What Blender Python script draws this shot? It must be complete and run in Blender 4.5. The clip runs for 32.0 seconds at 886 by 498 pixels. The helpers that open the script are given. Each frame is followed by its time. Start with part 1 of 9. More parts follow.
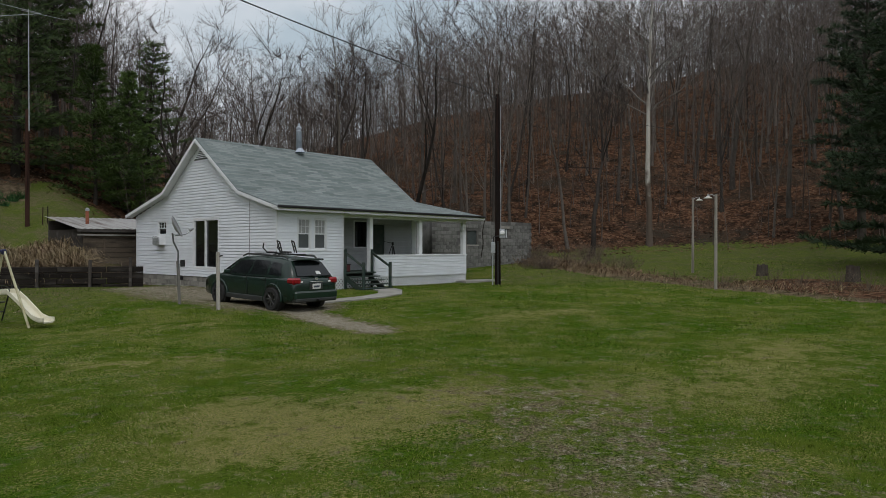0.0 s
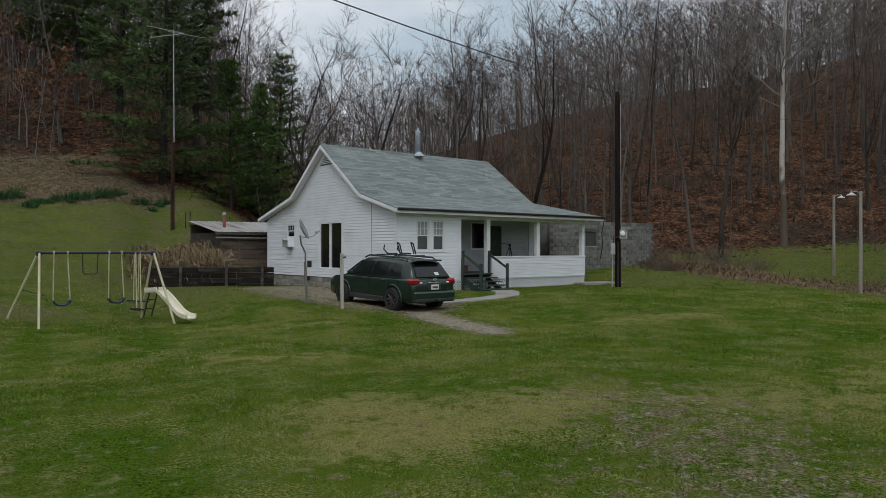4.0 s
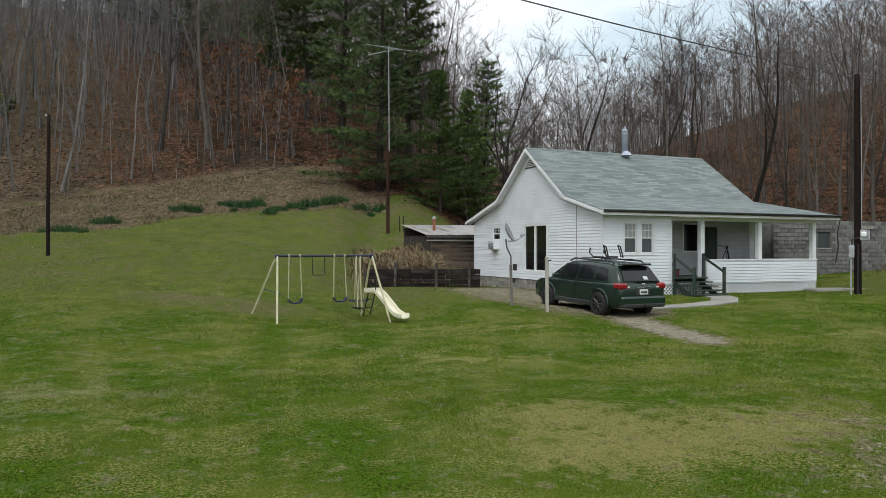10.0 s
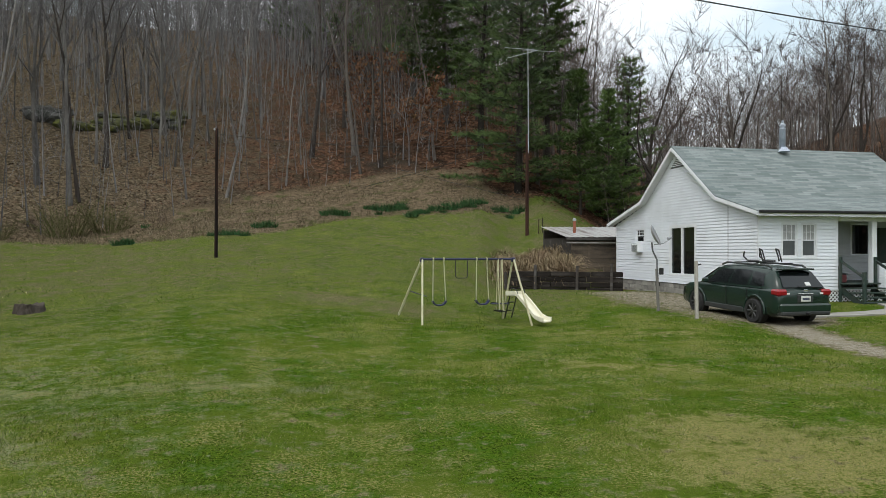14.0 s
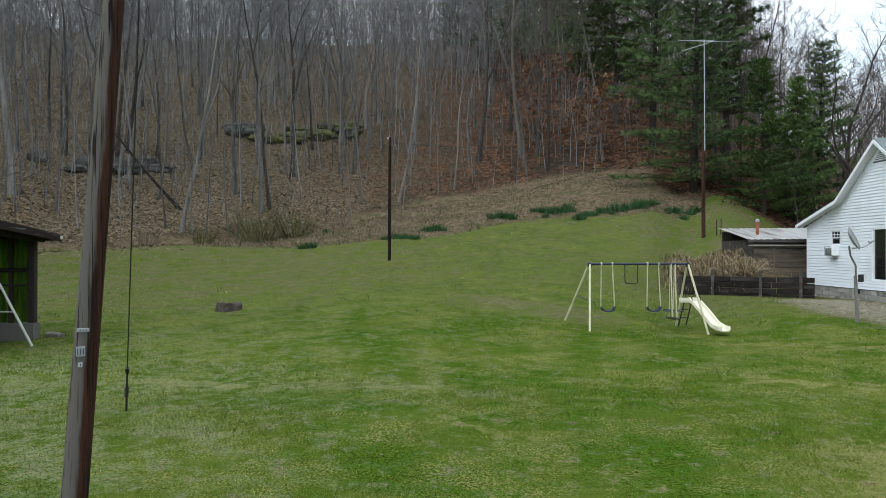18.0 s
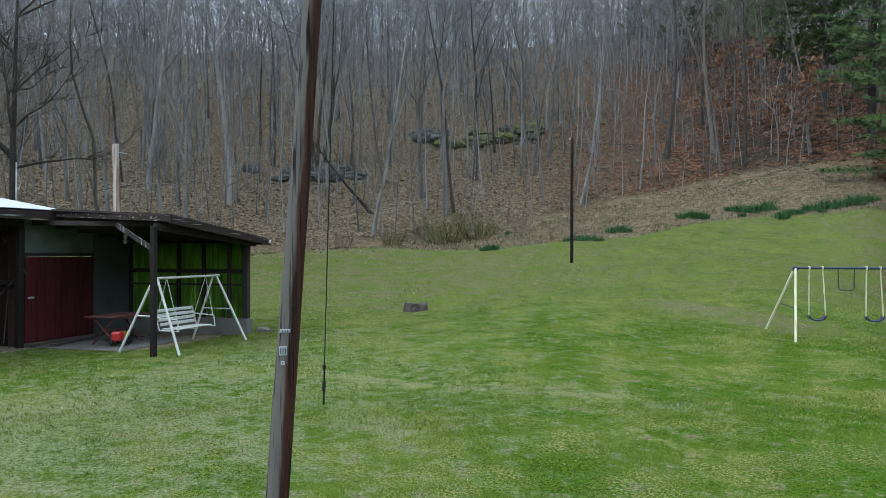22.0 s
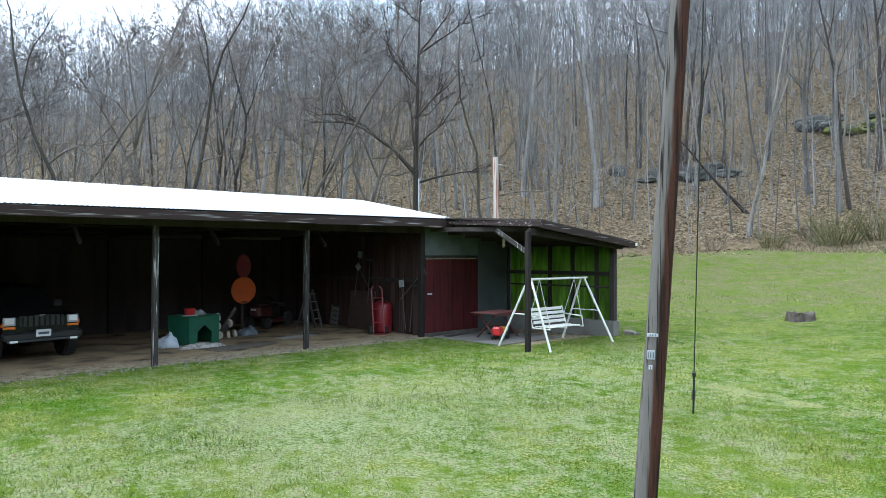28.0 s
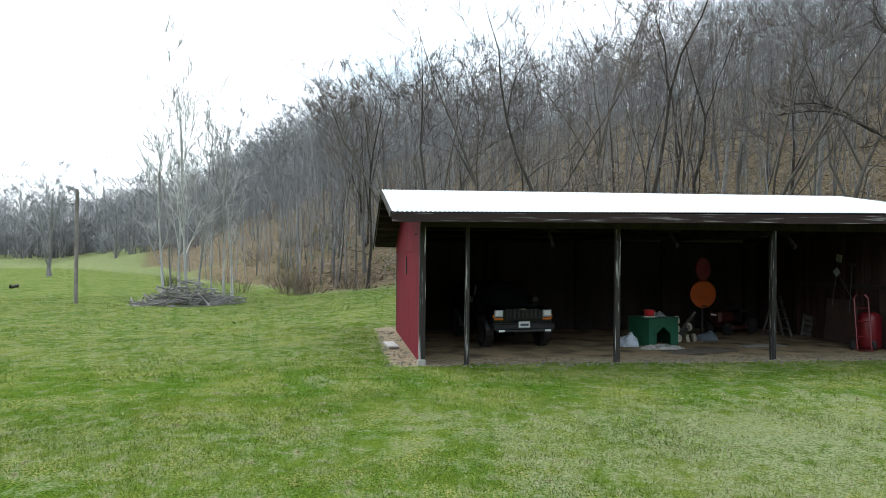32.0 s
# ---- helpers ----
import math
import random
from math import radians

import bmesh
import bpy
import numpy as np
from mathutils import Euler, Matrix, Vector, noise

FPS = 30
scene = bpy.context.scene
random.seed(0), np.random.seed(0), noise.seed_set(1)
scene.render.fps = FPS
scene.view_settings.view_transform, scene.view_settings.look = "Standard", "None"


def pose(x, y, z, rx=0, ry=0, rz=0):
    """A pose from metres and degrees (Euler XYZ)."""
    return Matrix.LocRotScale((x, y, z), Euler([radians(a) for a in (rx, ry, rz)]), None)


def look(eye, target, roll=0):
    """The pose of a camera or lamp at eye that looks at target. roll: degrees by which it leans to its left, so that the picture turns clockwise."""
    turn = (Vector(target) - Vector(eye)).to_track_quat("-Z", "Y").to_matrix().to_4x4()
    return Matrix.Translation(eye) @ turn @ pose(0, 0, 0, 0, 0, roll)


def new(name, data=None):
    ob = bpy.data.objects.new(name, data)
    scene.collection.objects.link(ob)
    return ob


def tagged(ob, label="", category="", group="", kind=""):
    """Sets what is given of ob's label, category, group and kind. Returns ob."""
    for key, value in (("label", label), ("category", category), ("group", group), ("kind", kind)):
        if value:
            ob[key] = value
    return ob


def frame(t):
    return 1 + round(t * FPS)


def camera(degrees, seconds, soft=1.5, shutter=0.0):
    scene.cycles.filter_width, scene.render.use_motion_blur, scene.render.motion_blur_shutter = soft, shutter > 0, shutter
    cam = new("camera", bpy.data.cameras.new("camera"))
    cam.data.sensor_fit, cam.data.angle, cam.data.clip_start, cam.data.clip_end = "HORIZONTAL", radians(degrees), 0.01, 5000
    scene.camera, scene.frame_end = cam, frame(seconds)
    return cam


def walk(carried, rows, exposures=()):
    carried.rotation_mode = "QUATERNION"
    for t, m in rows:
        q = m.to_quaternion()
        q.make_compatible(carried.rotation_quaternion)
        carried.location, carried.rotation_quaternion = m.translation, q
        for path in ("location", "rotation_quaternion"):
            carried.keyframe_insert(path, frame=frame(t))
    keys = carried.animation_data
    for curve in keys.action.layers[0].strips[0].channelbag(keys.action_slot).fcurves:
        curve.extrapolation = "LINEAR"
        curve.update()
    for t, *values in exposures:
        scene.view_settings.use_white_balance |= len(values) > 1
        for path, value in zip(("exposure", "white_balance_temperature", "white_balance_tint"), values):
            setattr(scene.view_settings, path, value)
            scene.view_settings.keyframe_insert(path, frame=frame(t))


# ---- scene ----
# camera: hovering drone that slowly turns to its left
cam = camera(64.61, 32.0, soft=0.75)
ROWS = [
    (0, 0.182, 0.169, 2.176, -45.262, -0.117, 0.140), (0.5, 0.148, 0.143, 2.178, -44.638, -0.138, 0.126), (1, 0.129, 0.123, 2.178, -43.813, -0.113, 0.062),
    (1.5, 0.141, 0.116, 2.184, -42.675, -0.099, 0.057), (2, 0.148, 0.114, 2.182, -41.490, -0.084, 0.035), (2.5, 0.133, 0.110, 2.178, -40.274, -0.042, 0.053),
    (3, 0.125, 0.114, 2.173, -38.713, -0.029, 0.033), (3.5, 0.136, 0.132, 2.169, -37.166, -0.013, 0.052), (5.5, 0.166, 0.169, 2.177, -31.446, 0.012, 0.024),
    (6, 0.166, 0.186, 2.180, -29.939, 0.022, 0.027), (6.5, 0.162, 0.187, 2.182, -28.599, 0.040, 0.074), (7, 0.174, 0.183, 2.184, -27.277, 0.067, 0.035),
    (7.5, 0.195, 0.177, 2.190, -25.990, 0.062, 0.052), (8, 0.203, 0.163, 2.203, -24.590, 0.047, 0.085), (8.5, 0.180, 0.141, 2.212, -23.113, 0.046, 0.058),
    (9, 0.150, 0.132, 2.222, -21.663, 0.062, 0.018), (9.5, 0.132, 0.145, 2.233, -20.435, 0.076, 0.029), (10, 0.122, 0.150, 2.241, -19.146, 0.058, 0.035),
    (10.5, 0.108, 0.146, 2.249, -17.812, 0.056, 0.017), (11, 0.090, 0.133, 2.261, -16.461, 0.054, 0.006), (11.5, 0.066, 0.111, 2.276, -15.070, 0.060, 0.041),
    (12, 0.028, 0.089, 2.288, -13.634, 0.072, 0.022), (12.5, -0.003, 0.064, 2.295, -12.145, 0.085, 0.011), (13, -0.030, 0.046, 2.295, -10.816, 0.111, 0.052),
    (13.5, -0.046, 0.039, 2.302, -9.415, 0.121, 0.069), (14, -0.049, 0.043, 2.315, -7.979, 0.129, 0.052), (14.5, -0.034, 0.038, 2.336, -6.552, 0.099, 0.057),
    (16.5, -0.000, 0.000, 2.350, 0.000, 0.214, 0.109), (17, -0.007, -0.013, 2.386, 1.882, 0.190, 0.051), (17.5, -0.023, -0.002, 2.393, 3.737, 0.211, 0.053),
    (18, -0.032, 0.013, 2.400, 5.604, 0.246, 0.049), (18.5, -0.036, 0.018, 2.406, 7.419, 0.288, 0.065), (19, -0.049, 0.031, 2.424, 9.076, 0.296, 0.103),
    (19.5, -0.052, 0.045, 2.433, 10.983, 0.318, 0.064), (20, -0.062, 0.061, 2.435, 12.875, 0.308, 0.061), (20.5, -0.067, 0.083, 2.437, 14.788, 0.300, 0.065),
    (21, -0.069, 0.110, 2.440, 16.613, 0.329, 0.059), (21.5, -0.061, 0.110, 2.442, 18.422, 0.329, 0.007), (22, -0.053, 0.102, 2.444, 20.382, 0.335, 0.022),
    (22.5, -0.059, 0.087, 2.450, 22.489, 0.337, 0.062), (23, -0.069, 0.076, 2.454, 24.615, 0.340, 0.054), (23.5, -0.076, 0.074, 2.454, 26.657, 0.368, 0.052),
    (24, -0.059, 0.050, 2.452, 28.633, 0.370, 0.000), (24.5, -0.030, 0.039, 2.458, 30.779, 0.395, 0.000), (26.5, 0.043, 0.036, 2.456, 39.100, 0.454, 0.050),
    (27, 0.042, 0.028, 2.456, 42.294, 0.453, 0.037), (27.5, 0.017, 0.027, 2.456, 46.044, 0.502, 0.117), (28, -0.010, 0.020, 2.455, 49.656, 0.514, 0.105),
    (28.5, -0.010, 0.004, 2.455, 53.449, 0.519, 0.117), (29, 0.014, -0.015, 2.458, 57.730, 0.513, 0.165), (29.5, 0.011, -0.019, 2.459, 62.292, 0.509, 0.187),
    (30, 0.015, -0.012, 2.433, 66.944, 0.576, 0.165), (30.5, 0.029, -0.008, 2.419, 71.610, 0.642, 0.184), (31, 0.048, -0.012, 2.407, 76.198, 0.691, 0.193),
    (31.5, 0.043, -0.020, 2.398, 80.807, 0.721, 0.305), (32, 0.033, -0.017, 2.397, 85.871, 0.744, 0.394)]
EXPOSURES = [(0, -0.28, 6350, 10), (3, -0.33, 6250, 10), (6, 0.22, 6250, 9), (9, 0.40, 6350, 8), (13, 0.46, 6400, 8), (17, 0.64, 6150, 6), (19, 0.80, 5650, 4), (21.5, 1.0, 5450, 4), (24, 1.58, 5300, 3), (26.5, 2.0, 5350, 4), (28, 1.94, 5400, 5), (32, 1.38, 5900, 4)]
walk(cam, [(t, pose(x, y, z, 90 + pitch, 0, yaw) @ pose(0, 0, 0, 0, 0, roll)) for t, x, y, z, yaw, pitch, roll in ROWS], EXPOSURES)

# world: bright overcast sky, weak wide sun
world = bpy.data.worlds.new("sky")
scene.world = world
world.use_nodes = True
wn, wl = world.node_tree.nodes, world.node_tree.links
sky = wn.new("ShaderNodeTexSky")
sky.sky_type = "NISHITA"
sky.sun_disc = False
sky.sun_elevation, sky.sun_rotation = radians(50), radians(222)
sky.air_density, sky.dust_density, sky.ozone_density = 1.0, 4.0, 1.0
wco = wn.new("ShaderNodeTexCoord")
wmap = wn.new("ShaderNodeMapping")
wmap.inputs["Scale"].default_value = (1.0, 1.0, 2.6)
wnoise = wn.new("ShaderNodeTexNoise")
wnoise.inputs["Scale"].default_value, wnoise.inputs["Detail"].default_value = 2.2, 6
wramp = wn.new("ShaderNodeValToRGB")
wramp.color_ramp.elements[0].position, wramp.color_ramp.elements[1].position = 0.33, 0.52
wramp.color_ramp.elements[0].color, wramp.color_ramp.elements[1].color = (5.2, 6.0, 6.4, 1), (8.7, 8.75, 8.8, 1)
wmix = wn.new("ShaderNodeMix")
wmix.data_type = "RGBA"
wmix.inputs["Factor"].default_value = 0.8
wl.new(wco.outputs["Generated"], wmap.inputs["Vector"])
wl.new(wmap.outputs["Vector"], wnoise.inputs["Vector"])
wl.new(wnoise.outputs["Fac"], wramp.inputs["Fac"])
wl.new(sky.outputs["Color"], wmix.inputs["A"])
wl.new(wramp.outputs["Color"], wmix.inputs["B"])
wsep = wn.new("ShaderNodeSeparateXYZ")
wrise = wn.new("ShaderNodeMapRange")
wrise.inputs["To Min"].default_value, wrise.inputs["To Max"].default_value = 0.86, 1.09
wdim = wn.new("ShaderNodeVectorMath")
wdim.operation = "SCALE"
wl.new(wco.outputs["Generated"], wsep.inputs["Vector"])
wl.new(wsep.outputs["Z"], wrise.inputs["Value"])
wl.new(wmix.outputs["Result"], wdim.inputs[0])
wl.new(wrise.outputs["Result"], wdim.inputs["Scale"])
wl.new(wdim.outputs["Vector"], wn["Background"].inputs["Color"])
wn["Background"].inputs["Strength"].default_value = 0.13
sun = new("sun", bpy.data.lights.new("sun", "SUN"))
sun.data.energy, sun.data.angle, sun.data.color = 0.8, radians(25), (1.0, 0.975, 0.94)
sun.matrix_world = look((-20, -22, 36), (0, 0, 0))


# ---- materials ----
def material(name, color, rough=0.7, var=0.15, scale=6.0, fine=60.0, bump=0.15, metal=0.0, tint=None, stretch=(1, 1, 1), rand=0.0, spec=0.5, blotch=0.5):
    """A surface with grain and blotches: color varies towards tint, at two sizes, and by object."""
    m = bpy.data.materials.new(name)
    m.use_nodes = True
    n, l = m.node_tree.nodes, m.node_tree.links
    b = n["Principled BSDF"]
    b.inputs["Roughness"].default_value, b.inputs["Metallic"].default_value = rough, metal
    b.inputs["Specular IOR Level"].default_value = spec
    co, mp = n.new("ShaderNodeTexCoord"), n.new("ShaderNodeMapping")
    mp.inputs["Scale"].default_value = stretch
    l.new(co.outputs["Object"], mp.inputs["Vector"])
    info = n.new("ShaderNodeObjectInfo")
    off = n.new("ShaderNodeVectorMath")
    off.operation = "MULTIPLY_ADD"
    off.inputs[1].default_value = (1, 1, 1)
    sc = n.new("ShaderNodeVectorMath")
    sc.operation = "SCALE"
    sc.inputs[0].default_value = (17.0, 31.0, 11.0)
    l.new(info.outputs["Random"], sc.inputs["Scale"])
    l.new(mp.outputs["Vector"], off.inputs[0])
    l.new(sc.outputs["Vector"], off.inputs[2])
    big, small = n.new("ShaderNodeTexNoise"), n.new("ShaderNodeTexNoise")
    big.inputs["Scale"].default_value, big.inputs["Detail"].default_value = scale, 6
    small.inputs["Scale"].default_value, small.inputs["Detail"].default_value = fine, 3
    l.new(off.outputs["Vector"], big.inputs["Vector"])
    l.new(off.outputs["Vector"], small.inputs["Vector"])
    tint = tint or tuple(c * (1 - 2.2 * var) for c in color)
    mix = n.new("ShaderNodeMix")
    mix.data_type = "RGBA"
    mix.inputs["A"].default_value, mix.inputs["B"].default_value = (*color, 1), (*tint, 1)
    rmp = n.new("ShaderNodeMapRange")
    rmp.inputs["From Min"].default_value, rmp.inputs["From Max"].default_value = 0.62 - 0.32 * blotch, 0.80 - 0.2 * blotch
    l.new(big.outputs["Fac"], rmp.inputs["Value"])
    l.new(rmp.outputs["Result"], mix.inputs["Factor"])
    hsv = n.new("ShaderNodeHueSaturation")
    val = n.new("ShaderNodeMapRange")
    val.inputs["To Min"].default_value, val.inputs["To Max"].default_value = 1 - var * 1.6, 1 + var * 1.6
    l.new(small.outputs["Fac"], val.inputs["Value"])
    last = val.outputs["Result"]
    if rand:
        rv = n.new("ShaderNodeMapRange")
        rv.inputs["To Min"].default_value, rv.inputs["To Max"].default_value = 1 - rand, 1 + rand
        l.new(info.outputs["Random"], rv.inputs["Value"])
        mul = n.new("ShaderNodeMath")
        mul.operation = "MULTIPLY"
        l.new(last, mul.inputs[0])
        l.new(rv.outputs["Result"], mul.inputs[1])
        last = mul.outputs["Value"]
    l.new(last, hsv.inputs["Value"])
    l.new(mix.outputs["Result"], hsv.inputs["Color"])
    l.new(hsv.outputs["Color"], b.inputs["Base Color"])
    if bump:
        bp = n.new("ShaderNodeBump")
        bp.inputs["Strength"].default_value, bp.inputs["Distance"].default_value = bump, 0.01
        l.new(small.outputs["Fac"], bp.inputs["Height"])
        l.new(bp.outputs["Normal"], b.inputs["Normal"])
    return m


# ---- mesh building ----
class Shape:
    """Collects the faces of one mesh."""

    def __init__(self):
        self.v, self.f = [], []

    def add(self, verts, faces):
        k = len(self.v)
        self.v += [tuple(p) for p in verts]
        self.f += [tuple(i + k for i in q) for q in faces]
        return self

    def box(self, c, s, m=None, b=0.0):
        """A box at centre c of sizes s, turned by m, its edges cut by b."""
        hx, hy, hz = s[0] / 2, s[1] / 2, s[2] / 2
        b = min(b, hx * 0.8, hy * 0.8, hz * 0.8)
        if b <= 0:
            vs = [(x, y, z) for z in (-hz, hz) for y in (-hy, hy) for x in (-hx, hx)]
            fs = [(0, 2, 3, 1), (4, 5, 7, 6), (0, 1, 5, 4), (2, 6, 7, 3), (0, 4, 6, 2), (1, 3, 7, 5)]
        else:
            vs, ix = [], {}
            for sx in (-1, 1):
                for sy in (-1, 1):
                    for sz in (-1, 1):
                        for a in range(3):
                            p = [sx * hx, sy * hy, sz * hz]
                            for q, h, sg in ((0, hx, sx), (1, hy, sy), (2, hz, sz)):
                                if q != a:
                                    p[q] = sg * (h - b)
                            ix[sx, sy, sz, a] = len(vs)
                            vs.append(tuple(p))
            fs = []
            for a in range(3):
                o = [q for q in range(3) if q != a]
                for sg in (-1, 1):
                    loop = []
                    for s1, s2 in ((-1, -1), (1, -1), (1, 1), (-1, 1)):
                        k = [0, 0, 0]
                        k[a], k[o[0]], k[o[1]] = sg, s1, s2
                        loop.append(ix[k[0], k[1], k[2], a])
                    fs.append(tuple(loop if (sg > 0) == (a != 1) else loop[::-1]))
                for s1 in (-1, 1):
                    for s2 in (-1, 1):
                        k, j = [0, 0, 0], [0, 0, 0]
                        k[a], j[a] = -1, 1
                        k[o[0]] = j[o[0]] = s1
                        k[o[1]] = j[o[1]] = s2
                        q = (ix[k[0], k[1], k[2], o[0]], ix[j[0], j[1], j[2], o[0]], ix[j[0], j[1], j[2], o[1]], ix[k[0], k[1], k[2], o[1]])
                        fs.append(q)
            for sx in (-1, 1):
                for sy in (-1, 1):
                    for sz in (-1, 1):
                        fs.append(tuple(ix[sx, sy, sz, a] for a in range(3)))
        cc = Vector(c)
        vs = [(m @ Vector(p) if m is not None else Vector(p)) + cc for p in vs]
        return self.add(vs, fs)

    def span(self, p0, p1, b=0.0):
        """A box between two opposite corners."""
        return self.box([(a + c) / 2 for a, c in zip(p0, p1)], [abs(c - a) for a, c in zip(p0, p1)], None, b)

    def rod(self, p, q, r0, r1=None, n=8, caps=True):
        p, q = Vector(p), Vector(q)
        r1 = r0 if r1 is None else r1
        d = (q - p).normalized()
        a = d.orthogonal().normalized()
        c = d.cross(a)
        vs = [p + (a * math.cos(t) + c * math.sin(t)) * r0 for t in [2 * math.pi * i / n for i in range(n)]]
        vs += [q + (a * math.cos(t) + c * math.sin(t)) * r1 for t in [2 * math.pi * i / n for i in range(n)]]
        fs = [(i, (i + 1) % n, n + (i + 1) % n, n + i) for i in range(n)]
        if caps:
            fs += [tuple(range(n))[::-1], tuple(range(n, 2 * n))]
        return self.add(vs, fs)

    def beam(self, p, q, w, h, b=0.0, up=(0, 0, 1)):
        """A bar of width w and height h from p to q."""
        p, q = Vector(p), Vector(q)
        d = (q - p)
        x = d.normalized()
        y = Vector(up).cross(x)
        if y.length < 1e-4:
            y = Vector((0, 1, 0)).cross(x)
        y.normalize()
        z = x.cross(y)
        m = Matrix((x, y, z)).transposed()
        return self.box((p + q) / 2, (d.length, w, h), m, b)

    def tube(self, pts, r, n=8):
        for i in range(len(pts) - 1):
            self.rod(pts[i], pts[i + 1], r if not isinstance(r, (list, tuple)) else r[i], r if not isinstance(r, (list, tuple)) else r[i + 1], n)
        return self

    def slab(self, poly, d):
        """A flat polygon (points in space) given the thickness vector d."""
        k, d = len(poly), Vector(d)
        vs = [Vector(p) for p in poly] + [Vector(p) + d for p in poly]
        fs = [tuple(range(k))[::-1], tuple(range(k, 2 * k))] + [(i, (i + 1) % k, k + (i + 1) % k, k + i) for i in range(k)]
        return self.add(vs, fs)

    def lathe(self, prof, n=16, c=(0, 0, 0), m=None, caps=True):
        """Turns (radius, height) pairs round the z axis at c."""
        vs, fs = [], []
        for r, z in prof:
            for i in range(n):
                t = 2 * math.pi * i / n
                p = Vector((r * math.cos(t), r * math.sin(t), z))
                vs.append((m @ p if m is not None else p) + Vector(c))
        for j in range(len(prof) - 1):
            for i in range(n):
                fs.append((j * n + i, j * n + (i + 1) % n, (j + 1) * n + (i + 1) % n, (j + 1) * n + i))
        if caps:
            fs += [tuple(range(n))[::-1], tuple(range((len(prof) - 1) * n, len(prof) * n))]
        return self.add(vs, fs)

    def mesh(self, name, mat, smooth=False):
        me = bpy.data.meshes.new(name)
        me.from_pydata([tuple(p) for p in self.v], [], self.f)
        if mat is not None:
            me.materials.append(mat)
        if smooth:
            me.shade_smooth()
        me.update()
        bm = bmesh.new()
        bm.from_mesh(me)
        bmesh.ops.recalc_face_normals(bm, faces=bm.faces)
        bm.to_mesh(me)
        bm.free()
        return me


def part(name, shape, mat, parent=None, label="", smooth=False):
    ob = new(name, shape if isinstance(shape, bpy.types.Mesh) else shape.mesh(name, mat, smooth))
    if parent is not None:
        ob.parent = parent
    if label:
        ob["label"] = label
    return ob


def thing(name, m, label, category, group="", kind=""):
    """An Empty at the base of a thing whose parts are its children."""
    ob = new(name)
    ob.empty_display_size = 0.2
    ob.matrix_world = m
    return tagged(ob, label, category, group, kind)


def solo(name, shape, mat, label, category, m=None, group="", kind="", smooth=False):
    ob = new(name, shape.mesh(name, mat, smooth))
    if m is not None:
        ob.matrix_world = m
    return tagged(ob, label, category, group, kind)


def raw_mesh(name, verts, faces, mat, smooth=False):
    """A mesh of equal-sided faces from arrays, quickly."""
    me = bpy.data.meshes.new(name)
    nv, nf, k = len(verts), len(faces), faces.shape[1]
    me.vertices.add(nv)
    me.vertices.foreach_set("co", np.ascontiguousarray(verts, np.float32).ravel())
    me.loops.add(nf * k)
    me.loops.foreach_set("vertex_index", np.ascontiguousarray(faces, np.int32).ravel())
    me.polygons.add(nf)
    me.polygons.foreach_set("loop_start", np.arange(0, nf * k, k, dtype=np.int32))
    me.materials.append(mat)
    me.update(calc_edges=True)
    me.validate()
    if smooth:
        me.shade_smooth()
    return me


# ---- the lie of the land ----
# bearing (to the left of +y), distance of the wood's edge, its height, how hollow the lawn is, slope of the wood
LAND_AZ = [-180, -120, -78, -66, -55, -45, -36, -28, -22, -17, -14, -11, -4, 3, 10, 17, 24, 34, 46, 60, 76, 90, 97, 106, 115, 135, 180]
LAND_EDGE = [90, 70, 52, 55, 50, 47, 47, 49, 50, 51, 54, 57, 56, 54, 52, 50, 48, 46, 44, 42, 42, 42, 44, 75, 170, 120, 90]
LAND_RISE = [1, 1.6, 2.3, 2.3, 1.7, 1.5, 1.3, 1.3, 2.6, 5.6, 7.4, 9.0, 8.4, 6.9, 5.4, 3.9, 3.1, 2.6, 2.3, 1.9, 1.3, 0.8, 0.3, 0.0, -0.2, 0, 1]
LAND_HOLLOW = [2, 2, 2.4, 2.5, 2, 2.2, 2, 2.2, 4.5, 5.5, 6.0, 3.6, 3.1, 2.9, 2.5, 2.6, 3, 3, 3.2, 3, 2.4, 2, 2, 2, 2, 2, 2]
LAND_SLOPE = [0.3, 0.4, 0.48, 0.48, 0.43, 0.36, 0.28, 0.20, 0.24, 0.34, 0.40, 0.46, 0.51, 0.55, 0.56, 0.56, 0.55, 0.53, 0.50, 0.45, 0.37, 0.29, 0.22, 0.09, 0.02, 0.06, 0.3]


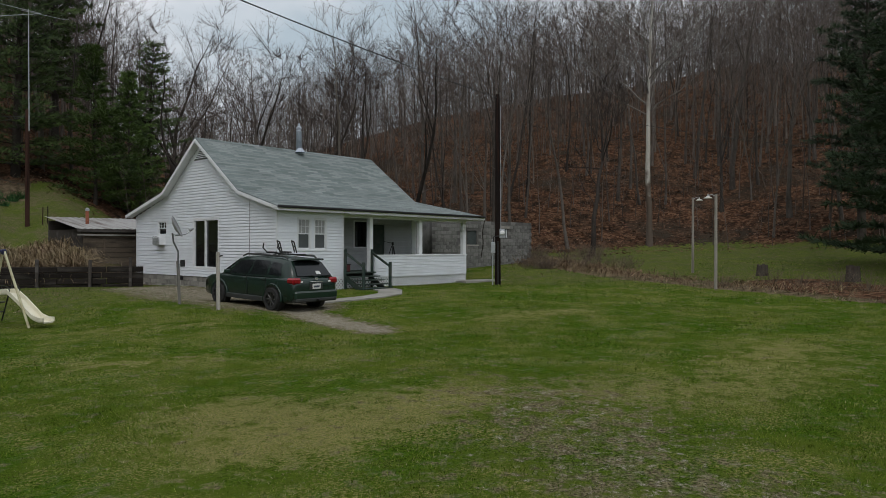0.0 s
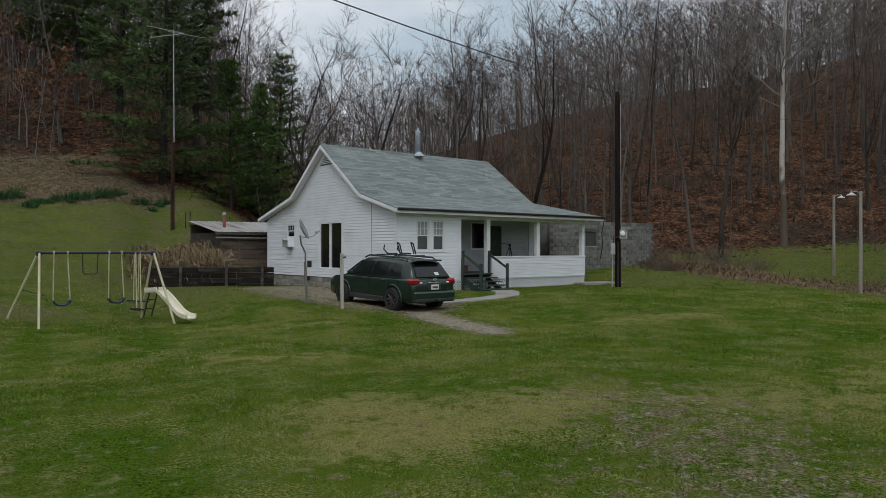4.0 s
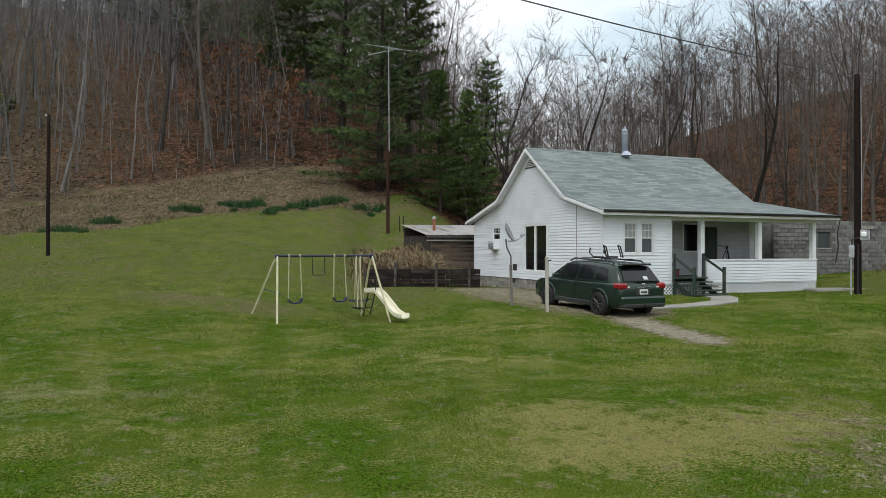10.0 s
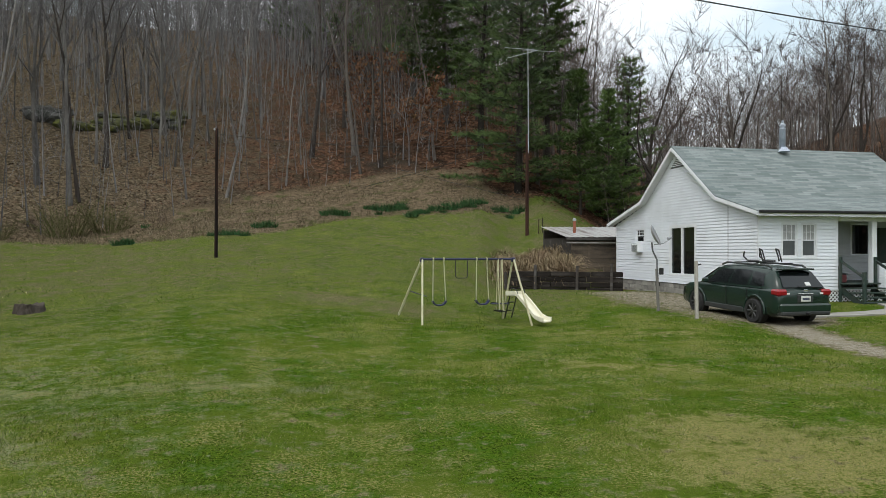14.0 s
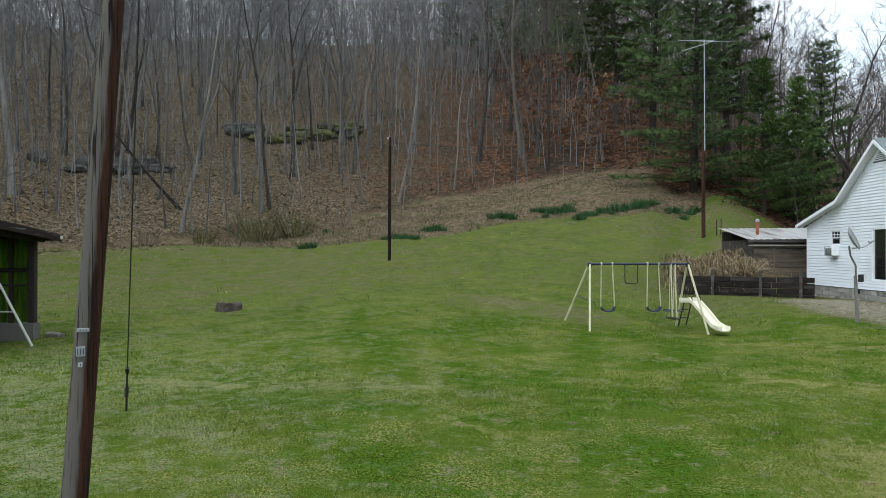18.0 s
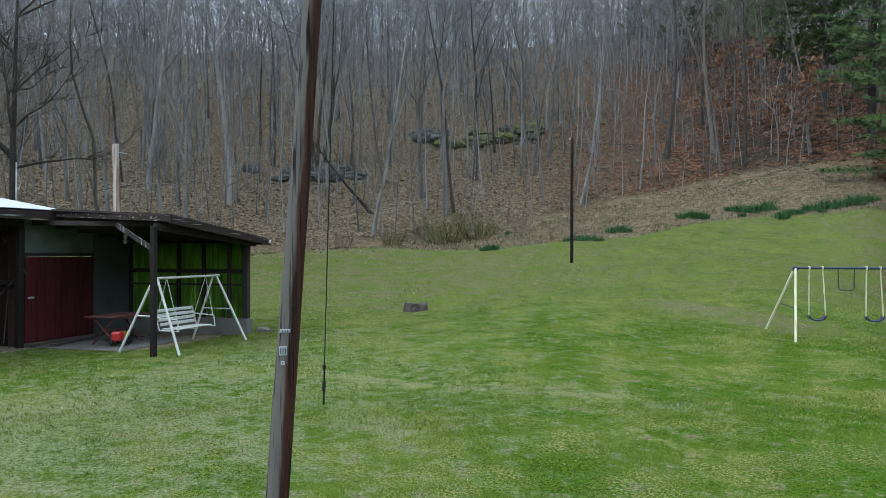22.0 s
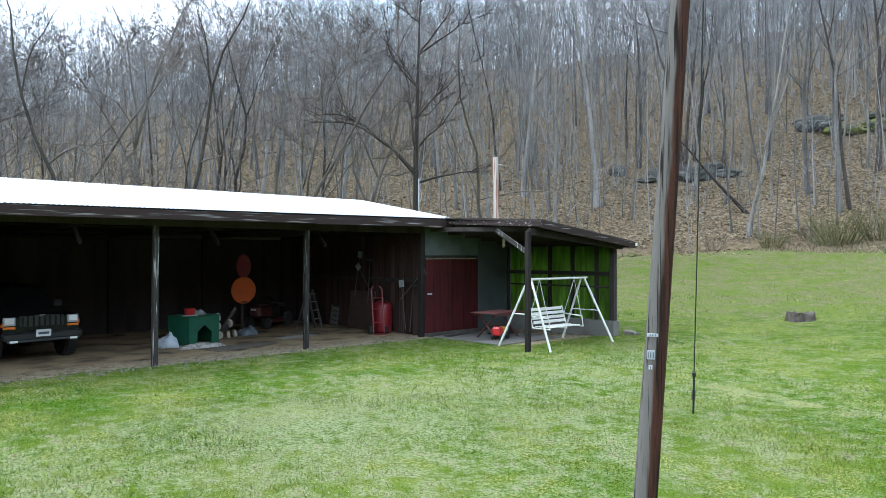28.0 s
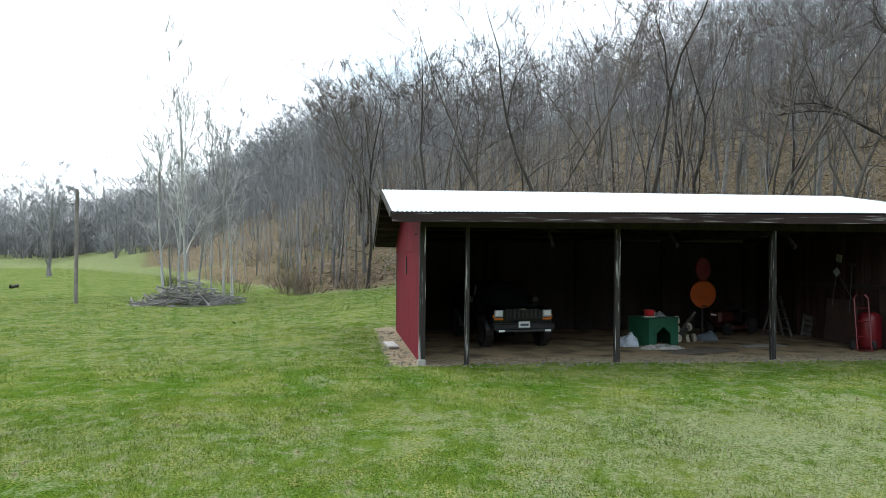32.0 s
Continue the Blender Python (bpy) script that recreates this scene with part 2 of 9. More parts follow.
def land(x, y):
    """Height of the ground, for arrays of x and y."""
    x, y = np.asarray(x, float), np.asarray(y, float)
    az, d = np.degrees(np.arctan2(-x, y)), np.hypot(x, y)
    edge, rise = np.interp(az, LAND_AZ, LAND_EDGE), np.interp(az, LAND_AZ, LAND_RISE)
    hollow, slope = np.interp(az, LAND_AZ, LAND_HOLLOW), np.interp(az, LAND_AZ, LAND_SLOPE)
    z = rise * np.minimum(d / edge, 1) ** hollow
    over = np.maximum(d - edge, 0)
    top = np.minimum(over, 185)
    z = z + slope * (top - top**2 / 400) - 0.25 * np.maximum(over - 185, 0) * np.clip(slope * 3, 0, 1)
    # level ground round the house and under the barn
    hx, hy = (x - 14.42) * 0.9985 + (y - 23.02) * 0.0546, (y - 23.02) * 0.9985 - (x - 14.42) * 0.0546
    w = np.clip((hx + 8.5) / 3, 0, 1) * np.clip((15 - hx) / 3, 0, 1) * np.clip((hy + 10) / 7, 0, 1) * np.clip((14 - hy) / 2.5, 0, 1)
    z = z * (1 - w) + w * (0.40 + 0.012 * np.clip(hx, 0, 12))
    bx, by = (x + 15.36) * -0.0698 + (y - 0.64) * 0.9976, (x + 15.36) * -0.9976 - (y - 0.64) * 0.0698
    w = np.clip((bx + 2.5) / 2, 0, 1) * np.clip((19 - bx) / 2, 0, 1) * np.clip((by + 6) / 3, 0, 1) * np.clip((10.5 - by) / 2, 0, 1)
    z = z * (1 - w) + w * 0.05
    even = 1 - w
    # bank behind the timber wall beside the house
    s = ((x - 8.3) * 4.5 + (y - 33.7) * -1.8) / 4.847
    b = ((x - 8.3) * 1.8 + (y - 33.7) * 4.5) / 4.847
    z = z + 0.75 * np.clip((b - 0.8) / 0.4, 0, 1) * np.clip((s + 3.5) / 4.0, 0, 1) * np.clip((4.7 - s) / 0.5, 0, 1) * np.clip((9 - b) / 6.0, 0, 1)
    front = np.clip((0.9 - b) / 0.3, 0, 1) * np.clip((b + 9) / 6, 0, 1) * np.clip((s + 2.5) / 2, 0, 1) * np.clip((6 - s) / 0.5, 0, 1)
    z = z - front * np.maximum(z - 0.38, 0)
    z = z + 0.16 * np.clip(d / 18, 0, 1) * np.clip((36 - d) / 8, 0, 1) * np.clip(1 - np.abs(az + 19) / 13, 0, 1)
    z = z + 0.75 * np.exp(-((x - 11.8) ** 2 + (y - 44.8) ** 2) / 26)
    # soft unevenness
    z = z + 0.05 * np.sin(x * 0.55 + 1.3 * np.sin(y * 0.31)) * np.sin(y * 0.47 + 0.8) * np.clip(d / 8, 0, 1) * even
    far = np.clip((over - 3) / 20, 0, 1)
    return z + far * (1.2 * np.sin(x * 0.11 + 1.7 * np.sin(y * 0.07)) * np.sin(y * 0.13 + x * 0.05))


def land_at(x, y):
    return float(land(x, y))


def wood_over(x, y):
    """Metres past the wood's edge (below 0: on the lawn)."""
    az, d = np.degrees(np.arctan2(-np.asarray(x), np.asarray(y))), np.hypot(x, y)
    return d - np.interp(az, LAND_AZ, LAND_EDGE)


HOUSE = pose(14.42, 23.02, 0.0, 0, 0, 3.13)
BARN = pose(-15.36, 0.64, 0.0, 0, 0, 94.0)


# ---- ground ----
def mix_nodes(n, l, fac, a, b):
    k = n.new("ShaderNodeMix")
    k.data_type = "RGBA"
    if isinstance(fac, float):
        k.inputs["Factor"].default_value = fac
    else:
        l.new(fac, k.inputs["Factor"])
    for key, v in (("A", a), ("B", b)):
        if isinstance(v, tuple):
            k.inputs[key].default_value = (*v, 1)
        else:
            l.new(v, k.inputs[key])
    return k.outputs["Result"]


def ground_material():
    m = bpy.data.materials.new("lawn_and_leaf_litter")
    m.use_nodes = True
    n, l = m.node_tree.nodes, m.node_tree.links
    b = n["Principled BSDF"]
    b.inputs["Roughness"].default_value, b.inputs["Specular IOR Level"].default_value = 0.95, 0.0
    co = n.new("ShaderNodeTexCoord").outputs["Object"]

    def noise(scale, detail=6, rough=0.55):
        k = n.new("ShaderNodeTexNoise")
        k.inputs["Scale"].default_value, k.inputs["Detail"].default_value, k.inputs["Roughness"].default_value = scale, detail, rough
        l.new(co, k.inputs["Vector"])
        return k.outputs["Fac"]

    def step(v, lo, hi):
        k = n.new("ShaderNodeMapRange")
        k.interpolation_type = "SMOOTHSTEP"
        k.inputs["From Min"].default_value, k.inputs["From Max"].default_value = lo, hi
        l.new(v, k.inputs["Value"])
        return k.outputs["Result"]

    def mask(name, edge, lo=0.45, hi=0.6, amp=0.9):
        a = n.new("ShaderNodeAttribute")
        a.attribute_name = name
        s = n.new("ShaderNodeMath")
        s.operation = "MULTIPLY_ADD"
        s.inputs[1].default_value = amp
        l.new(edge, s.inputs[0])
        l.new(a.outputs["Fac"], s.inputs[2])
        return step(s.outputs["Value"], lo + amp / 2, hi + amp / 2)

    n1, n2, n3, n4, n5 = noise(0.16, 5), noise(0.9, 7), noise(30, 4, 0.6), noise(60, 4), noise(3.2, 5, 0.7)
    n6, n7 = noise(26, 5, 0.65), noise(0.42, 6, 0.6)
    n8, n9 = noise(110, 4, 0.7), noise(7, 7, 0.8)
    green = mix_nodes(n, l, step(n6, 0.44, 0.56), GREEN_DARK, GREEN)
    green = mix_nodes(n, l, step(n8, 0.48, 0.66), green, GREEN_TIP)
    green = mix_nodes(n, l, step(n5, 0.42, 0.62), green, GREEN_LUSH)
    green = mix_nodes(n, l, step(n7, 0.42, 0.66), green, GREEN_YELLOW)
    dry = mix_nodes(n, l, step(n8, 0.38, 0.62), (0.097, 0.096, 0.025), (0.29, 0.268, 0.105))
    speck = mix_nodes(n, l, step(n3, 0.46, 0.60), green, dry)
    lawn = mix_nodes(n, l, step(n2, 0.42, 0.62), green, speck)
    tired = mix_nodes(n, l, step(n3, 0.28, 0.52), green, dry)
    thatch = mix_nodes(n, l, step(n6, 0.32, 0.60), green, (0.185, 0.190, 0.105))
    lawn = mix_nodes(n, l, mask("pale", n5, 0.05, 0.9, 3.5), lawn, thatch)
    lawn = mix_nodes(n, l, mask("bare", n5, 0.22, 0.85, 2.8), lawn, tired)
    worn = mix_nodes(n, l, step(n6, 0.40, 0.60), (0.052, 0.064, 0.018), (0.160, 0.140, 0.078))
    worn = mix_nodes(n, l, step(n2, 0.40, 0.66), worn, mix_nodes(n, l, step(n6, 0.42, 0.58), (0.044, 0.066, 0.010), (0.105, 0.135, 0.030)))
    lawn = mix_nodes(n, l, mask("worn", n5, 0.1, 0.9, 2.2), lawn, worn)
    gravel = mix_nodes(n, l, step(n8, 0.40, 0.58), (0.085, 0.073, 0.052), (0.42, 0.385, 0.31))
    gravel = mix_nodes(n, l, step(n3, 0.50, 0.64), gravel, (0.13, 0.118, 0.085))
    soil = mix_nodes(n, l, step(n6, 0.40, 0.62), (0.06, 0.05, 0.028), (0.20, 0.175, 0.105))
    lawn = mix_nodes(n, l, mask("gravel", n5, 0.12, 0.6, 2.5), lawn, soil)
    lawn = mix_nodes(n, l, mask("gravel", n9, 0.42, 0.9, 4.0), lawn, gravel)
    earth = mix_nodes(n, l, step(n9, 0.36, 0.62), (0.115, 0.082, 0.045), (0.25, 0.205, 0.14))
    earth = mix_nodes(n, l, step(n8, 0.54, 0.66), earth, (0.36, 0.33, 0.28))
    lawn = mix_nodes(n, l, mask("earth", n9, 0.40, 0.62, 1.4), lawn, earth)
    straw = mix_nodes(n, l, step(n5, 0.32, 0.66), (0.060, 0.045, 0.028), (0.175, 0.135, 0.088))
    straw = mix_nodes(n, l, step(n2, 0.52, 0.68), straw, (0.070, 0.072, 0.030))
    lawn = mix_nodes(n, l, mask("straw", n5), lawn, straw)
    vor = n.new("ShaderNodeTexVoronoi")
    vor.inputs["Scale"].default_value = 5.5
    l.new(co, vor.inputs["Vector"])
    ramp = n.new("ShaderNodeValToRGB")
    for i, (p, c) in enumerate(((0.0, LEAF[0]), (0.5, LEAF[1]), (0.8, LEAF[2]), (1.0, LEAF[3]))):
        e = ramp.color_ramp.elements[i] if i < 2 else ramp.color_ramp.elements.new(p)
        e.position, e.color = p, (*c, 1)
    sep = n.new("ShaderNodeSeparateColor")
    l.new(vor.outputs["Color"], sep.inputs["Color"])
    l.new(sep.outputs["Red"], ramp.inputs["Fac"])
    litter = mix_nodes(n, l, step(n2, 0.4, 0.7), ramp.outputs["Color"], (0.022, 0.017, 0.013))
    litter = mix_nodes(n, l, step(n1, 0.5, 0.7), litter, (0.045, 0.037, 0.028))
    flakes = n.new("ShaderNodeTexVoronoi")
    flakes.inputs["Scale"].default_value = 8.0
    l.new(co, flakes.inputs["Vector"])
    bits = n.new("ShaderNodeSeparateColor")
    l.new(flakes.outputs["Color"], bits.inputs["Color"])
    grey_leaf = mix_nodes(n, l, step(bits.outputs["Red"], 0.0, 1.0), (0.055, 0.042, 0.027), (0.195, 0.155, 0.103))
    grey_leaf = mix_nodes(n, l, step(n5, 0.46, 0.66), grey_leaf, (0.075, 0.062, 0.038))
    litter = mix_nodes(n, l, mask("pale", n2, 0.3, 0.9), litter, grey_leaf)
    full = mix_nodes(n, l, mask("litter", n5), lawn, litter)
    l.new(full, b.inputs["Base Color"])
    bp = n.new("ShaderNodeBump")
    bp.inputs["Strength"].default_value, bp.inputs["Distance"].default_value = 0.8, 0.03
    l.new(n4, bp.inputs["Height"])
    l.new(bp.outputs["Normal"], b.inputs["Normal"])
    return m


GREEN_DARK, GREEN, GREEN_LUSH, GREEN_YELLOW = (0.011, 0.026, 0.0025), (0.062, 0.105, 0.010), (0.036, 0.090, 0.004), (0.080, 0.108, 0.016)
GREEN_TIP = (0.1092, 0.1552, 0.023)
LEAF = ((0.038, 0.021, 0.014), (0.095, 0.050, 0.030), (0.185, 0.108, 0.066), (0.060, 0.032, 0.020))


def near_line(x, y, pts):
    """Distance to a bent line."""
    best = np.full(np.shape(x), 1e9)
    for (ax, ay), (bx, by) in zip(pts[:-1], pts[1:]):
        dx, dy = bx - ax, by - ay
        t = np.clip(((x - ax) * dx + (y - ay) * dy) / (dx * dx + dy * dy), 0, 1)
        best = np.minimum(best, np.hypot(x - ax - t * dx, y - ay - t * dy))
    return best


DRIVE = [(12.3, 29.5), (12.4, 25.0), (12.5, 21.5), (12.2, 18.6)]


def masks(x, y):
    az, d = np.degrees(np.arctan2(-x, y)), np.hypot(x, y)
    over = wood_over(x, y)
    sm = lambda v, a, b: np.clip((v - a) / (b - a), 0, 1)
    litter = sm(over, -2.0, 2.5)
    lo = np.interp(az, [-40, -16.5, -15, -10, -3.5, 0.5, 6.5, 14, 25, 34, 60], [80, 80, 49.5, 46.2, 45.5, 44.8, 41.7, 41.7, 46, 44.5, 43])
    straw = sm(d, lo - 1.5, lo + 2.5) * (az > -17) * (az < 62)
    s = ((x - 8.3) * 4.5 + (y - 33.7) * -1.8) / 4.847
    b = ((x - 8.3) * 1.8 + (y - 33.7) * 4.5) / 4.847
    straw = np.maximum(straw, sm(b, 0.2, 0.8) * sm(7 - b, 0, 2) * sm(s + 2.5, 0, 2) * (s < 6))
    # creek bank, rough grass beyond it
    creek = near_line(x, y, [(26, 38), (33.5, 29.5), (35.4, 26.0), (31.8, 20.4), (30.2, 16.6), (29.4, 12.8), (29.0, 9.6), (27.4, 6.4), (26.4, 2), (26, -4)])
    straw = np.maximum(straw, sm(2.1 - creek, 0, 1.2))
    litter = np.maximum(litter, 0.9 * sm(2.9 - near_line(x, y, [(31.4, 10.5), (29.4, 7.4), (28.0, 4.5), (27.4, -3)]), 0, 1.6))
    def patch(wide, soft, amount, *pts):
        return amount * sm(wide - near_line(x, y, list(pts)), 0, soft)

    gravel = np.maximum(patch(2.1, 0.9, 0.72, *DRIVE), patch(1.9, 1.2, 0.58, (11.2, 29.0), (11.0, 25.5), (10.4, 22.4), (11.0, 19.2)))
    gravel = np.maximum(gravel, patch(0.85, 0.6, 0.95, (11.8, 18.0), (11.4, 16.6), (11.2, 15.0), (11.2, 13.4)))
    gravel = np.maximum(gravel, patch(2.5, 2.2, 0.36, (7.9, 5.9), (6.9, 4.6), (6.0, 3.2), (6.4, 0.5), (7.5, -2)))
    bare = patch(1.5, 1.4, 0.95, (4.6, 8.4), (5.2, 7.4), (4.0, 7.0), (5.4, 6.9), (7.3, 6.9))
    for q in (patch(1.9, 1.7, 0.62, (8.6, 5.9), (10.9, 4.4), (13.2, 5.0), (15.4, 5.2)), patch(0.7, 0.9, 0.6, (-6.5, 11.9), (-3.9, 11.7), (-1.5, 11.9), (-1.4, 11.6)),
              patch(0.5, 0.6, 0.55, (-4.2, 12.4), (-2.7, 11.9)), patch(1.7, 1.7, 0.85, (-1.6, 24.6), (1.4, 23.1), (2.3, 22.0)), patch(0.6, 0.7, 0.55, (-0.9, 9.7), (0.1, 9.2)),
              patch(0.5, 0.7, 0.5, (0.2, 8.3), (1.6, 7.3)), patch(0.9, 0.9, 0.6, (4.2, 13.0), (6.2, 12.4)), patch(1.2, 1.2, 0.7, (14.5, 12.8), (18.0, 12.0)),
              patch(0.9, 0.9, 0.7, (-9.6, 23.0), (-9.2, 22.6)), patch(0.9, 0.9, 0.6, (5.2, 17.6), (8.4, 16.4))):
        bare = np.maximum(bare, q)
    pale = sm(az, 0, 60) * 0.8 * sm(d, 3, 10) * (1 - 0.7 * sm(3.5 - np.abs(x + 13.2), 0, 2) * (az > 20))
    pale = np.maximum(pale * (1 - 0.55 * sm(az, 66, 82)), sm(az, -12, 18) * 0.85 * (over > -3))
    for q in (patch(0.5, 0.6, 1.0, (-4.3, 8.8), (-3.6, 8.3)), patch(0.6, 0.7, 1.0, (-12.0, 7.2), (-10.6, 8.2)), patch(0.5, 0.7, 0.9, (-8.6, 4.8), (-8.0, 5.4)), patch(0.5, 0.6, 0.9, (-13.9, -1.6), (-13.2, -1.2)),
              patch(0.4, 0.5, 0.9, (-10.4, 0.6), (-9.8, 0.9)), patch(0.9, 1.0, 0.8, (-9.1, 1.6), (-6.7, 1.8)), patch(0.5, 0.6, 0.9, (-9.4, 10.9), (-8.4, 11.2)), patch(0.5, 0.6, 0.9, (-5.6, 7.6), (-5.0, 7.0))):
        pale = np.maximum(pale, q)
    for q in (patch(0.55, 0.6, 1.0, (-6.5, 11.9), (-3.9, 11.7), (-1.5, 11.9)), patch(0.4, 0.5, 0.9, (-1.4, 11.7), (0.2, 11.2))):
        pale = np.maximum(pale, q)
    worn = sm(d, 15, 30) * (0.52 + 0.25 * sm(az, 4, 20) + 0.22 * sm(-8 - az, 0, 4)) * sm(az, -22, -18) * sm(56 - az, 0, 14)
    worn = np.maximum(worn, patch(2.0, 1.6, 1.0, (-1.6, 24.6), (1.4, 23.1), (2.3, 22.0)))
    # olive rough grass beyond the creek
    worn = np.maximum(worn, 0.55 * sm(d, 29, 33) * sm(-48 - az, 0, 3))
    pale = pale * (1 - 0.7 * worn * (over < -3))
    bx, by = (x + 15.36) * -0.0698 + (y - 0.64) * 0.9976, (x + 15.36) * -0.9976 - (y - 0.64) * 0.0698
    earth = sm(bx, -0.9, -0.4) * sm(12.9 - bx, 0, 0.5) * sm(by + np.interp(bx, [-1, 0.5, 1.2, 4, 6, 9, 12.4, 13], [0.2, 0.45, 0.2, 0.15, 0.5, 0.45, 0.75, 0.4]), 0, 0.5) * sm(9 - by, 0, 1)
    earth = np.maximum(earth, 0.75 * sm(bx, 12.4, 13.2) * sm(16.6 - bx, 0, 0.5) * sm(by + 4.4, 0, 1.4) * sm(1 - by, 0, 1))
    # brown needle and leaf litter under the pines
    litter = np.maximum(litter, sm(4.5 - near_line(x, y, [(13.5, 53.5), (17.0, 52.0), (21.0, 50.0)]), 0, 3.0))
    field = sm(az, 84, 92) * sm(over, -3, 1) * sm(16 - over, 0, 8)
    straw, litter = np.maximum(straw, field * sm(108 - az, 0, 5)), litter * (1 - 0.85 * field)
    litter = litter * np.clip((112 - az) / 6, 0, 1)
    return litter, straw, gravel, bare, pale, earth, worn


def build_ground():
    rings = np.concatenate([[0.0, 0.002, 0.5], np.geomspace(1.2, 620, 170), [900, 1500, 3500]])
    azs = np.radians(np.linspace(-180, 180, 541)[:-1])
    dd, aa = np.meshgrid(rings[1:], azs, indexing="ij")
    x, y = -np.sin(aa) * dd, np.cos(aa) * dd
    z = land(x, y)
    na, nr = len(azs), len(rings) - 1
    v = np.concatenate([[[0, 0, land_at(0, 0)]], np.stack([x, y, z], -1).reshape(-1, 3)])
    i, j = np.meshgrid(np.arange(nr - 1), np.arange(na), indexing="ij")
    a, b = 1 + i * na + j, 1 + i * na + (j + 1) % na
    quads = np.stack([a, b, b + na, a + na], -1).reshape(-1, 4)
    me = raw_mesh("ground", v, quads[:, ::-1], ground_material(), True)
    for name, val in zip(("litter", "straw", "gravel", "bare", "pale", "earth", "worn"), masks(v[:, 0], v[:, 1])):
        at = me.attributes.new(name, "FLOAT", "POINT")
        at.data.foreach_set("value", val.astype(np.float32))
    return tagged(new("ground", me), "mown green lawn with dry patches, rising to leaf-covered wooded slopes", "ground", kind="structure")


ground = build_ground()


# ---- trees ----
class Wood:
    """Collects tapered round limbs as triangles."""

    def __init__(self):
        self.v, self.f = [], []

    def limb(self, pts, radii, n):
        k0 = len(self.v)
        for i, p in enumerate(pts):
            d = (pts[min(i + 1, len(pts) - 1)] - pts[max(i - 1, 0)]).normalized()
            a = d.orthogonal().normalized()
            c = d.cross(a)
            for s in range(n):
                t = 2 * math.pi * s / n
                self.v.append(p + (a * math.cos(t) + c * math.sin(t)) * radii[i])
        for i in range(len(pts) - 1):
            for s in range(n):
                a, b = k0 + i * n + s, k0 + i * n + (s + 1) % n
                self.f += [(a, b, b + n), (a, b + n, a + n)]

    def spike(self, p, q, r):
        k, d = len(self.v), (q - p).normalized()
        a = d.orthogonal().normalized() * r
        c = d.cross(a)
        self.v += [p + a, p - a * 0.5 + c * 0.87, p - a * 0.5 - c * 0.87, q]
        self.f += [(k, k + 1, k + 3), (k + 1, k + 2, k + 3), (k + 2, k, k + 3)]

    def sliver(self, p, q, r):
        k, a = len(self.v), (q - p).normalized().orthogonal().normalized() * r
        self.v += [p + a, p - a, q]
        self.f.append((k, k + 1, k + 2))

    def arrays(self):
        return np.array([tuple(p) for p in self.v], np.float32), np.array(self.f, np.int32)


def wander(rng, p, d, length, steps, bend, lift):
    pts, d = [p.copy()], d.normalized()
    for _ in range(steps):
        d = (d + Vector((rng.gauss(0, bend), rng.gauss(0, bend), rng.gauss(0, bend) + lift))).normalized()
        pts.append(pts[-1] + d * (length / steps))
    return pts


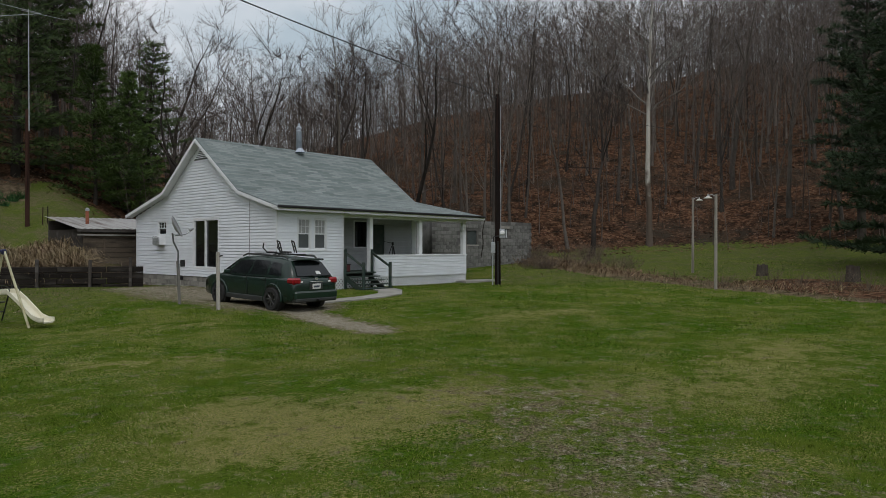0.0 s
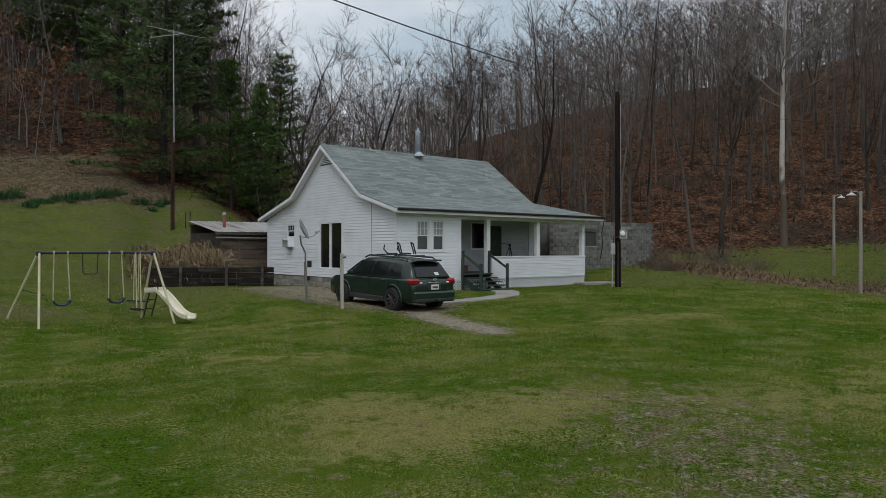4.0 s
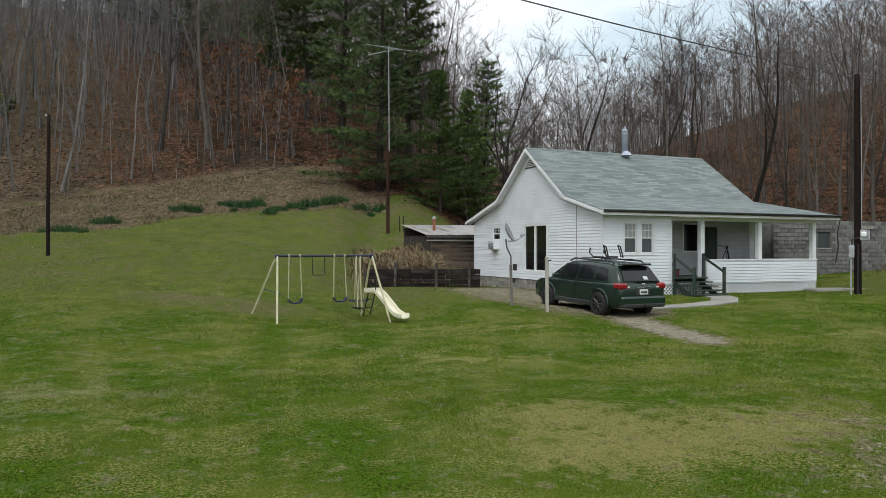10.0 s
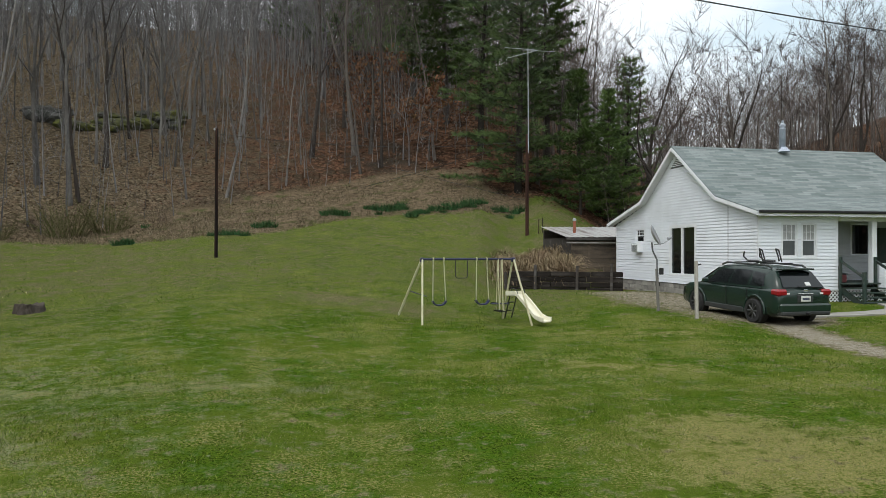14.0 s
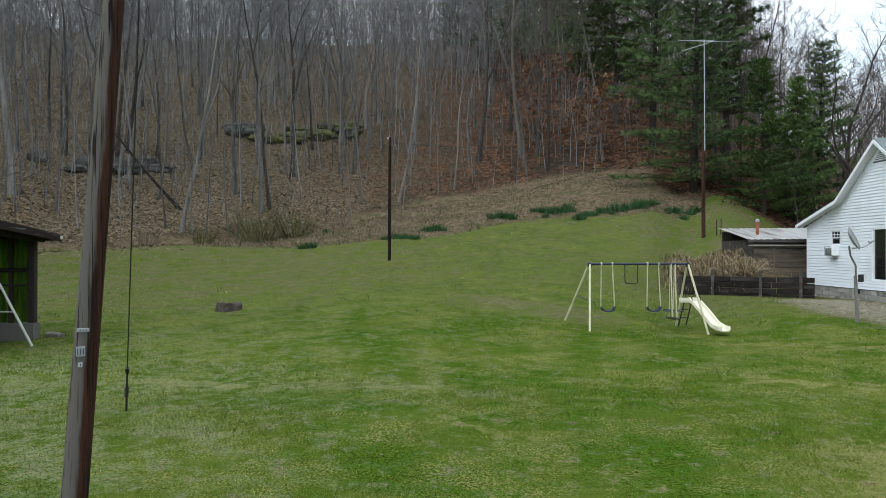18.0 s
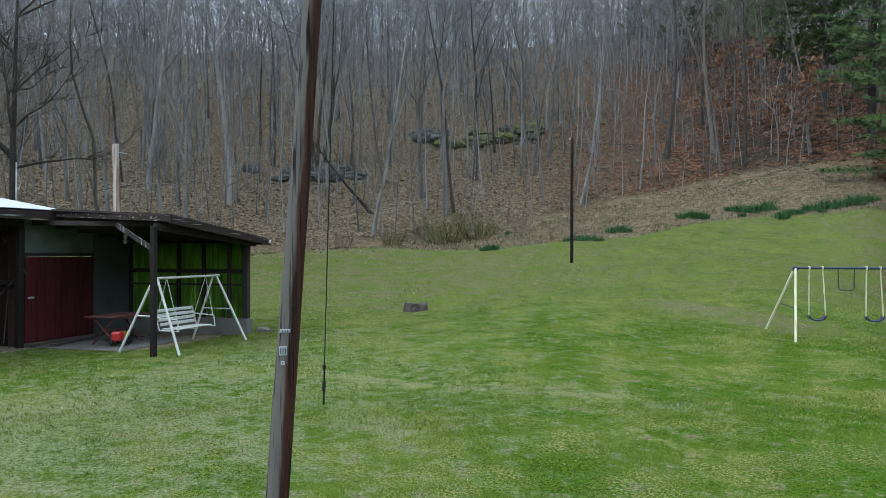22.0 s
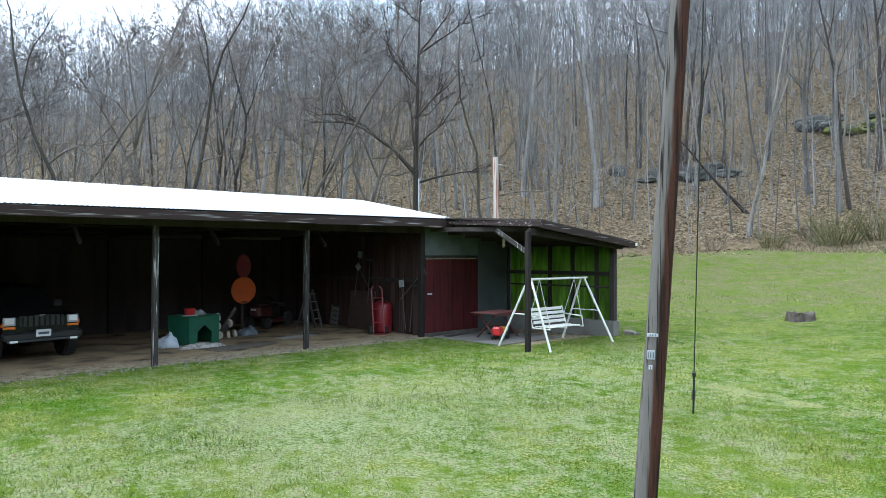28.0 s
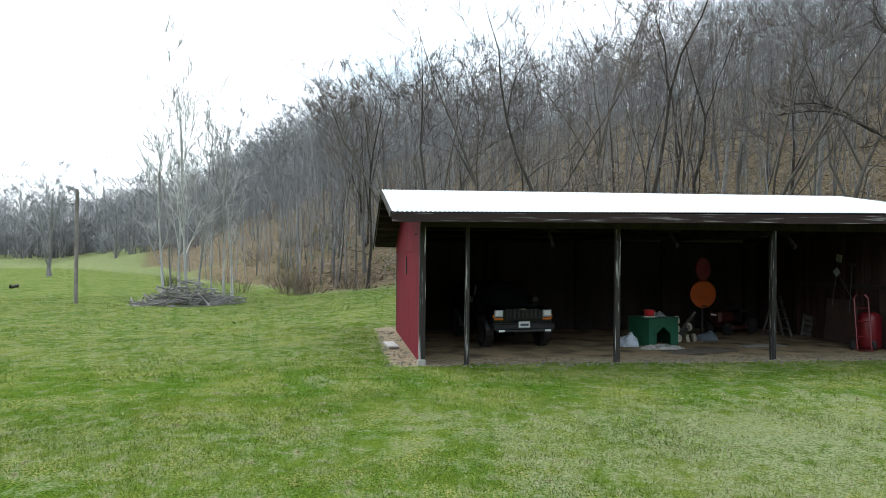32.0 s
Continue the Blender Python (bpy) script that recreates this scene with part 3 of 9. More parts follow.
def bare_tree(seed, h, r, clear=0.4, limbs=14, subs=5, twigs=4, spread=0.55, lean=0.02, limb_len=0.34, bend=0.12, sides=7, light=False, thin=0.0045, segs=9, wobble=0.05, lsegs=4, rise=(0.25, 0.95), forks=0):
    """A leafless tree: trunk and crown as two sets of triangles."""
    rng = random.Random(seed)
    trunk, crown = Wood(), Wood()
    d = Vector((rng.gauss(0, lean), rng.gauss(0, lean), 1))
    pts = wander(rng, Vector((0, 0, -0.3)), d, h, segs, wobble, 0.05)
    rad = [r * (1.35 if i == 0 else 1.0) * max(0.04, (1 - i / (segs + 0.3)) ** 0.95) for i in range(segs + 1)]
    trunk.limb(pts, rad, sides)
    stems = [(pts, rad, clear, h)]
    for k in range(forks):
        i = rng.randint(int(segs * 0.28), int(segs * 0.6))
        az, ln = rng.uniform(0, 6.283), h * (1 - i / segs) * rng.uniform(0.75, 1.0)
        side = wander(rng, pts[i], Vector((math.cos(az) * 0.45, math.sin(az) * 0.45, 1)), ln, segs, wobble, 0.06)
        wide = [rad[i] * 0.7 * max(0.03, 1 - q / (segs + 0.2)) for q in range(segs + 1)]
        trunk.limb(side, wide, max(4, sides - 2))
        stems.append((side, wide, 0.2, ln))
    for k in range(limbs):
        pts, rad, clear, h = stems[k % len(stems)]
        t = clear + (1 - clear) * ((k + rng.random()) / limbs) ** 0.9
        t = min(t, 0.98)
        i = min(int(t * segs), segs - 1)
        p = pts[i].lerp(pts[i + 1], t * segs - i)
        rr = (rad[i] + (rad[i + 1] - rad[i]) * (t * segs - i)) * rng.uniform(0.35, 0.6)
        az = k * 2.4 + rng.uniform(-0.7, 0.7)
        up = rng.uniform(*rise)
        ll = h * limb_len * (1.25 - 0.75 * t) * rng.uniform(0.7, 1.25)
        lp = wander(rng, p, Vector((math.cos(az) * spread * 1.6, math.sin(az) * spread * 1.6, up)), ll, lsegs, bend, 0.07)
        if light:
            crown.spike(lp[0], lp[lsegs // 2], max(rr, thin * 1.2))
            crown.sliver(lp[1], lp[lsegs], max(rr * 0.5, thin))
        else:
            crown.limb(lp, [rr * (1 - 0.9 * (q / lsegs) ** 0.8) for q in range(lsegs + 1)], 4)
        for s in range(subs):
            u = rng.uniform(0.3, 1.0) * lsegs
            j = min(int(u), lsegs - 1)
            q = lp[j].lerp(lp[j + 1], u - j)
            dd = (lp[j + 1] - lp[j]).normalized() + Vector((rng.gauss(0, 0.6), rng.gauss(0, 0.6), rng.gauss(0.25, 0.4)))
            sl = ll * rng.uniform(0.25, 0.55)
            sp = wander(rng, q, dd, sl, 2, 0.18, 0.08)
            r2 = max(rr * 0.32 * (1.2 - 0.8 * u / lsegs), thin * 1.7)
            if light:
                crown.sliver(sp[0], sp[2], r2)
            else:
                crown.limb(sp, [r2, r2 * 0.6, r2 * 0.25], 3)
            for w in range(twigs):
                f = rng.uniform(0.2, 1.0) * 2
                e = min(int(f), 1)
                g = sp[e].lerp(sp[e + 1], f - e)
                td = (sp[e + 1] - sp[e]).normalized() + Vector((rng.gauss(0, 0.7), rng.gauss(0, 0.7), rng.gauss(0.3, 0.5)))
                tip = g + td.normalized() * sl * rng.uniform(0.35, 0.8)
                if light:
                    crown.sliver(g, tip, max(r2 * 0.45, thin))
                else:
                    crown.spike(g, tip, max(r2 * 0.45, thin))
    return trunk.arrays(), crown.arrays()


def bark_material(name, color, tint, fleck=0.5, rand=0.42, island=0.0):
    """Furrowed bark; island: how much the pieces of one mesh differ."""
    m = material(name, color, 0.9, 0.30, 1.4, 14, 0.5, tint=tint, stretch=(1, 1, 0.35), rand=rand, spec=0.2, blotch=fleck)
    if island:
        n, l = m.node_tree.nodes, m.node_tree.links
        b = n["Principled BSDF"]
        ge, mr, hs = n.new("ShaderNodeNewGeometry"), n.new("ShaderNodeMapRange"), n.new("ShaderNodeHueSaturation")
        mr.inputs["To Min"].default_value, mr.inputs["To Max"].default_value = 1 - island, 1 + island
        l.new(ge.outputs["Random Per Island"], mr.inputs["Value"])
        l.new(mr.outputs["Result"], hs.inputs["Value"])
        l.new(b.inputs["Base Color"].links[0].from_socket, hs.inputs["Color"])
        l.new(hs.outputs["Color"], b.inputs["Base Color"])
    return m


BARK = bark_material("grey_bark", (0.144, 0.1368, 0.1282), (0.0684, 0.06264, 0.0576))
BARK_BROWN = bark_material("brown_bark", (0.0966, 0.08464, 0.0736), (0.0506, 0.04324, 0.0368))
TWIG_BROWN = bark_material("brown_twig_bark", (0.1216, 0.1039, 0.09172), (0.06851, 0.05636, 0.04862))
BARK_DARK = bark_material("dark_bark", (0.05, 0.042, 0.036), (0.028, 0.023, 0.02))
BARK_PALE = bark_material("pale_bark", (0.16, 0.15, 0.138), (0.085, 0.078, 0.07), 0.5, 0.25)
TWIG = bark_material("twig_bark", (0.132, 0.128, 0.127), (0.08, 0.077, 0.075))
# paler, bluer twigs for distant trees: haze put into the colour
TWIG_HAZED = bark_material("haze_tinted_twigs", (0.20, 0.20, 0.205), (0.135, 0.132, 0.132), 0.5, 0.0, 0.4)
BARK_MANY = bark_material("grey_bark_of_many_trees", (0.15, 0.142, 0.134), (0.08, 0.073, 0.067), 0.5, 0.0, 0.62)
BARK_MANY_BROWN = bark_material("brown_bark_of_many_trees", (0.112, 0.097, 0.084), (0.055, 0.046, 0.039), 0.5, 0.0, 0.6)
TWIG_MANY = bark_material("grey_twigs_of_many_trees", (0.172, 0.168, 0.17), (0.10, 0.097, 0.097), 0.5, 0.0, 0.55)
TWIG_MANY_BROWN = bark_material("brown_twigs_of_many_trees", (0.125, 0.104, 0.091), (0.068, 0.055, 0.047), 0.5, 0.0, 0.55)
TWIG_DARK = bark_material("dark_twig_bark", (0.075, 0.06, 0.052), (0.045, 0.036, 0.03))


def meshes_of(name, pair, trunk_mat, crown_mat):
    return raw_mesh(name + "_trunk", *pair[0], trunk_mat, True), raw_mesh(name + "_crown", *pair[1], crown_mat)


def plant_tree(name, meshes, m, label, group="", category="tree"):
    ob = thing(name, m, label, category, group)
    part("trunk", meshes[0], None, ob)
    part("crown", meshes[1], None, ob)
    return ob


def joined(name, kinds, places, mat, label, category):
    """Many plants in one mesh: kinds are (verts, faces), places rows of kind, x, y, z, turn, size, width."""
    vs, fs, k = [], [], 0
    for kind, x, y, z, turn, size, wide in places:
        v, f = kinds[kind]
        c, s = math.cos(turn) * size * wide, math.sin(turn) * size * wide
        w = np.empty_like(v)
        w[:, 0], w[:, 1], w[:, 2] = v[:, 0] * c - v[:, 1] * s + x, v[:, 0] * s + v[:, 1] * c + y, v[:, 2] * size + z
        vs.append(w)
        fs.append(f + k)
        k += len(v)
    me = raw_mesh(name, np.concatenate(vs), np.concatenate(fs), mat)
    return tagged(new(name, me), label, category, kind="stuff")


def haze_tree(seed, h, clear):
    """A distant leafless tree: trunk, rising limbs, and a round crown of twigs widened to show from the camera."""
    rng = random.Random(seed)
    trunk, crown = Wood(), Wood()
    trunk.spike(Vector((0, 0, -0.5)), Vector((rng.gauss(0, 0.5), rng.gauss(0, 0.5), h * 0.9)), 0.13)
    wide, limbs = h * rng.uniform(0.2, 0.27), []
    for k in range(24):
        a, t = rng.uniform(0, 6.283), rng.random() ** 0.8
        z = h * (clear + (1 - clear) * t)
        reach = wide * math.sqrt(max(0.03, 1 - (2 * (t ** 1.15) - 0.95) ** 2)) * math.sqrt(rng.random())
        q = Vector((math.cos(a) * reach, math.sin(a) * reach, z))
        p = Vector((0, 0, max(0.5, z - reach * rng.uniform(0.8, 1.8))))
        crown.sliver(p, q, 0.06)
        limbs.append((p, q, a))
    for k in range(74):
        p, q, a = limbs[rng.randrange(24)]
        e = p.lerp(q, rng.uniform(0.35, 1.0))
        d = Vector((math.cos(a) * 0.7 + rng.gauss(0, 0.6), math.sin(a) * 0.7 + rng.gauss(0, 0.6), rng.uniform(0.1, 1.3))).normalized() * rng.uniform(0.8, 2.2)
        crown.sliver(e, e + d, rng.uniform(0.045, 0.075))
    return trunk.arrays(), crown.arrays()


NEAR_TREES = [bare_tree(100 + i, 16 + (i % 3) * 2.5, 0.08 + 0.04 * (i % 4), 0.30 + 0.10 * (i % 3), 19, 5, 5, spread=0.34 + 0.08 * (i % 3), lean=0.03, thin=0.0085, limb_len=0.30, bend=0.16, lsegs=5, rise=(0.35, 1.15), wobble=0.035 + 0.02 * (i % 3), forks=(0, 1, 0, 2)[i % 4]) for i in range(12)]
MID_TREES = [bare_tree(200 + i, 16 + (i % 3) * 2.5, 0.085 + 0.022 * (i % 4), 0.30, 15, 4, 4, lean=0.03, sides=4, light=True, thin=0.015, limb_len=0.34, segs=6, wobble=0.04 + 0.025 * (i % 3)) for i in range(7)]
FAR_TREES = [haze_tree(300 + i, 15 + (i % 3) * 2.5, 0.01 + 0.05 * (i % 3)) for i in range(7)]
SAPLINGS = [bare_tree(400 + i, 4.0 + 1.4 * i, 0.018 + 0.007 * i, 0.12, 9, 2, 2, lean=0.1, limb_len=0.28, sides=3, light=True, thin=0.008, segs=4, rise=(0.4, 1.3)) for i in range(5)]


def wood_spots(rng, count, lo, hi, az0, az1, gap):
    """Places in the wood between two distances past its edge, not too near one another."""
    out, grid = [], {}
    for _ in range(count * 6):
        if len(out) >= count:
            break
        az = rng.uniform(az0, az1)
        e = float(np.interp(az, LAND_AZ, LAND_EDGE))
        d = e + math.sqrt(rng.uniform((e + lo) ** 2, (e + hi) ** 2)) - e
        x, y = -math.sin(radians(az)) * d, math.cos(radians(az)) * d
        key = (int(x // gap), int(y // gap))
        if key in grid:
            continue
        grid[key] = 1
        out.append((x, y, az))
    return out


def build_woods():
    rng = random.Random(11)
    near = [meshes_of("tree", p, (BARK, BARK_DARK, BARK, BARK_PALE, BARK)[i % 5], TWIG) for i, p in enumerate(NEAR_TREES)]
    dusky = [meshes_of("tree", p, BARK_BROWN if i % 5 else BARK_DARK, TWIG_BROWN) for i, p in enumerate(NEAR_TREES)]
    # the wood stands back from the notch of the valley and from the field
    def thin_out(az, notch, field):
        return (-43 < az < -21 and rng.random() < notch) or (-56 < az <= -43 and rng.random() < 0.42 * notch) or (az > 97 and rng.random() < field)

    def low(az):
        return float(np.interp(az, [-60, -45, -36, -24, -20, 40, 60, 80], [0.95, 0.85, 0.75, 0.75, 1.0, 1.0, 0.85, 0.62]))

    for x, y, az in wood_spots(rng, 230, 0.8, 17, -84, 98, 2.0):
        if math.hypot(x - 47.0, y - 25.4) < 5.5:
            continue
        if thin_out(az, 0.78, 0.8) or (-24 < az < -10 and rng.random() < 0.4):
            continue
        m = pose(x, y, land_at(x, y), 0, 0, rng.uniform(0, 360)) @ Matrix.Scale(rng.uniform(0.7, 1.12) * low(az), 4)
        plant_tree("bare_tree", (near if az > 0 else dusky)[rng.randrange(12)], m, "leafless grey-barked deciduous tree at the wood's edge" if az > 0 else "leafless brown-barked deciduous tree at the wood's edge", "edge trees")
    t = []
    for x, y, az in wood_spots(rng, 1750, 14, 80, -86, 104, 2.0):
        if thin_out(az, 0.5, 0.5):
            continue
        t.append((rng.randrange(7), x, y, land_at(x, y), rng.uniform(0, 6.28), rng.uniform(0.7, 1.12) * low(az), 1.0, az))
    for side, trunk_mat, crown_mat in (("grey", BARK_MANY, TWIG_MANY), ("brown", BARK_MANY_BROWN, TWIG_MANY_BROWN)):
        row = [q[:7] for q in t if (q[7] > 0) == (side == "grey")]
        joined("wood_trunks", [p[0] for p in MID_TREES], row, trunk_mat, side + " trunks of the bare wood on the slope", "woods")
        joined("wood_crowns", [p[1] for p in MID_TREES], row, crown_mat, side + " leafless twiggy crowns of the bare wood", "woods")
    t = []
    for x, y, az in wood_spots(rng, 2300, 78, 176, -86, 110, 3.0):
        if thin_out(az, 0.25, 0.0):
            continue
        t.append((rng.randrange(7), x, y, land_at(x, y), rng.uniform(0, 6.28), rng.uniform(0.75, 1.12), 1.15))
    # the crest and its far side
    for x, y, az in wood_spots(rng, 1900, 172, 212, -86, 116, 2.4):
        if az < 52 and rng.random() < 0.5:
            continue
        t.append((rng.randrange(7), x, y, land_at(x, y) - 1.5, rng.uniform(0, 6.28), rng.uniform(0.7, 1.1), 1.3))
    for x, y, az in wood_spots(rng, 1900, 164, 198, -86, 118, 2.2):
        if az < 52 and rng.random() < 0.75:
            continue
        t.append((rng.randrange(7), x, y, land_at(x, y) - 0.6, rng.uniform(0, 6.28), rng.uniform(0.32, 0.5), 2.0))
    # brushy foot of the hill behind the field
    for x, y, az in wood_spots(rng, 620, 45, 130, 92, 112, 2.4):
        t.append((rng.randrange(7), x, y, land_at(x, y) - 0.3, rng.uniform(0, 6.28), rng.uniform(0.55, 0.9), 1.2))
    for _ in range(1000):
        az, d = radians(rng.uniform(97, 124)), rng.uniform(205, 330)
        x, y = -math.sin(az) * d, math.cos(az) * d
        t.append((rng.randrange(7), x, y, land_at(x, y), rng.uniform(0, 6.28), rng.uniform(0.7, 1.35), 1.3))
    joined("far_wood_trunks", [p[0] for p in FAR_TREES], t, BARK, "distant grey trunks on the wooded ridge", "woods")
    joined("far_wood_crowns", [p[1] for p in FAR_TREES], t, TWIG_HAZED, "distant leafless crowns on the wooded ridge", "woods")
    kinds = [(np.concatenate([p[0][0], p[1][0]]), np.concatenate([p[0][1], p[1][1] + len(p[0][0])])) for p in SAPLINGS]
    for side, a0, a1, count, mat in (("grey", -10, 101, 2600, TWIG_MANY), ("brown", -86, -10, 1300, TWIG_MANY_BROWN), ("pale grey", 84, 107, 420, TWIG_HAZED)):
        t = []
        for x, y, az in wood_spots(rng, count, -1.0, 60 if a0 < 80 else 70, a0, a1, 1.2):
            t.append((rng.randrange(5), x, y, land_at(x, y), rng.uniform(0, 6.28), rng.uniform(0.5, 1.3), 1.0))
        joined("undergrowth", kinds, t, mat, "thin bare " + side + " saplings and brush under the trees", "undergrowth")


build_woods()


# pines
def pine_tree(seed, h, r, low, wide):
    rng = random.Random(seed)
    trunk, limbs = Wood(), Wood()
    pts = wander(rng, Vector((0, 0, -0.3)), Vector((0, 0, 1)), h, 8, 0.015, 0.02)
    trunk.limb(pts, [r * max(0.05, 1 - i / 8.3) for i in range(9)], 8)
    nv, nf = [], []
    z = low
    while z < h * 0.97:
        t = z / h
        n = rng.randint(4, 6)
        a0 = rng.uniform(0, 6.28)
        ln = wide * (1 - t) ** 0.75 * rng.uniform(0.75, 1.15) + 0.35
        for k in range(n):
            if rng.random() < 0.12:
                continue
            az = a0 + 6.283 * k / n + rng.uniform(-0.25, 0.25)
            l = ln * rng.uniform(0.65, 1.15)
            i = min(int(t * 8), 7)
            p = pts[i].lerp(pts[i + 1], t * 8 - i)
            bp = wander(rng, p, Vector((math.cos(az), math.sin(az), 0.12 + 0.5 * t)), l, 4, 0.06, -0.015)
            limbs.limb(bp, [0.05 * (1.2 - t), 0.035, 0.025, 0.015, 0.008], 3)
            clumps = max(5, int(l * 7))
            for c in range(clumps):
                u = (0.18 + 0.82 * (c + rng.random()) / clumps) * 4
                j = min(int(u), 3)
                q = bp[j].lerp(bp[j + 1], u - j)
                side = Vector((-math.sin(az), math.cos(az), 0)) * rng.gauss(0, 0.13 + 0.17 * l * (1 - u / 5.5) * 0.55)
                q = q + side + Vector((0, 0, rng.uniform(-0.08, 0.12)))
                out = Vector((math.cos(az), math.sin(az), 0.25)) + side * 1.2
                for _ in range(13):
                    d = (out.normalized() + Vector((rng.gauss(0, 0.75), rng.gauss(0, 0.75), rng.gauss(0.1, 0.5)))).normalized()
                    e = d.orthogonal().normalized() * rng.uniform(0.025, 0.05)
                    g = len(nv)
                    nl = rng.uniform(0.28, 0.6)
                    nv += [q - e, q + e, q + d * nl]
                    nf.append((g, g + 1, g + 2))
        z += rng.uniform(0.45, 0.8) * (1.2 - 0.5 * t)
    return trunk.arrays(), limbs.arrays(), (np.array([tuple(p) for p in nv], np.float32), np.array(nf, np.int32))


NEEDLES = material("pine_needles", (0.072, 0.118, 0.026), 0.75, 0.3, 0.6, 9, 0, tint=(0.028, 0.052, 0.016), rand=0.25, spec=0.3)
PINES = []
for i, (h, r, low, wide) in enumerate(((20.0, 0.30, 1.0, 5.4), (23.0, 0.32, 4.0, 4.8), (15.0, 0.2, 0.8, 4.2))):
    a, b, c = pine_tree(500 + i, h, r, low, wide)
    PINES.append((raw_mesh("pine_trunk", *a, BARK_DARK, True), raw_mesh("pine_limbs", *b, BARK_DARK), raw_mesh("pine_needles", *c, NEEDLES)))


# darker copy of the pine needles for the right-hand trees, shade put into the colour
NEEDLES_SHADED = material("shaded_pine_needles", (0.030, 0.050, 0.022), 0.75, 0.3, 0.6, 9, 0, tint=(0.014, 0.026, 0.012), rand=0.2, spec=0.2)
SHADED_FOLIAGE = []
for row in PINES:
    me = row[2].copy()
    me.materials[0] = NEEDLES_SHADED
    SHADED_FOLIAGE.append(me)


def plant_pine(kind, az, d, size, turn):
    x, y = -math.sin(radians(az)) * d, math.cos(radians(az)) * d
    ob = thing("pine_tree", pose(x, y, land_at(x, y), 0, 0, turn) @ Matrix.Scale(size, 4), "pine tree with shade darkened into its drooping needle sprays" if az < -60 else "dark green pine tree with drooping needle sprays", "pine", "pines")
    for name, me in zip(("trunk", "limb_whorl", "foliage"), (*PINES[kind][:2], SHADED_FOLIAGE[kind] if az < -60 else PINES[kind][2])):
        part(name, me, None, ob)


for k, az, d, s, turn in ((0, -14.0, 53, 1.0, 20), (2, -19.0, 52, 0.72, 140), (1, -11.0, 62, 1.0, 60), (1, -8.2, 70, 1.05, 250), (1, -16.4, 66, 1.0, 190), (2, -21.2, 55, 0.7, 90),
                          (1, -5.5, 78, 1.0, 10), (1, -2.5, 84, 1.0, 33), (0, -78.5, 41, 0.85, 40), (0, -82.5, 36, 0.9, 200), (1, -76.0, 52, 0.9, 300), (2, -22.5, 58, 0.9, 15),
                          (1, 0.6, 88, 0.95, 120), (1, 2.8, 94, 0.9, 210), (1, -0.9, 98, 1.0, 75), (1, 4.6, 98, 0.85, 330), (1, -4.0, 96, 1.0, 160)):
    plant_pine(k, az, d, s, turn)


# ---- the house ----
SIDING = material("white_vinyl_siding", (0.75, 0.785, 0.835), 0.5, 0.035, 0.8, 30, 0.05, tint=(0.66, 0.69, 0.73), blotch=0.35)
# the white boards again, colour darkened to stand in for the porch's shade
PORCH_SIDING = material("shaded_porch_siding", (0.43, 0.45, 0.47), 0.6, 0.06, 1.2, 30, 0.05, tint=(0.36, 0.375, 0.39))
TRIM = material("white_trim_paint", (0.74, 0.765, 0.79), 0.55, 0.05, 2, 30, 0.05)
GLASS_DARK = material("dark_window_glass", (0.007, 0.009, 0.010), 0.05, 0.05, 1, 10, 0.0, spec=0.4)
SCREEN = material("grey_insect_screen", (0.075, 0.085, 0.09), 0.5, 0.1, 2, 80, 0.1)
CURTAIN = material("pale_curtain", (0.36, 0.37, 0.37), 0.8, 0.1, 3, 20, 0.1)
BLACK = material("black_paint", (0.012, 0.012, 0.013), 0.5, 0.2, 4, 40, 0.1)
GREEN_PAINT = material("dark_green_porch_paint", (0.02, 0.04, 0.032), 0.6, 0.25, 4, 30, 0.2, tint=(0.05, 0.055, 0.045))
BLOCK = material("grey_concrete_block", (0.27, 0.26, 0.235), 0.92, 0.2, 2.5, 60, 0.5, tint=(0.14, 0.135, 0.125), rand=0.28)
MORTAR = material("mortar", (0.15, 0.145, 0.135), 0.95, 0.15, 3, 60, 0.4)
CONCRETE = material("pale_concrete", (0.27, 0.262, 0.235), 0.9, 0.15, 1.5, 50, 0.4, tint=(0.17, 0.165, 0.14))
GALV = material("galvanised_steel", (0.36, 0.38, 0.40), 0.5, 0.15, 3, 40, 0.1, metal=0.15)
DARKWOOD = material("weathered_dark_wood", (0.05, 0.042, 0.036), 0.85, 0.3, 2.5, 30, 0.5, tint=(0.12, 0.115, 0.11), stretch=(0.25, 1, 1), rand=0.25, blotch=0.3)


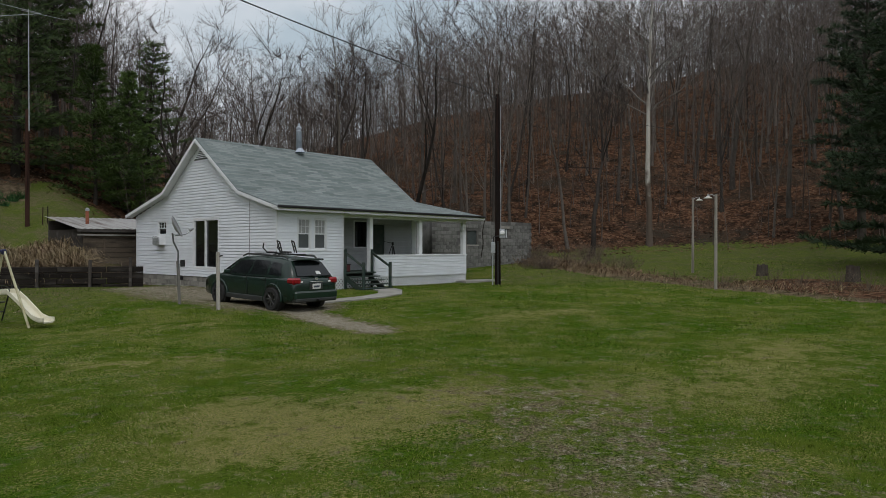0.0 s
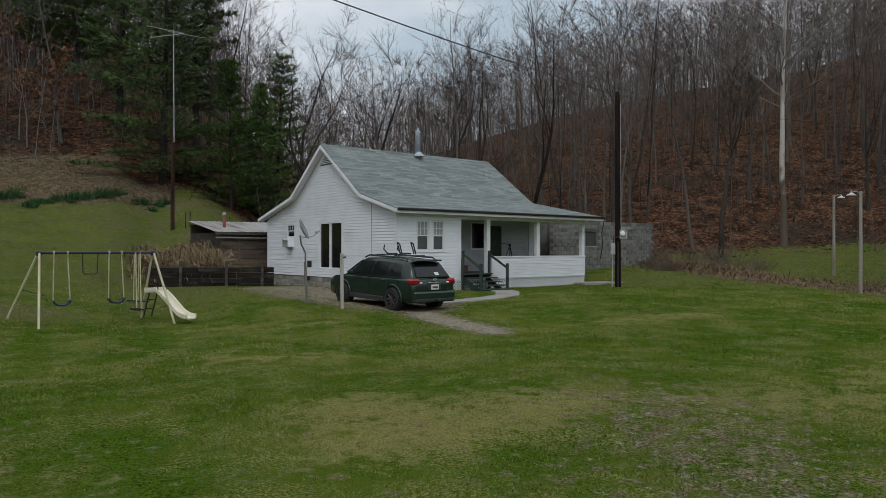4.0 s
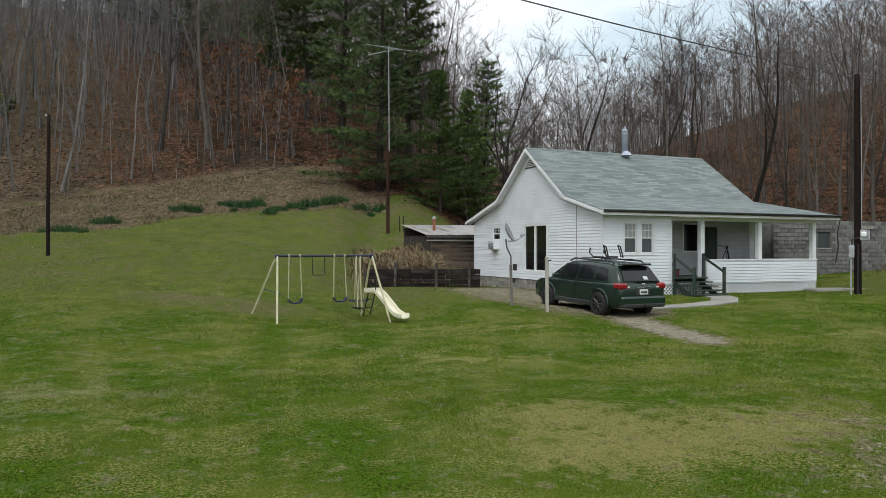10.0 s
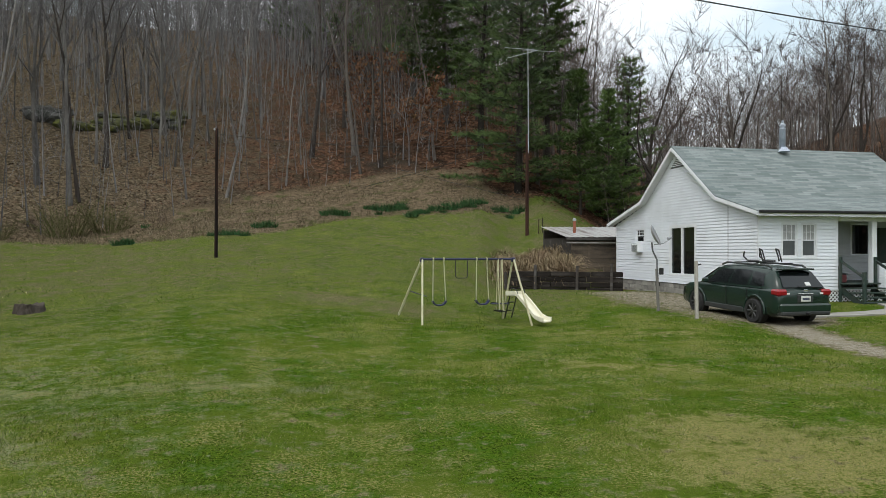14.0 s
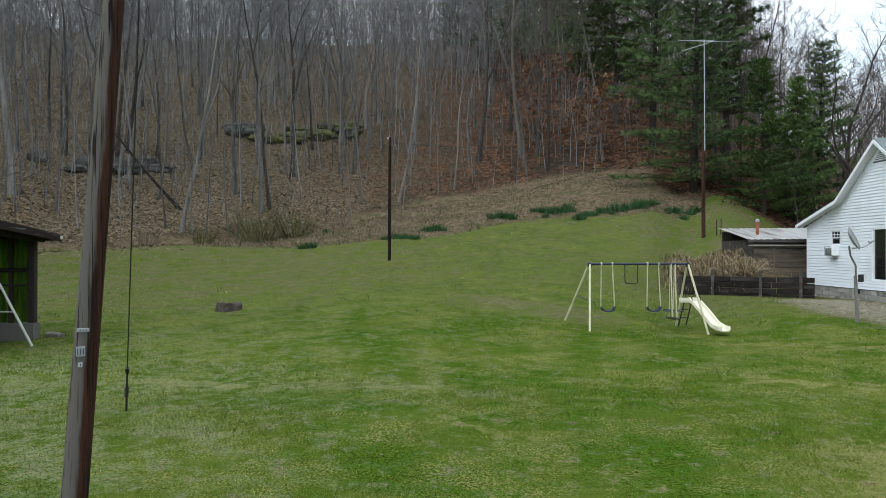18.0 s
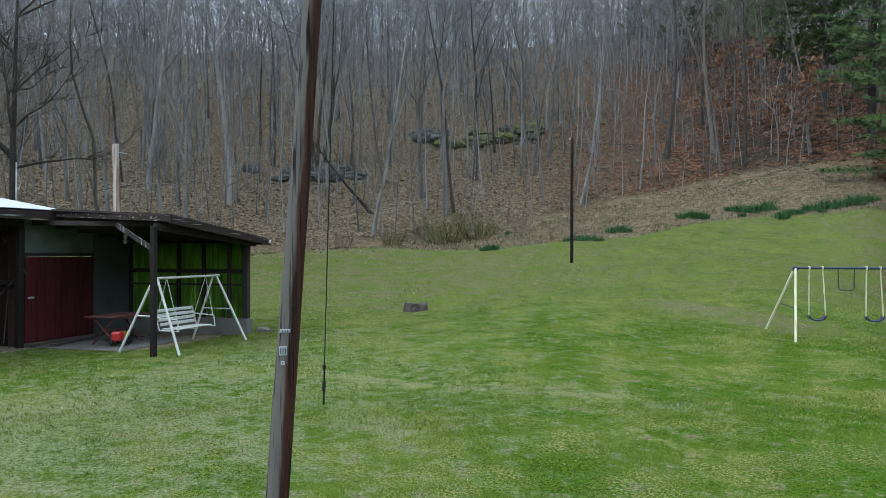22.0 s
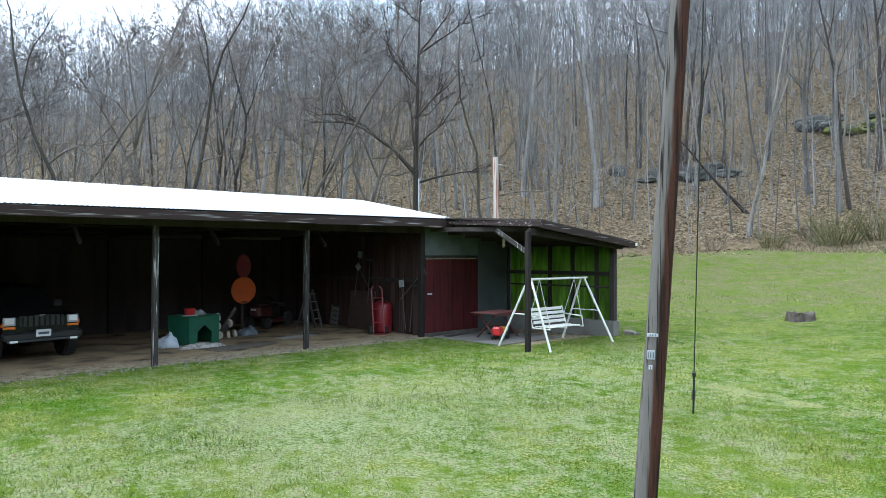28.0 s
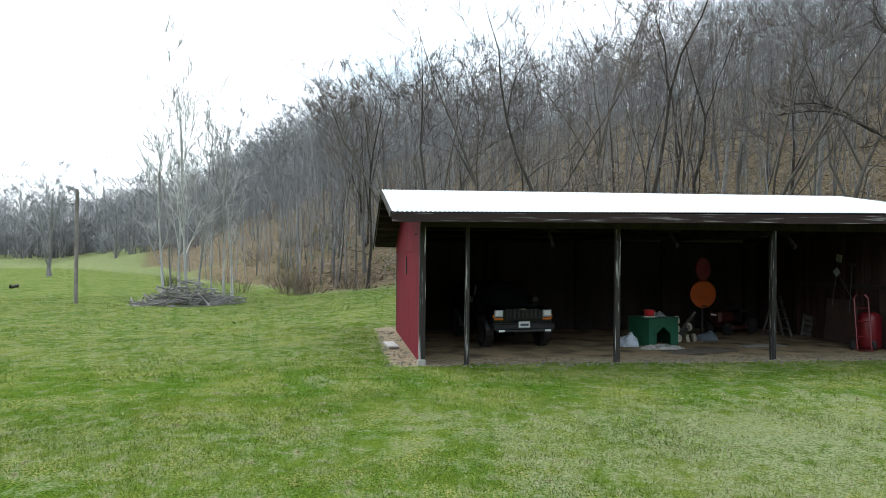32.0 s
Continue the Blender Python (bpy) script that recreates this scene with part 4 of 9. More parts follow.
def shingle_material():
    m = bpy.data.materials.new("grey_green_shingles")
    m.use_nodes = True
    n, l = m.node_tree.nodes, m.node_tree.links
    b = n["Principled BSDF"]
    b.inputs["Roughness"].default_value, b.inputs["Specular IOR Level"].default_value = 0.9, 0.25
    co = n.new("ShaderNodeTexCoord")
    sep, com = n.new("ShaderNodeSeparateXYZ"), n.new("ShaderNodeCombineXYZ")
    l.new(co.outputs["Object"], sep.inputs["Vector"])
    l.new(sep.outputs["X"], com.inputs["X"])
    l.new(sep.outputs["Y"], com.inputs["Y"])
    br = n.new("ShaderNodeTexBrick")
    br.inputs["Scale"].default_value = 1.0
    br.inputs["Brick Width"].default_value, br.inputs["Row Height"].default_value = 0.62, 0.115
    br.inputs["Mortar Size"].default_value, br.inputs["Mortar Smooth"].default_value, br.inputs["Bias"].default_value = 0.006, 0.6, 0.0
    br.inputs["Color1"].default_value, br.inputs["Color2"].default_value = (0.125, 0.155, 0.152, 1), (0.225, 0.255, 0.25, 1)
    br.inputs["Mortar"].default_value = (0.09, 0.105, 0.105, 1)
    l.new(com.outputs["Vector"], br.inputs["Vector"])
    no = n.new("ShaderNodeTexNoise")
    no.inputs["Scale"].default_value, no.inputs["Detail"].default_value = 1.1, 7
    l.new(co.outputs["Object"], no.inputs["Vector"])
    mr = n.new("ShaderNodeMapRange")
    mr.inputs["To Min"].default_value, mr.inputs["To Max"].default_value = 0.72, 1.2
    l.new(no.outputs["Fac"], mr.inputs["Value"])
    hs = n.new("ShaderNodeHueSaturation")
    l.new(mr.outputs["Result"], hs.inputs["Value"])
    l.new(br.outputs["Color"], hs.inputs["Color"])
    l.new(hs.outputs["Color"], b.inputs["Base Color"])
    bp = n.new("ShaderNodeBump")
    bp.inputs["Strength"].default_value, bp.inputs["Distance"].default_value = 0.6, 0.01
    l.new(br.outputs["Color"], bp.inputs["Height"])
    l.new(bp.outputs["Normal"], b.inputs["Normal"])
    return m


ROOF = shingle_material()


def laps(u0, u1, z0, z1, holes=(), clip=None, at=None, pitch=0.122, deep=0.038):
    """Lapped boards: at(u, z, out) places a point; clip(z) narrows the row; holes are (u0, u1, z0, z1)."""
    sh, z = Shape(), z0
    while z < z1 - 0.01:
        zt = min(z + pitch, z1)
        a, b = u0, u1
        if clip:
            a2, b2 = clip((z + zt) / 2)
            a, b = max(a, a2), min(b, b2)
        runs = [(a, b)]
        for h0, h1, hz0, hz1 in holes:
            if zt > hz0 + 0.01 and z < hz1 - 0.01:
                runs = [r for s, e in runs for r in ((s, min(e, h0)), (max(s, h1), e)) if r[1] - r[0] > 0.01]
        for s, e in runs:
            if e - s > 0.02:
                za, zb, m = z + (zt - z) * 0.74, z + (zt - z) * 0.82, deep * 0.72
                sh.add([at(s, z, 0), at(e, z, 0), at(s, z, deep), at(e, z, deep), at(s, za, m), at(e, za, m), at(s, zb, 0.002), at(e, zb, 0.002), at(s, zt, 0.002), at(e, zt, 0.002)],
                       [(k, k + 1, k + 3, k + 2) for k in (0, 2, 4, 6)])
        z = zt
    return sh


def panel(u0, u1, z0, z1, holes, at, thick=0.14):
    """A wall body with rectangular openings through it."""
    sh = Shape()
    us = sorted({u0, u1, *[h[0] for h in holes], *[h[1] for h in holes]})
    for a, b in zip(us[:-1], us[1:]):
        zs = [z0]
        for h in sorted(holes, key=lambda q: q[2]):
            if h[0] <= a + 1e-6 and h[1] >= b - 1e-6:
                zs += [h[2], h[3]]
        zs.append(z1)
        for k in range(0, len(zs), 2):
            if zs[k + 1] - zs[k] > 0.01:
                p = [at(a, zs[k], 0), at(b, zs[k], 0), at(b, zs[k + 1], 0), at(a, zs[k + 1], 0)]
                q = [at(a, zs[k], -thick), at(b, zs[k], -thick), at(b, zs[k + 1], -thick), at(a, zs[k + 1], -thick)]
                sh.add(p + q, [(0, 1, 2, 3), (7, 6, 5, 4), (0, 4, 5, 1), (2, 6, 7, 3), (1, 5, 6, 2), (0, 3, 7, 4)])
    return sh


FRONT = lambda u, z, o: (u, -o, z)
GABLE = lambda u, z, o: (-o, u, z)
BACKP = lambda u, z, o: (u, 2.2 - o, z)


def window(name, parent, at, u0, u1, z0, z1, drawn=True):
    """A double-hung window: frame, two sashes, panes, muntins, in the opening."""
    w = new(name)
    w.parent = parent
    w["label"] = "white double-hung window with curtain behind the upper sash" if drawn else "small white window with dark panes"
    fr = Shape()
    t = 0.055

    def bar(a, b, c, d, o0=0.03, o1=-0.05):
        k = [at(a, c, o0), at(b, c, o0), at(b, d, o0), at(a, d, o0), at(a, c, o1), at(b, c, o1), at(b, d, o1), at(a, d, o1)]
        return k, [(0, 1, 2, 3), (7, 6, 5, 4), (0, 4, 5, 1), (2, 6, 7, 3), (1, 5, 6, 2), (0, 3, 7, 4)]
    for a, b, c, d in ((u0 - t, u0, z0 - t, z1 + t), (u1, u1 + t, z0 - t, z1 + t), (u0, u1, z1, z1 + t), (u0, u1, z0 - t, z0)):
        fr.add(*bar(a, b, c, d))
    part("window_frame", fr, TRIM, w)
    si = Shape()
    si.add(*bar(u0 - t - 0.03, u1 + t + 0.03, z0 - t - 0.03, z0 - t, 0.05, 0.0))
    part("window_sill", si, TRIM, w)
    zm = (z0 + z1) / 2
    sa = Shape()
    for c, d, o in ((zm - 0.02, z1, 0.0), (z0, zm + 0.02, -0.012)):
        for a, b, e, f in ((u0, u0 + 0.035, c, d), (u1 - 0.035, u1, c, d), (u0 + 0.035, u1 - 0.035, c, c + 0.035), (u0 + 0.035, u1 - 0.035, d - 0.035, d)):
            sa.add(*bar(a, b, e, f, o, o - 0.03))
    for k in (1, 2):
        u = u0 + (u1 - u0) * k / 3
        sa.add(*bar(u - 0.008, u + 0.008, zm, z1, -0.006, -0.02))
    sa.add(*bar(u0, u1, (zm + z1) / 2 - 0.008, (zm + z1) / 2 + 0.008, -0.006, -0.02))
    part("sash", sa, TRIM, w)
    for c, d, mt, nm in ((zm, z1, CURTAIN if drawn else GLASS_DARK, "curtain" if drawn else "pane"), (z0, zm, SCREEN if drawn else GLASS_DARK, "insect_screen" if drawn else "pane")):
        p = Shape()
        p.add(*bar(u0, u1, c, d, -0.035, -0.045))
        part(nm, p, mt, w)
    return w


def build_house():
    h = thing("house", HOUSE, "white vinyl-sided cottage with grey shingle roof and recessed porch", "house")
    # gable wall
    prof = [(0, 3.62), (2.2, 4.28), (5.42, 6.62), (8.3, 4.50), (11.45, 3.62)]

    def span_at(z):
        a = b = None
        for (p, zp), (q, zq) in zip(prof[:-1], prof[1:]):
            if zp < zq and zp <= z <= zq:
                a = p + (q - p) * (z - zp) / (zq - zp)
            if zp > zq and zq <= z <= zp:
                b = p + (q - p) * (z - zp) / (zq - zp)
        return (a if a is not None else 0, b if b is not None else 11.45)
    patio = (4.05, 6.02, 1.30, 3.34)
    holes = [patio, (8.48, 9.24, 2.74, 3.32)]
    part("gable_wall", panel(0.15, 11.45, 0.92, 3.62, holes, GABLE), SIDING, h)
    core = Shape()
    core.slab([(0, y, z) for y, z in prof], (0.14, 0, 0))
    part("gable_top", core, SIDING, h)
    part("gable_siding", laps(0, 11.45, 0.92, 6.6, holes, lambda z: span_at(z) if z > 3.62 else (0, 11.45), GABLE), SIDING, h, "white lapped vinyl boards")
    # front room wall, porch walls
    fw = [(0.96, 1.52, 2.12, 3.28), (1.76, 2.30, 2.12, 3.28)]
    part("front_wall", panel(0, 3.2, 0.92, 3.62, fw, FRONT), SIDING, h)
    part("front_siding", laps(0.0, 3.2, 0.92, 3.56, [(a - 0.06, b + 0.06, c - 0.06, d + 0.06) for a, b, c, d in fw], None, FRONT), SIDING, h, "white lapped vinyl boards")
    bw = [(5.72, 6.51, 2.2, 3.35), (6.75, 7.62, 1.16, 3.25)]
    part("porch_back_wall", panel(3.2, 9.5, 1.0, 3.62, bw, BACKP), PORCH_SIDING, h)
    part("porch_back_siding", laps(3.2, 9.5, 1.15, 3.5, bw, None, BACKP), PORCH_SIDING, h, "white lapped boards in the porch, shade in their colour")
    side = Shape()
    side.span((3.06, 0.14, 0.92), (3.2, 2.2, 3.62))
    side.span((9.5, 2.2, 0.4), (9.64, 11.45, 3.62))
    side.span((0, 11.3, 0.4), (9.64, 11.45, 3.62))
    part("side_wall", side, SIDING, h)
    part("room_floor", Shape().span((0.1, 2.3, 0.95), (9.5, 11.3, 1.05)), DARKWOOD, h)
    for i, q in enumerate(fw):
        window("window", h, FRONT, *q)
    window("window", h, GABLE, 8.48, 9.24, 2.74, 3.32, False)
    # dark porch window and door
    f = Shape()
    for a, b, c, d in ((5.66, 5.72, 2.14, 3.41), (6.51, 6.57, 2.14, 3.41), (5.72, 6.51, 3.35, 3.41), (5.72, 6.51, 2.14, 2.2)):
        f.span((a, 2.15, c), (b, 2.25, d))
    part("porch_window_frame", f, TRIM, h)
    part("porch_window_pane", Shape().span((5.72, 2.23, 2.2), (6.51, 2.25, 3.35)), GLASS_DARK, h)
    part("front_door", Shape().span((6.75, 2.22, 1.16), (7.62, 2.27, 3.25), 0.01), GREEN_PAINT, h, "dark front door in the porch")
    part("porch_corner_board", Shape().span((9.4, 2.1, 1.15), (9.66, 2.2, 3.6), 0.01), TRIM, h)
    # patio door
    pd = new("patio_door")
    pd.parent = h
    pd["label"] = "sliding glass patio door with white frame"
    f = Shape()
    for a, b, c, d in ((4.05, 4.10, 1.3, 3.34), (5.97, 6.02, 1.3, 3.34), (4.10, 5.97, 3.29, 3.34), (4.10, 5.97, 1.3, 1.35), (5.02, 5.14, 1.35, 3.29)):
        f.span((-0.03, a, c), (0.10, b, d), 0.005)
    part("door_frame", f, TRIM, pd)
    for a, b in ((4.10, 5.02), (5.14, 5.97)):
        part("pane", Shape().span((0.03, a, 1.35), (0.045, b, 3.29)), GLASS_DARK, pd)
    tr = Shape()
    for a, b, c, d in ((3.97, 4.05, 1.24, 3.42), (6.02, 6.10, 1.24, 3.42), (4.05, 6.02, 3.34, 3.42), (4.05, 6.02, 1.24, 1.30)):
        tr.span((-0.04, a, c), (0.0, b, d), 0.004)
    part("door_trim", tr, TRIM, pd)
    # window air conditioner
    a = new("air_conditioner")
    a.parent = h
    a["label"] = "white window air conditioner with side grille"
    part("cabinet", Shape().span((-0.32, 8.54, 2.26), (0.05, 9.18, 2.64), 0.015), TRIM, a)
    for k in range(7):
        part("grille_slat", Shape().span((-0.335, 8.60, 2.30 + k * 0.045), (-0.32, 9.12, 2.32 + k * 0.045)), SCREEN, a)
    part("dark_window_pane", Shape().span((-0.05, 9.3, 2.30), (0.0, 9.74, 2.66)), GLASS_DARK, h, "small dark pane beside the air conditioner")
    # louvred attic vent
    v = new("attic_vent")
    v.parent = h
    v["label"] = "small triangular louvred attic vent"
    part("vent_back", Shape().slab([(-0.046, 4.86, 5.88), (-0.046, 5.42, 6.40), (-0.046, 5.98, 5.88)], (0.03, 0, 0)), SCREEN, v)
    for k in range(5):
        z = 5.95 + k * 0.075
        w = (6.38 - z) * 1.05
        part("louvre", Shape().span((-0.066, 5.42 - w, z), (-0.046, 5.42 + w, z + 0.032)), TRIM, v)
    # corner boards, downspout, cable
    cb = Shape()
    cb.span((-0.022, -0.022, 0.92), (0.07, 0.0, 3.6))
    cb.span((-0.022, 0.0, 0.92), (0.0, 0.07, 3.6))
    part("corner_board", cb, TRIM, h)
    part("corner_board", Shape().span((-0.022, 11.38, 0.92), (0.0, 11.47, 3.6)), TRIM, h)
    part("corner_board", Shape().span((3.14, -0.022, 0.92), (3.22, 0.0, 3.56)), TRIM, h)
    part("cable", Shape().tube([(-0.03, 1.75, 4.0), (-0.03, 1.75, 0.75)], 0.012, 5), BLACK, h, "thin black cable down the wall")
    # foundation
    part("foundation_core", Shape().span((0.03, 0.03, 0.0), (2.5, 0.22, 0.9)).span((0.03, 0.22, 0.0), (0.25, 11.4, 0.9)), MORTAR, h)
    fv = new("foundation_vent")
    fv.parent = h
    part("vent_plate", Shape().span((-0.01, 7.0, 0.72), (0.02, 7.4, 0.88)), BLACK, fv)
    # roof
    def slope(pts, name, mat=ROOF):
        part(name, Shape().slab(pts, (0, 0, 0.09)), mat, h)
    R = 9.72
    slope([(-0.32, -0.42, 3.64), (-0.32, 2.2, 4.36), (R, 2.2, 4.36), (11.95, -0.42, 3.64)], "porch_roof")
    slope([(-0.32, 2.2, 4.36), (-0.32, 5.42, 6.70), (R, 5.42, 6.70), (R, 2.2, 4.36)], "main_roof")
    slope([(-0.32, 8.3, 4.56), (-0.32, 5.42, 6.70), (R, 5.42, 6.70), (R, 8.3, 4.56)], "rear_roof")
    slope([(-0.32, 11.9, 3.64), (-0.32, 8.3, 4.56), (R, 8.3, 4.56), (11.95, 11.9, 3.64)], "rear_lean_to_roof")
    slope([(R, 2.2, 4.36), (R, 8.3, 4.50), (11.95, 11.9, 3.64), (11.95, -0.42, 3.64)], "side_porch_roof")
    cap = Shape()
    for y, z in ((5.27, 6.685), (5.57, 6.683)):
        cap.slab([(-0.33, y, z), (-0.33, 5.42, 6.794), (R, 5.42, 6.794), (R, y, z)], (0, 0, 0.014))
    part("ridge_cap", cap, ROOF, h)
    # rake boards and soffit
    rk = Shape()
    pr = [(-0.45, 3.60), (2.2, 4.32), (5.42, 6.66), (8.3, 4.52), (11.92, 3.60)]
    for (y0, z0), (y1, z1) in zip(pr[:-1], pr[1:]):
        rk.beam((-0.33, y0, z0 + 0.02), (-0.33, y1, z1 + 0.02), 0.03, 0.125)
    part("rake_board", rk, TRIM, h, "white rake trim along the gable")
    sf = Shape()
    for (y0, z0), (y1, z1) in zip(pr[:-1], pr[1:]):
        sf.slab([(-0.32, y0, z0 - 0.03), (-0.02, y0, z0 - 0.03), (-0.02, y1, z1 - 0.03), (-0.32, y1, z1 - 0.03)], (0, 0, 0.02))
    part("gable_soffit", sf, TRIM, h)
    rr = Shape()
    for (y0, z0), (y1, z1) in zip(pr[1:3], pr[2:4]):
        rr.beam((R + 0.01, y0, z0), (R + 0.01, y1, z1), 0.03, 0.17)
    part("far_rake_board", rr, TRIM, h)
    part("far_gable_top", Shape().slab([(9.5, 2.2, 4.3), (9.5, 5.42, 6.62), (9.5, 8.3, 4.5)], (0.14, 0, 0)), SIDING, h)
    part("fascia", Shape().span((-0.3, -0.46, 3.54), (11.95, -0.43, 3.70)), TRIM, h)
    part("gutter", Shape().span((-0.32, -0.55, 3.64), (11.97, -0.465, 3.74), 0.02), BLACK, h, "dark gutter along the eave")
    part("side_fascia", Shape().span((11.95, -0.43, 3.54), (11.98, 11.9, 3.70)), TRIM, h)
    part("porch_ceiling", Shape().span((3.2, -0.43, 3.52), (11.94, 2.2, 3.55)).span((9.66, 2.2, 3.52), (11.94, 11.5, 3.55)), TRIM, h)
    part("eave_soffit", Shape().span((-0.3, -0.43, 3.56), (3.2, -0.02, 3.58)), TRIM, h)
    # porch
    part("porch_floor", Shape().span((3.22, 0.0, 1.08), (11.05, 2.18, 1.15)).span((9.66, 2.18, 1.08), (11.05, 11.4, 1.15)), GREEN_PAINT, h)
    part("rail_wall", panel(4.95, 11.05, 0.92, 1.80, [], FRONT), SIDING, h)
    part("rail_siding", laps(4.95, 11.05, 0.92, 1.80, [], None, FRONT), SIDING, h, "white lapped vinyl boards")
    part("rail_cap", Shape().span((4.93, -0.05, 1.80), (11.1, 0.18, 1.86), 0.01), TRIM, h)
    part("side_rail_wall", Shape().span((10.91, 0.14, 0.92), (11.05, 11.4, 1.80)), SIDING, h)
    part("side_rail_cap", Shape().span((10.87, 0.18, 1.80), (11.1, 11.4, 1.86)), TRIM, h)
    for x, y, z in ((4.68, 0.0, 1.15), (7.74, 0.0, 1.86), (10.86, 0.0, 1.86), (10.88, 3.4, 1.86), (10.88, 6.8, 1.86)):
        p = Shape().span((x, y + 0.004, z), (x + 0.2, y + 0.2, 3.52), 0.008)
        part("porch_post", p, TRIM, h)
    part("porch_beam", Shape().span((3.2, 0.0, 3.40), (11.08, 0.2, 3.52)), TRIM, h)
    # diagonal lattice under the porch
    la = new("porch_lattice")
    la.parent = h
    la["label"] = "white diagonal lattice skirting"
    x0, x1, z0, z1, g = 2.5, 11.05, 0.36, 0.92, 0.15
    for s in (1, -1):
        sh, k = Shape(), 0
        x = x0 - (z1 - z0)
        while x < x1 + (z1 - z0):
            a, b = (x, z0), (x + (z1 - z0), z1)
            if s < 0:
                a, b = (x, z1), (x + (z1 - z0), z0)
            t0, t1 = max(0, (x0 - a[0]) / (b[0] - a[0])), min(1, (x1 - a[0]) / (b[0] - a[0]))
            if t1 > t0:
                p = [(a[0] + (b[0] - a[0]) * t, 0.015 if s > 0 else 0.024, a[1] + (b[1] - a[1]) * t) for t in (t0, t1)]
                sh.beam(p[0], p[1], 0.008, 0.042, 0, (0, 0, 1))
            x += g
        tagged(part("slats", sh, TRIM, la), kind="stuff")
    part("lattice_frame", Shape().span((2.46, -0.01, 0.87), (11.06, 0.012, 0.93)).span((2.46, -0.01, 0.34), (11.06, 0.012, 0.385)), TRIM, la)
    # added black sheet that stands in for shade behind the lattice
    part("crawl_space", Shape().span((2.6, 0.26, 0.1), (10.8, 0.31, 1.05)), BLACK, h)
    # steps
    st = new("porch_steps")
    st.parent = h
    st["label"] = "dark green open wooden steps with handrails"
    for k in range(5):
        z = 1.15 - 0.15 * k
        y = -0.02 - 0.26 * k
        part("tread", Shape().span((3.22, y - 0.30, z - 0.045), (4.76, y, z), 0.008), GREEN_PAINT, st)
    for x in (3.3, 4.62):
        part("stringer", Shape().beam((x, 0.0, 0.96), (x, -1.28, 0.28), 0.05, 0.2), GREEN_PAINT, st)
    for x in (3.24, 4.70):
        part("tall_post", Shape().span((x - 0.045, -0.16, 0.4), (x + 0.045, -0.07, 2.1), 0.006), GREEN_PAINT, st)
        part("newel_post", Shape().span((x - 0.05, -1.27, 0.3), (x + 0.05, -1.17, 1.58), 0.006), GREEN_PAINT, st)
        part("handrail", Shape().beam((x, -0.12, 1.95), (x, -1.2, 1.40), 0.05, 0.09, 0.006), GREEN_PAINT, st)
    # stove pipe
    FLUE = material("blue_grey_flue_metal", (0.42, 0.47, 0.55), 0.4, 0.15, 3, 40, 0.1, metal=0.2)
    c = new("stove_pipe")
    c.parent = h
    c["label"] = "galvanised metal stove pipe with cap"
    part("pipe", Shape().lathe([(0.13, 6.6), (0.13, 7.65), (0.14, 7.66), (0.14, 7.7)], 16, (4.88, 5.2, 0)), FLUE, c, smooth=True)
    part("cap", Shape().lathe([(0.08, 7.70), (0.08, 7.8), (0.14, 7.8), (0.13, 7.86), (0.05, 7.93), (0.04, 8.05)], 16, (4.88, 5.2, 0)), FLUE, c)
    part("flashing", Shape().lathe([(0.26, 6.66), (0.14, 6.82), (0.12, 6.86)], 16, (4.88, 5.1, 0)), FLUE, c)
    # foundation blocks on the gable side
    me = Shape().box((0, 0, 0), (0.03, 0.39, 0.19), None, 0.008).mesh("foundation_block", BLOCK)
    for r in range(4):
        for k in range(29):
            y = 0.2 + k * 0.4 + (0.2 if r % 2 else 0)
            if y < 11.3:
                o = part("foundation_block", me, None, h)
                o.location = (0.018 + random.uniform(-0.003, 0.003), y, 0.2 + 0.2 * r)
    return h


house = build_house()


def porch_things():
    t = thing("tripod", HOUSE @ pose(7.3, 1.3, 1.15), "dark folding tripod standing on the porch", "tripod")
    for k in range(3):
        a = k * 2.094 + 0.4
        part("leg", Shape().rod((0.04 * math.cos(a), 0.04 * math.sin(a), 1.1), (0.42 * math.cos(a), 0.42 * math.sin(a), 0), 0.018, 0.014, 6), BLACK, t)
    part("head", Shape().box((0, 0, 1.2), (0.09, 0.07, 0.14), None, 0.01), BLACK, t)
    part("pan_handle", Shape().rod((0, 0, 1.22), (-0.5, 0.05, 1.3), 0.014, 0.012, 6), BLACK, t)
    part("centre_column", Shape().rod((0, 0, 0.7), (0, 0, 1.2), 0.02, 0.02, 6), BLACK, t)
    b = thing("storage_tote", HOUSE @ pose(3.65, 0.5, 1.15), "dark red plastic tote on the porch", "tote")
    RED = material("dark_red_plastic", (0.10, 0.02, 0.022), 0.5, 0.1, 3, 30, 0.05)
    part("tub", Shape().box((0, 0, 0.15), (0.5, 0.36, 0.3), None, 0.03), RED, b)
    part("lid", Shape().box((0, 0, 0.315), (0.54, 0.4, 0.03), None, 0.01), BLACK, b)
    g = thing("golf_bag", HOUSE @ pose(3.42, 0.35, 1.15, -8, 0, 0), "dark upright bag leaning on the porch post", "bag")
    part("bag_body", Shape().lathe([(0.11, 0), (0.13, 0.3), (0.12, 0.85), (0.14, 0.9)], 12), BLACK, g)
    part("bag_strap", Shape().tube([(0.13, 0, 0.3), (0.2, 0, 0.55), (0.13, 0, 0.8)], 0.015, 6), BLACK, g)


porch_things()


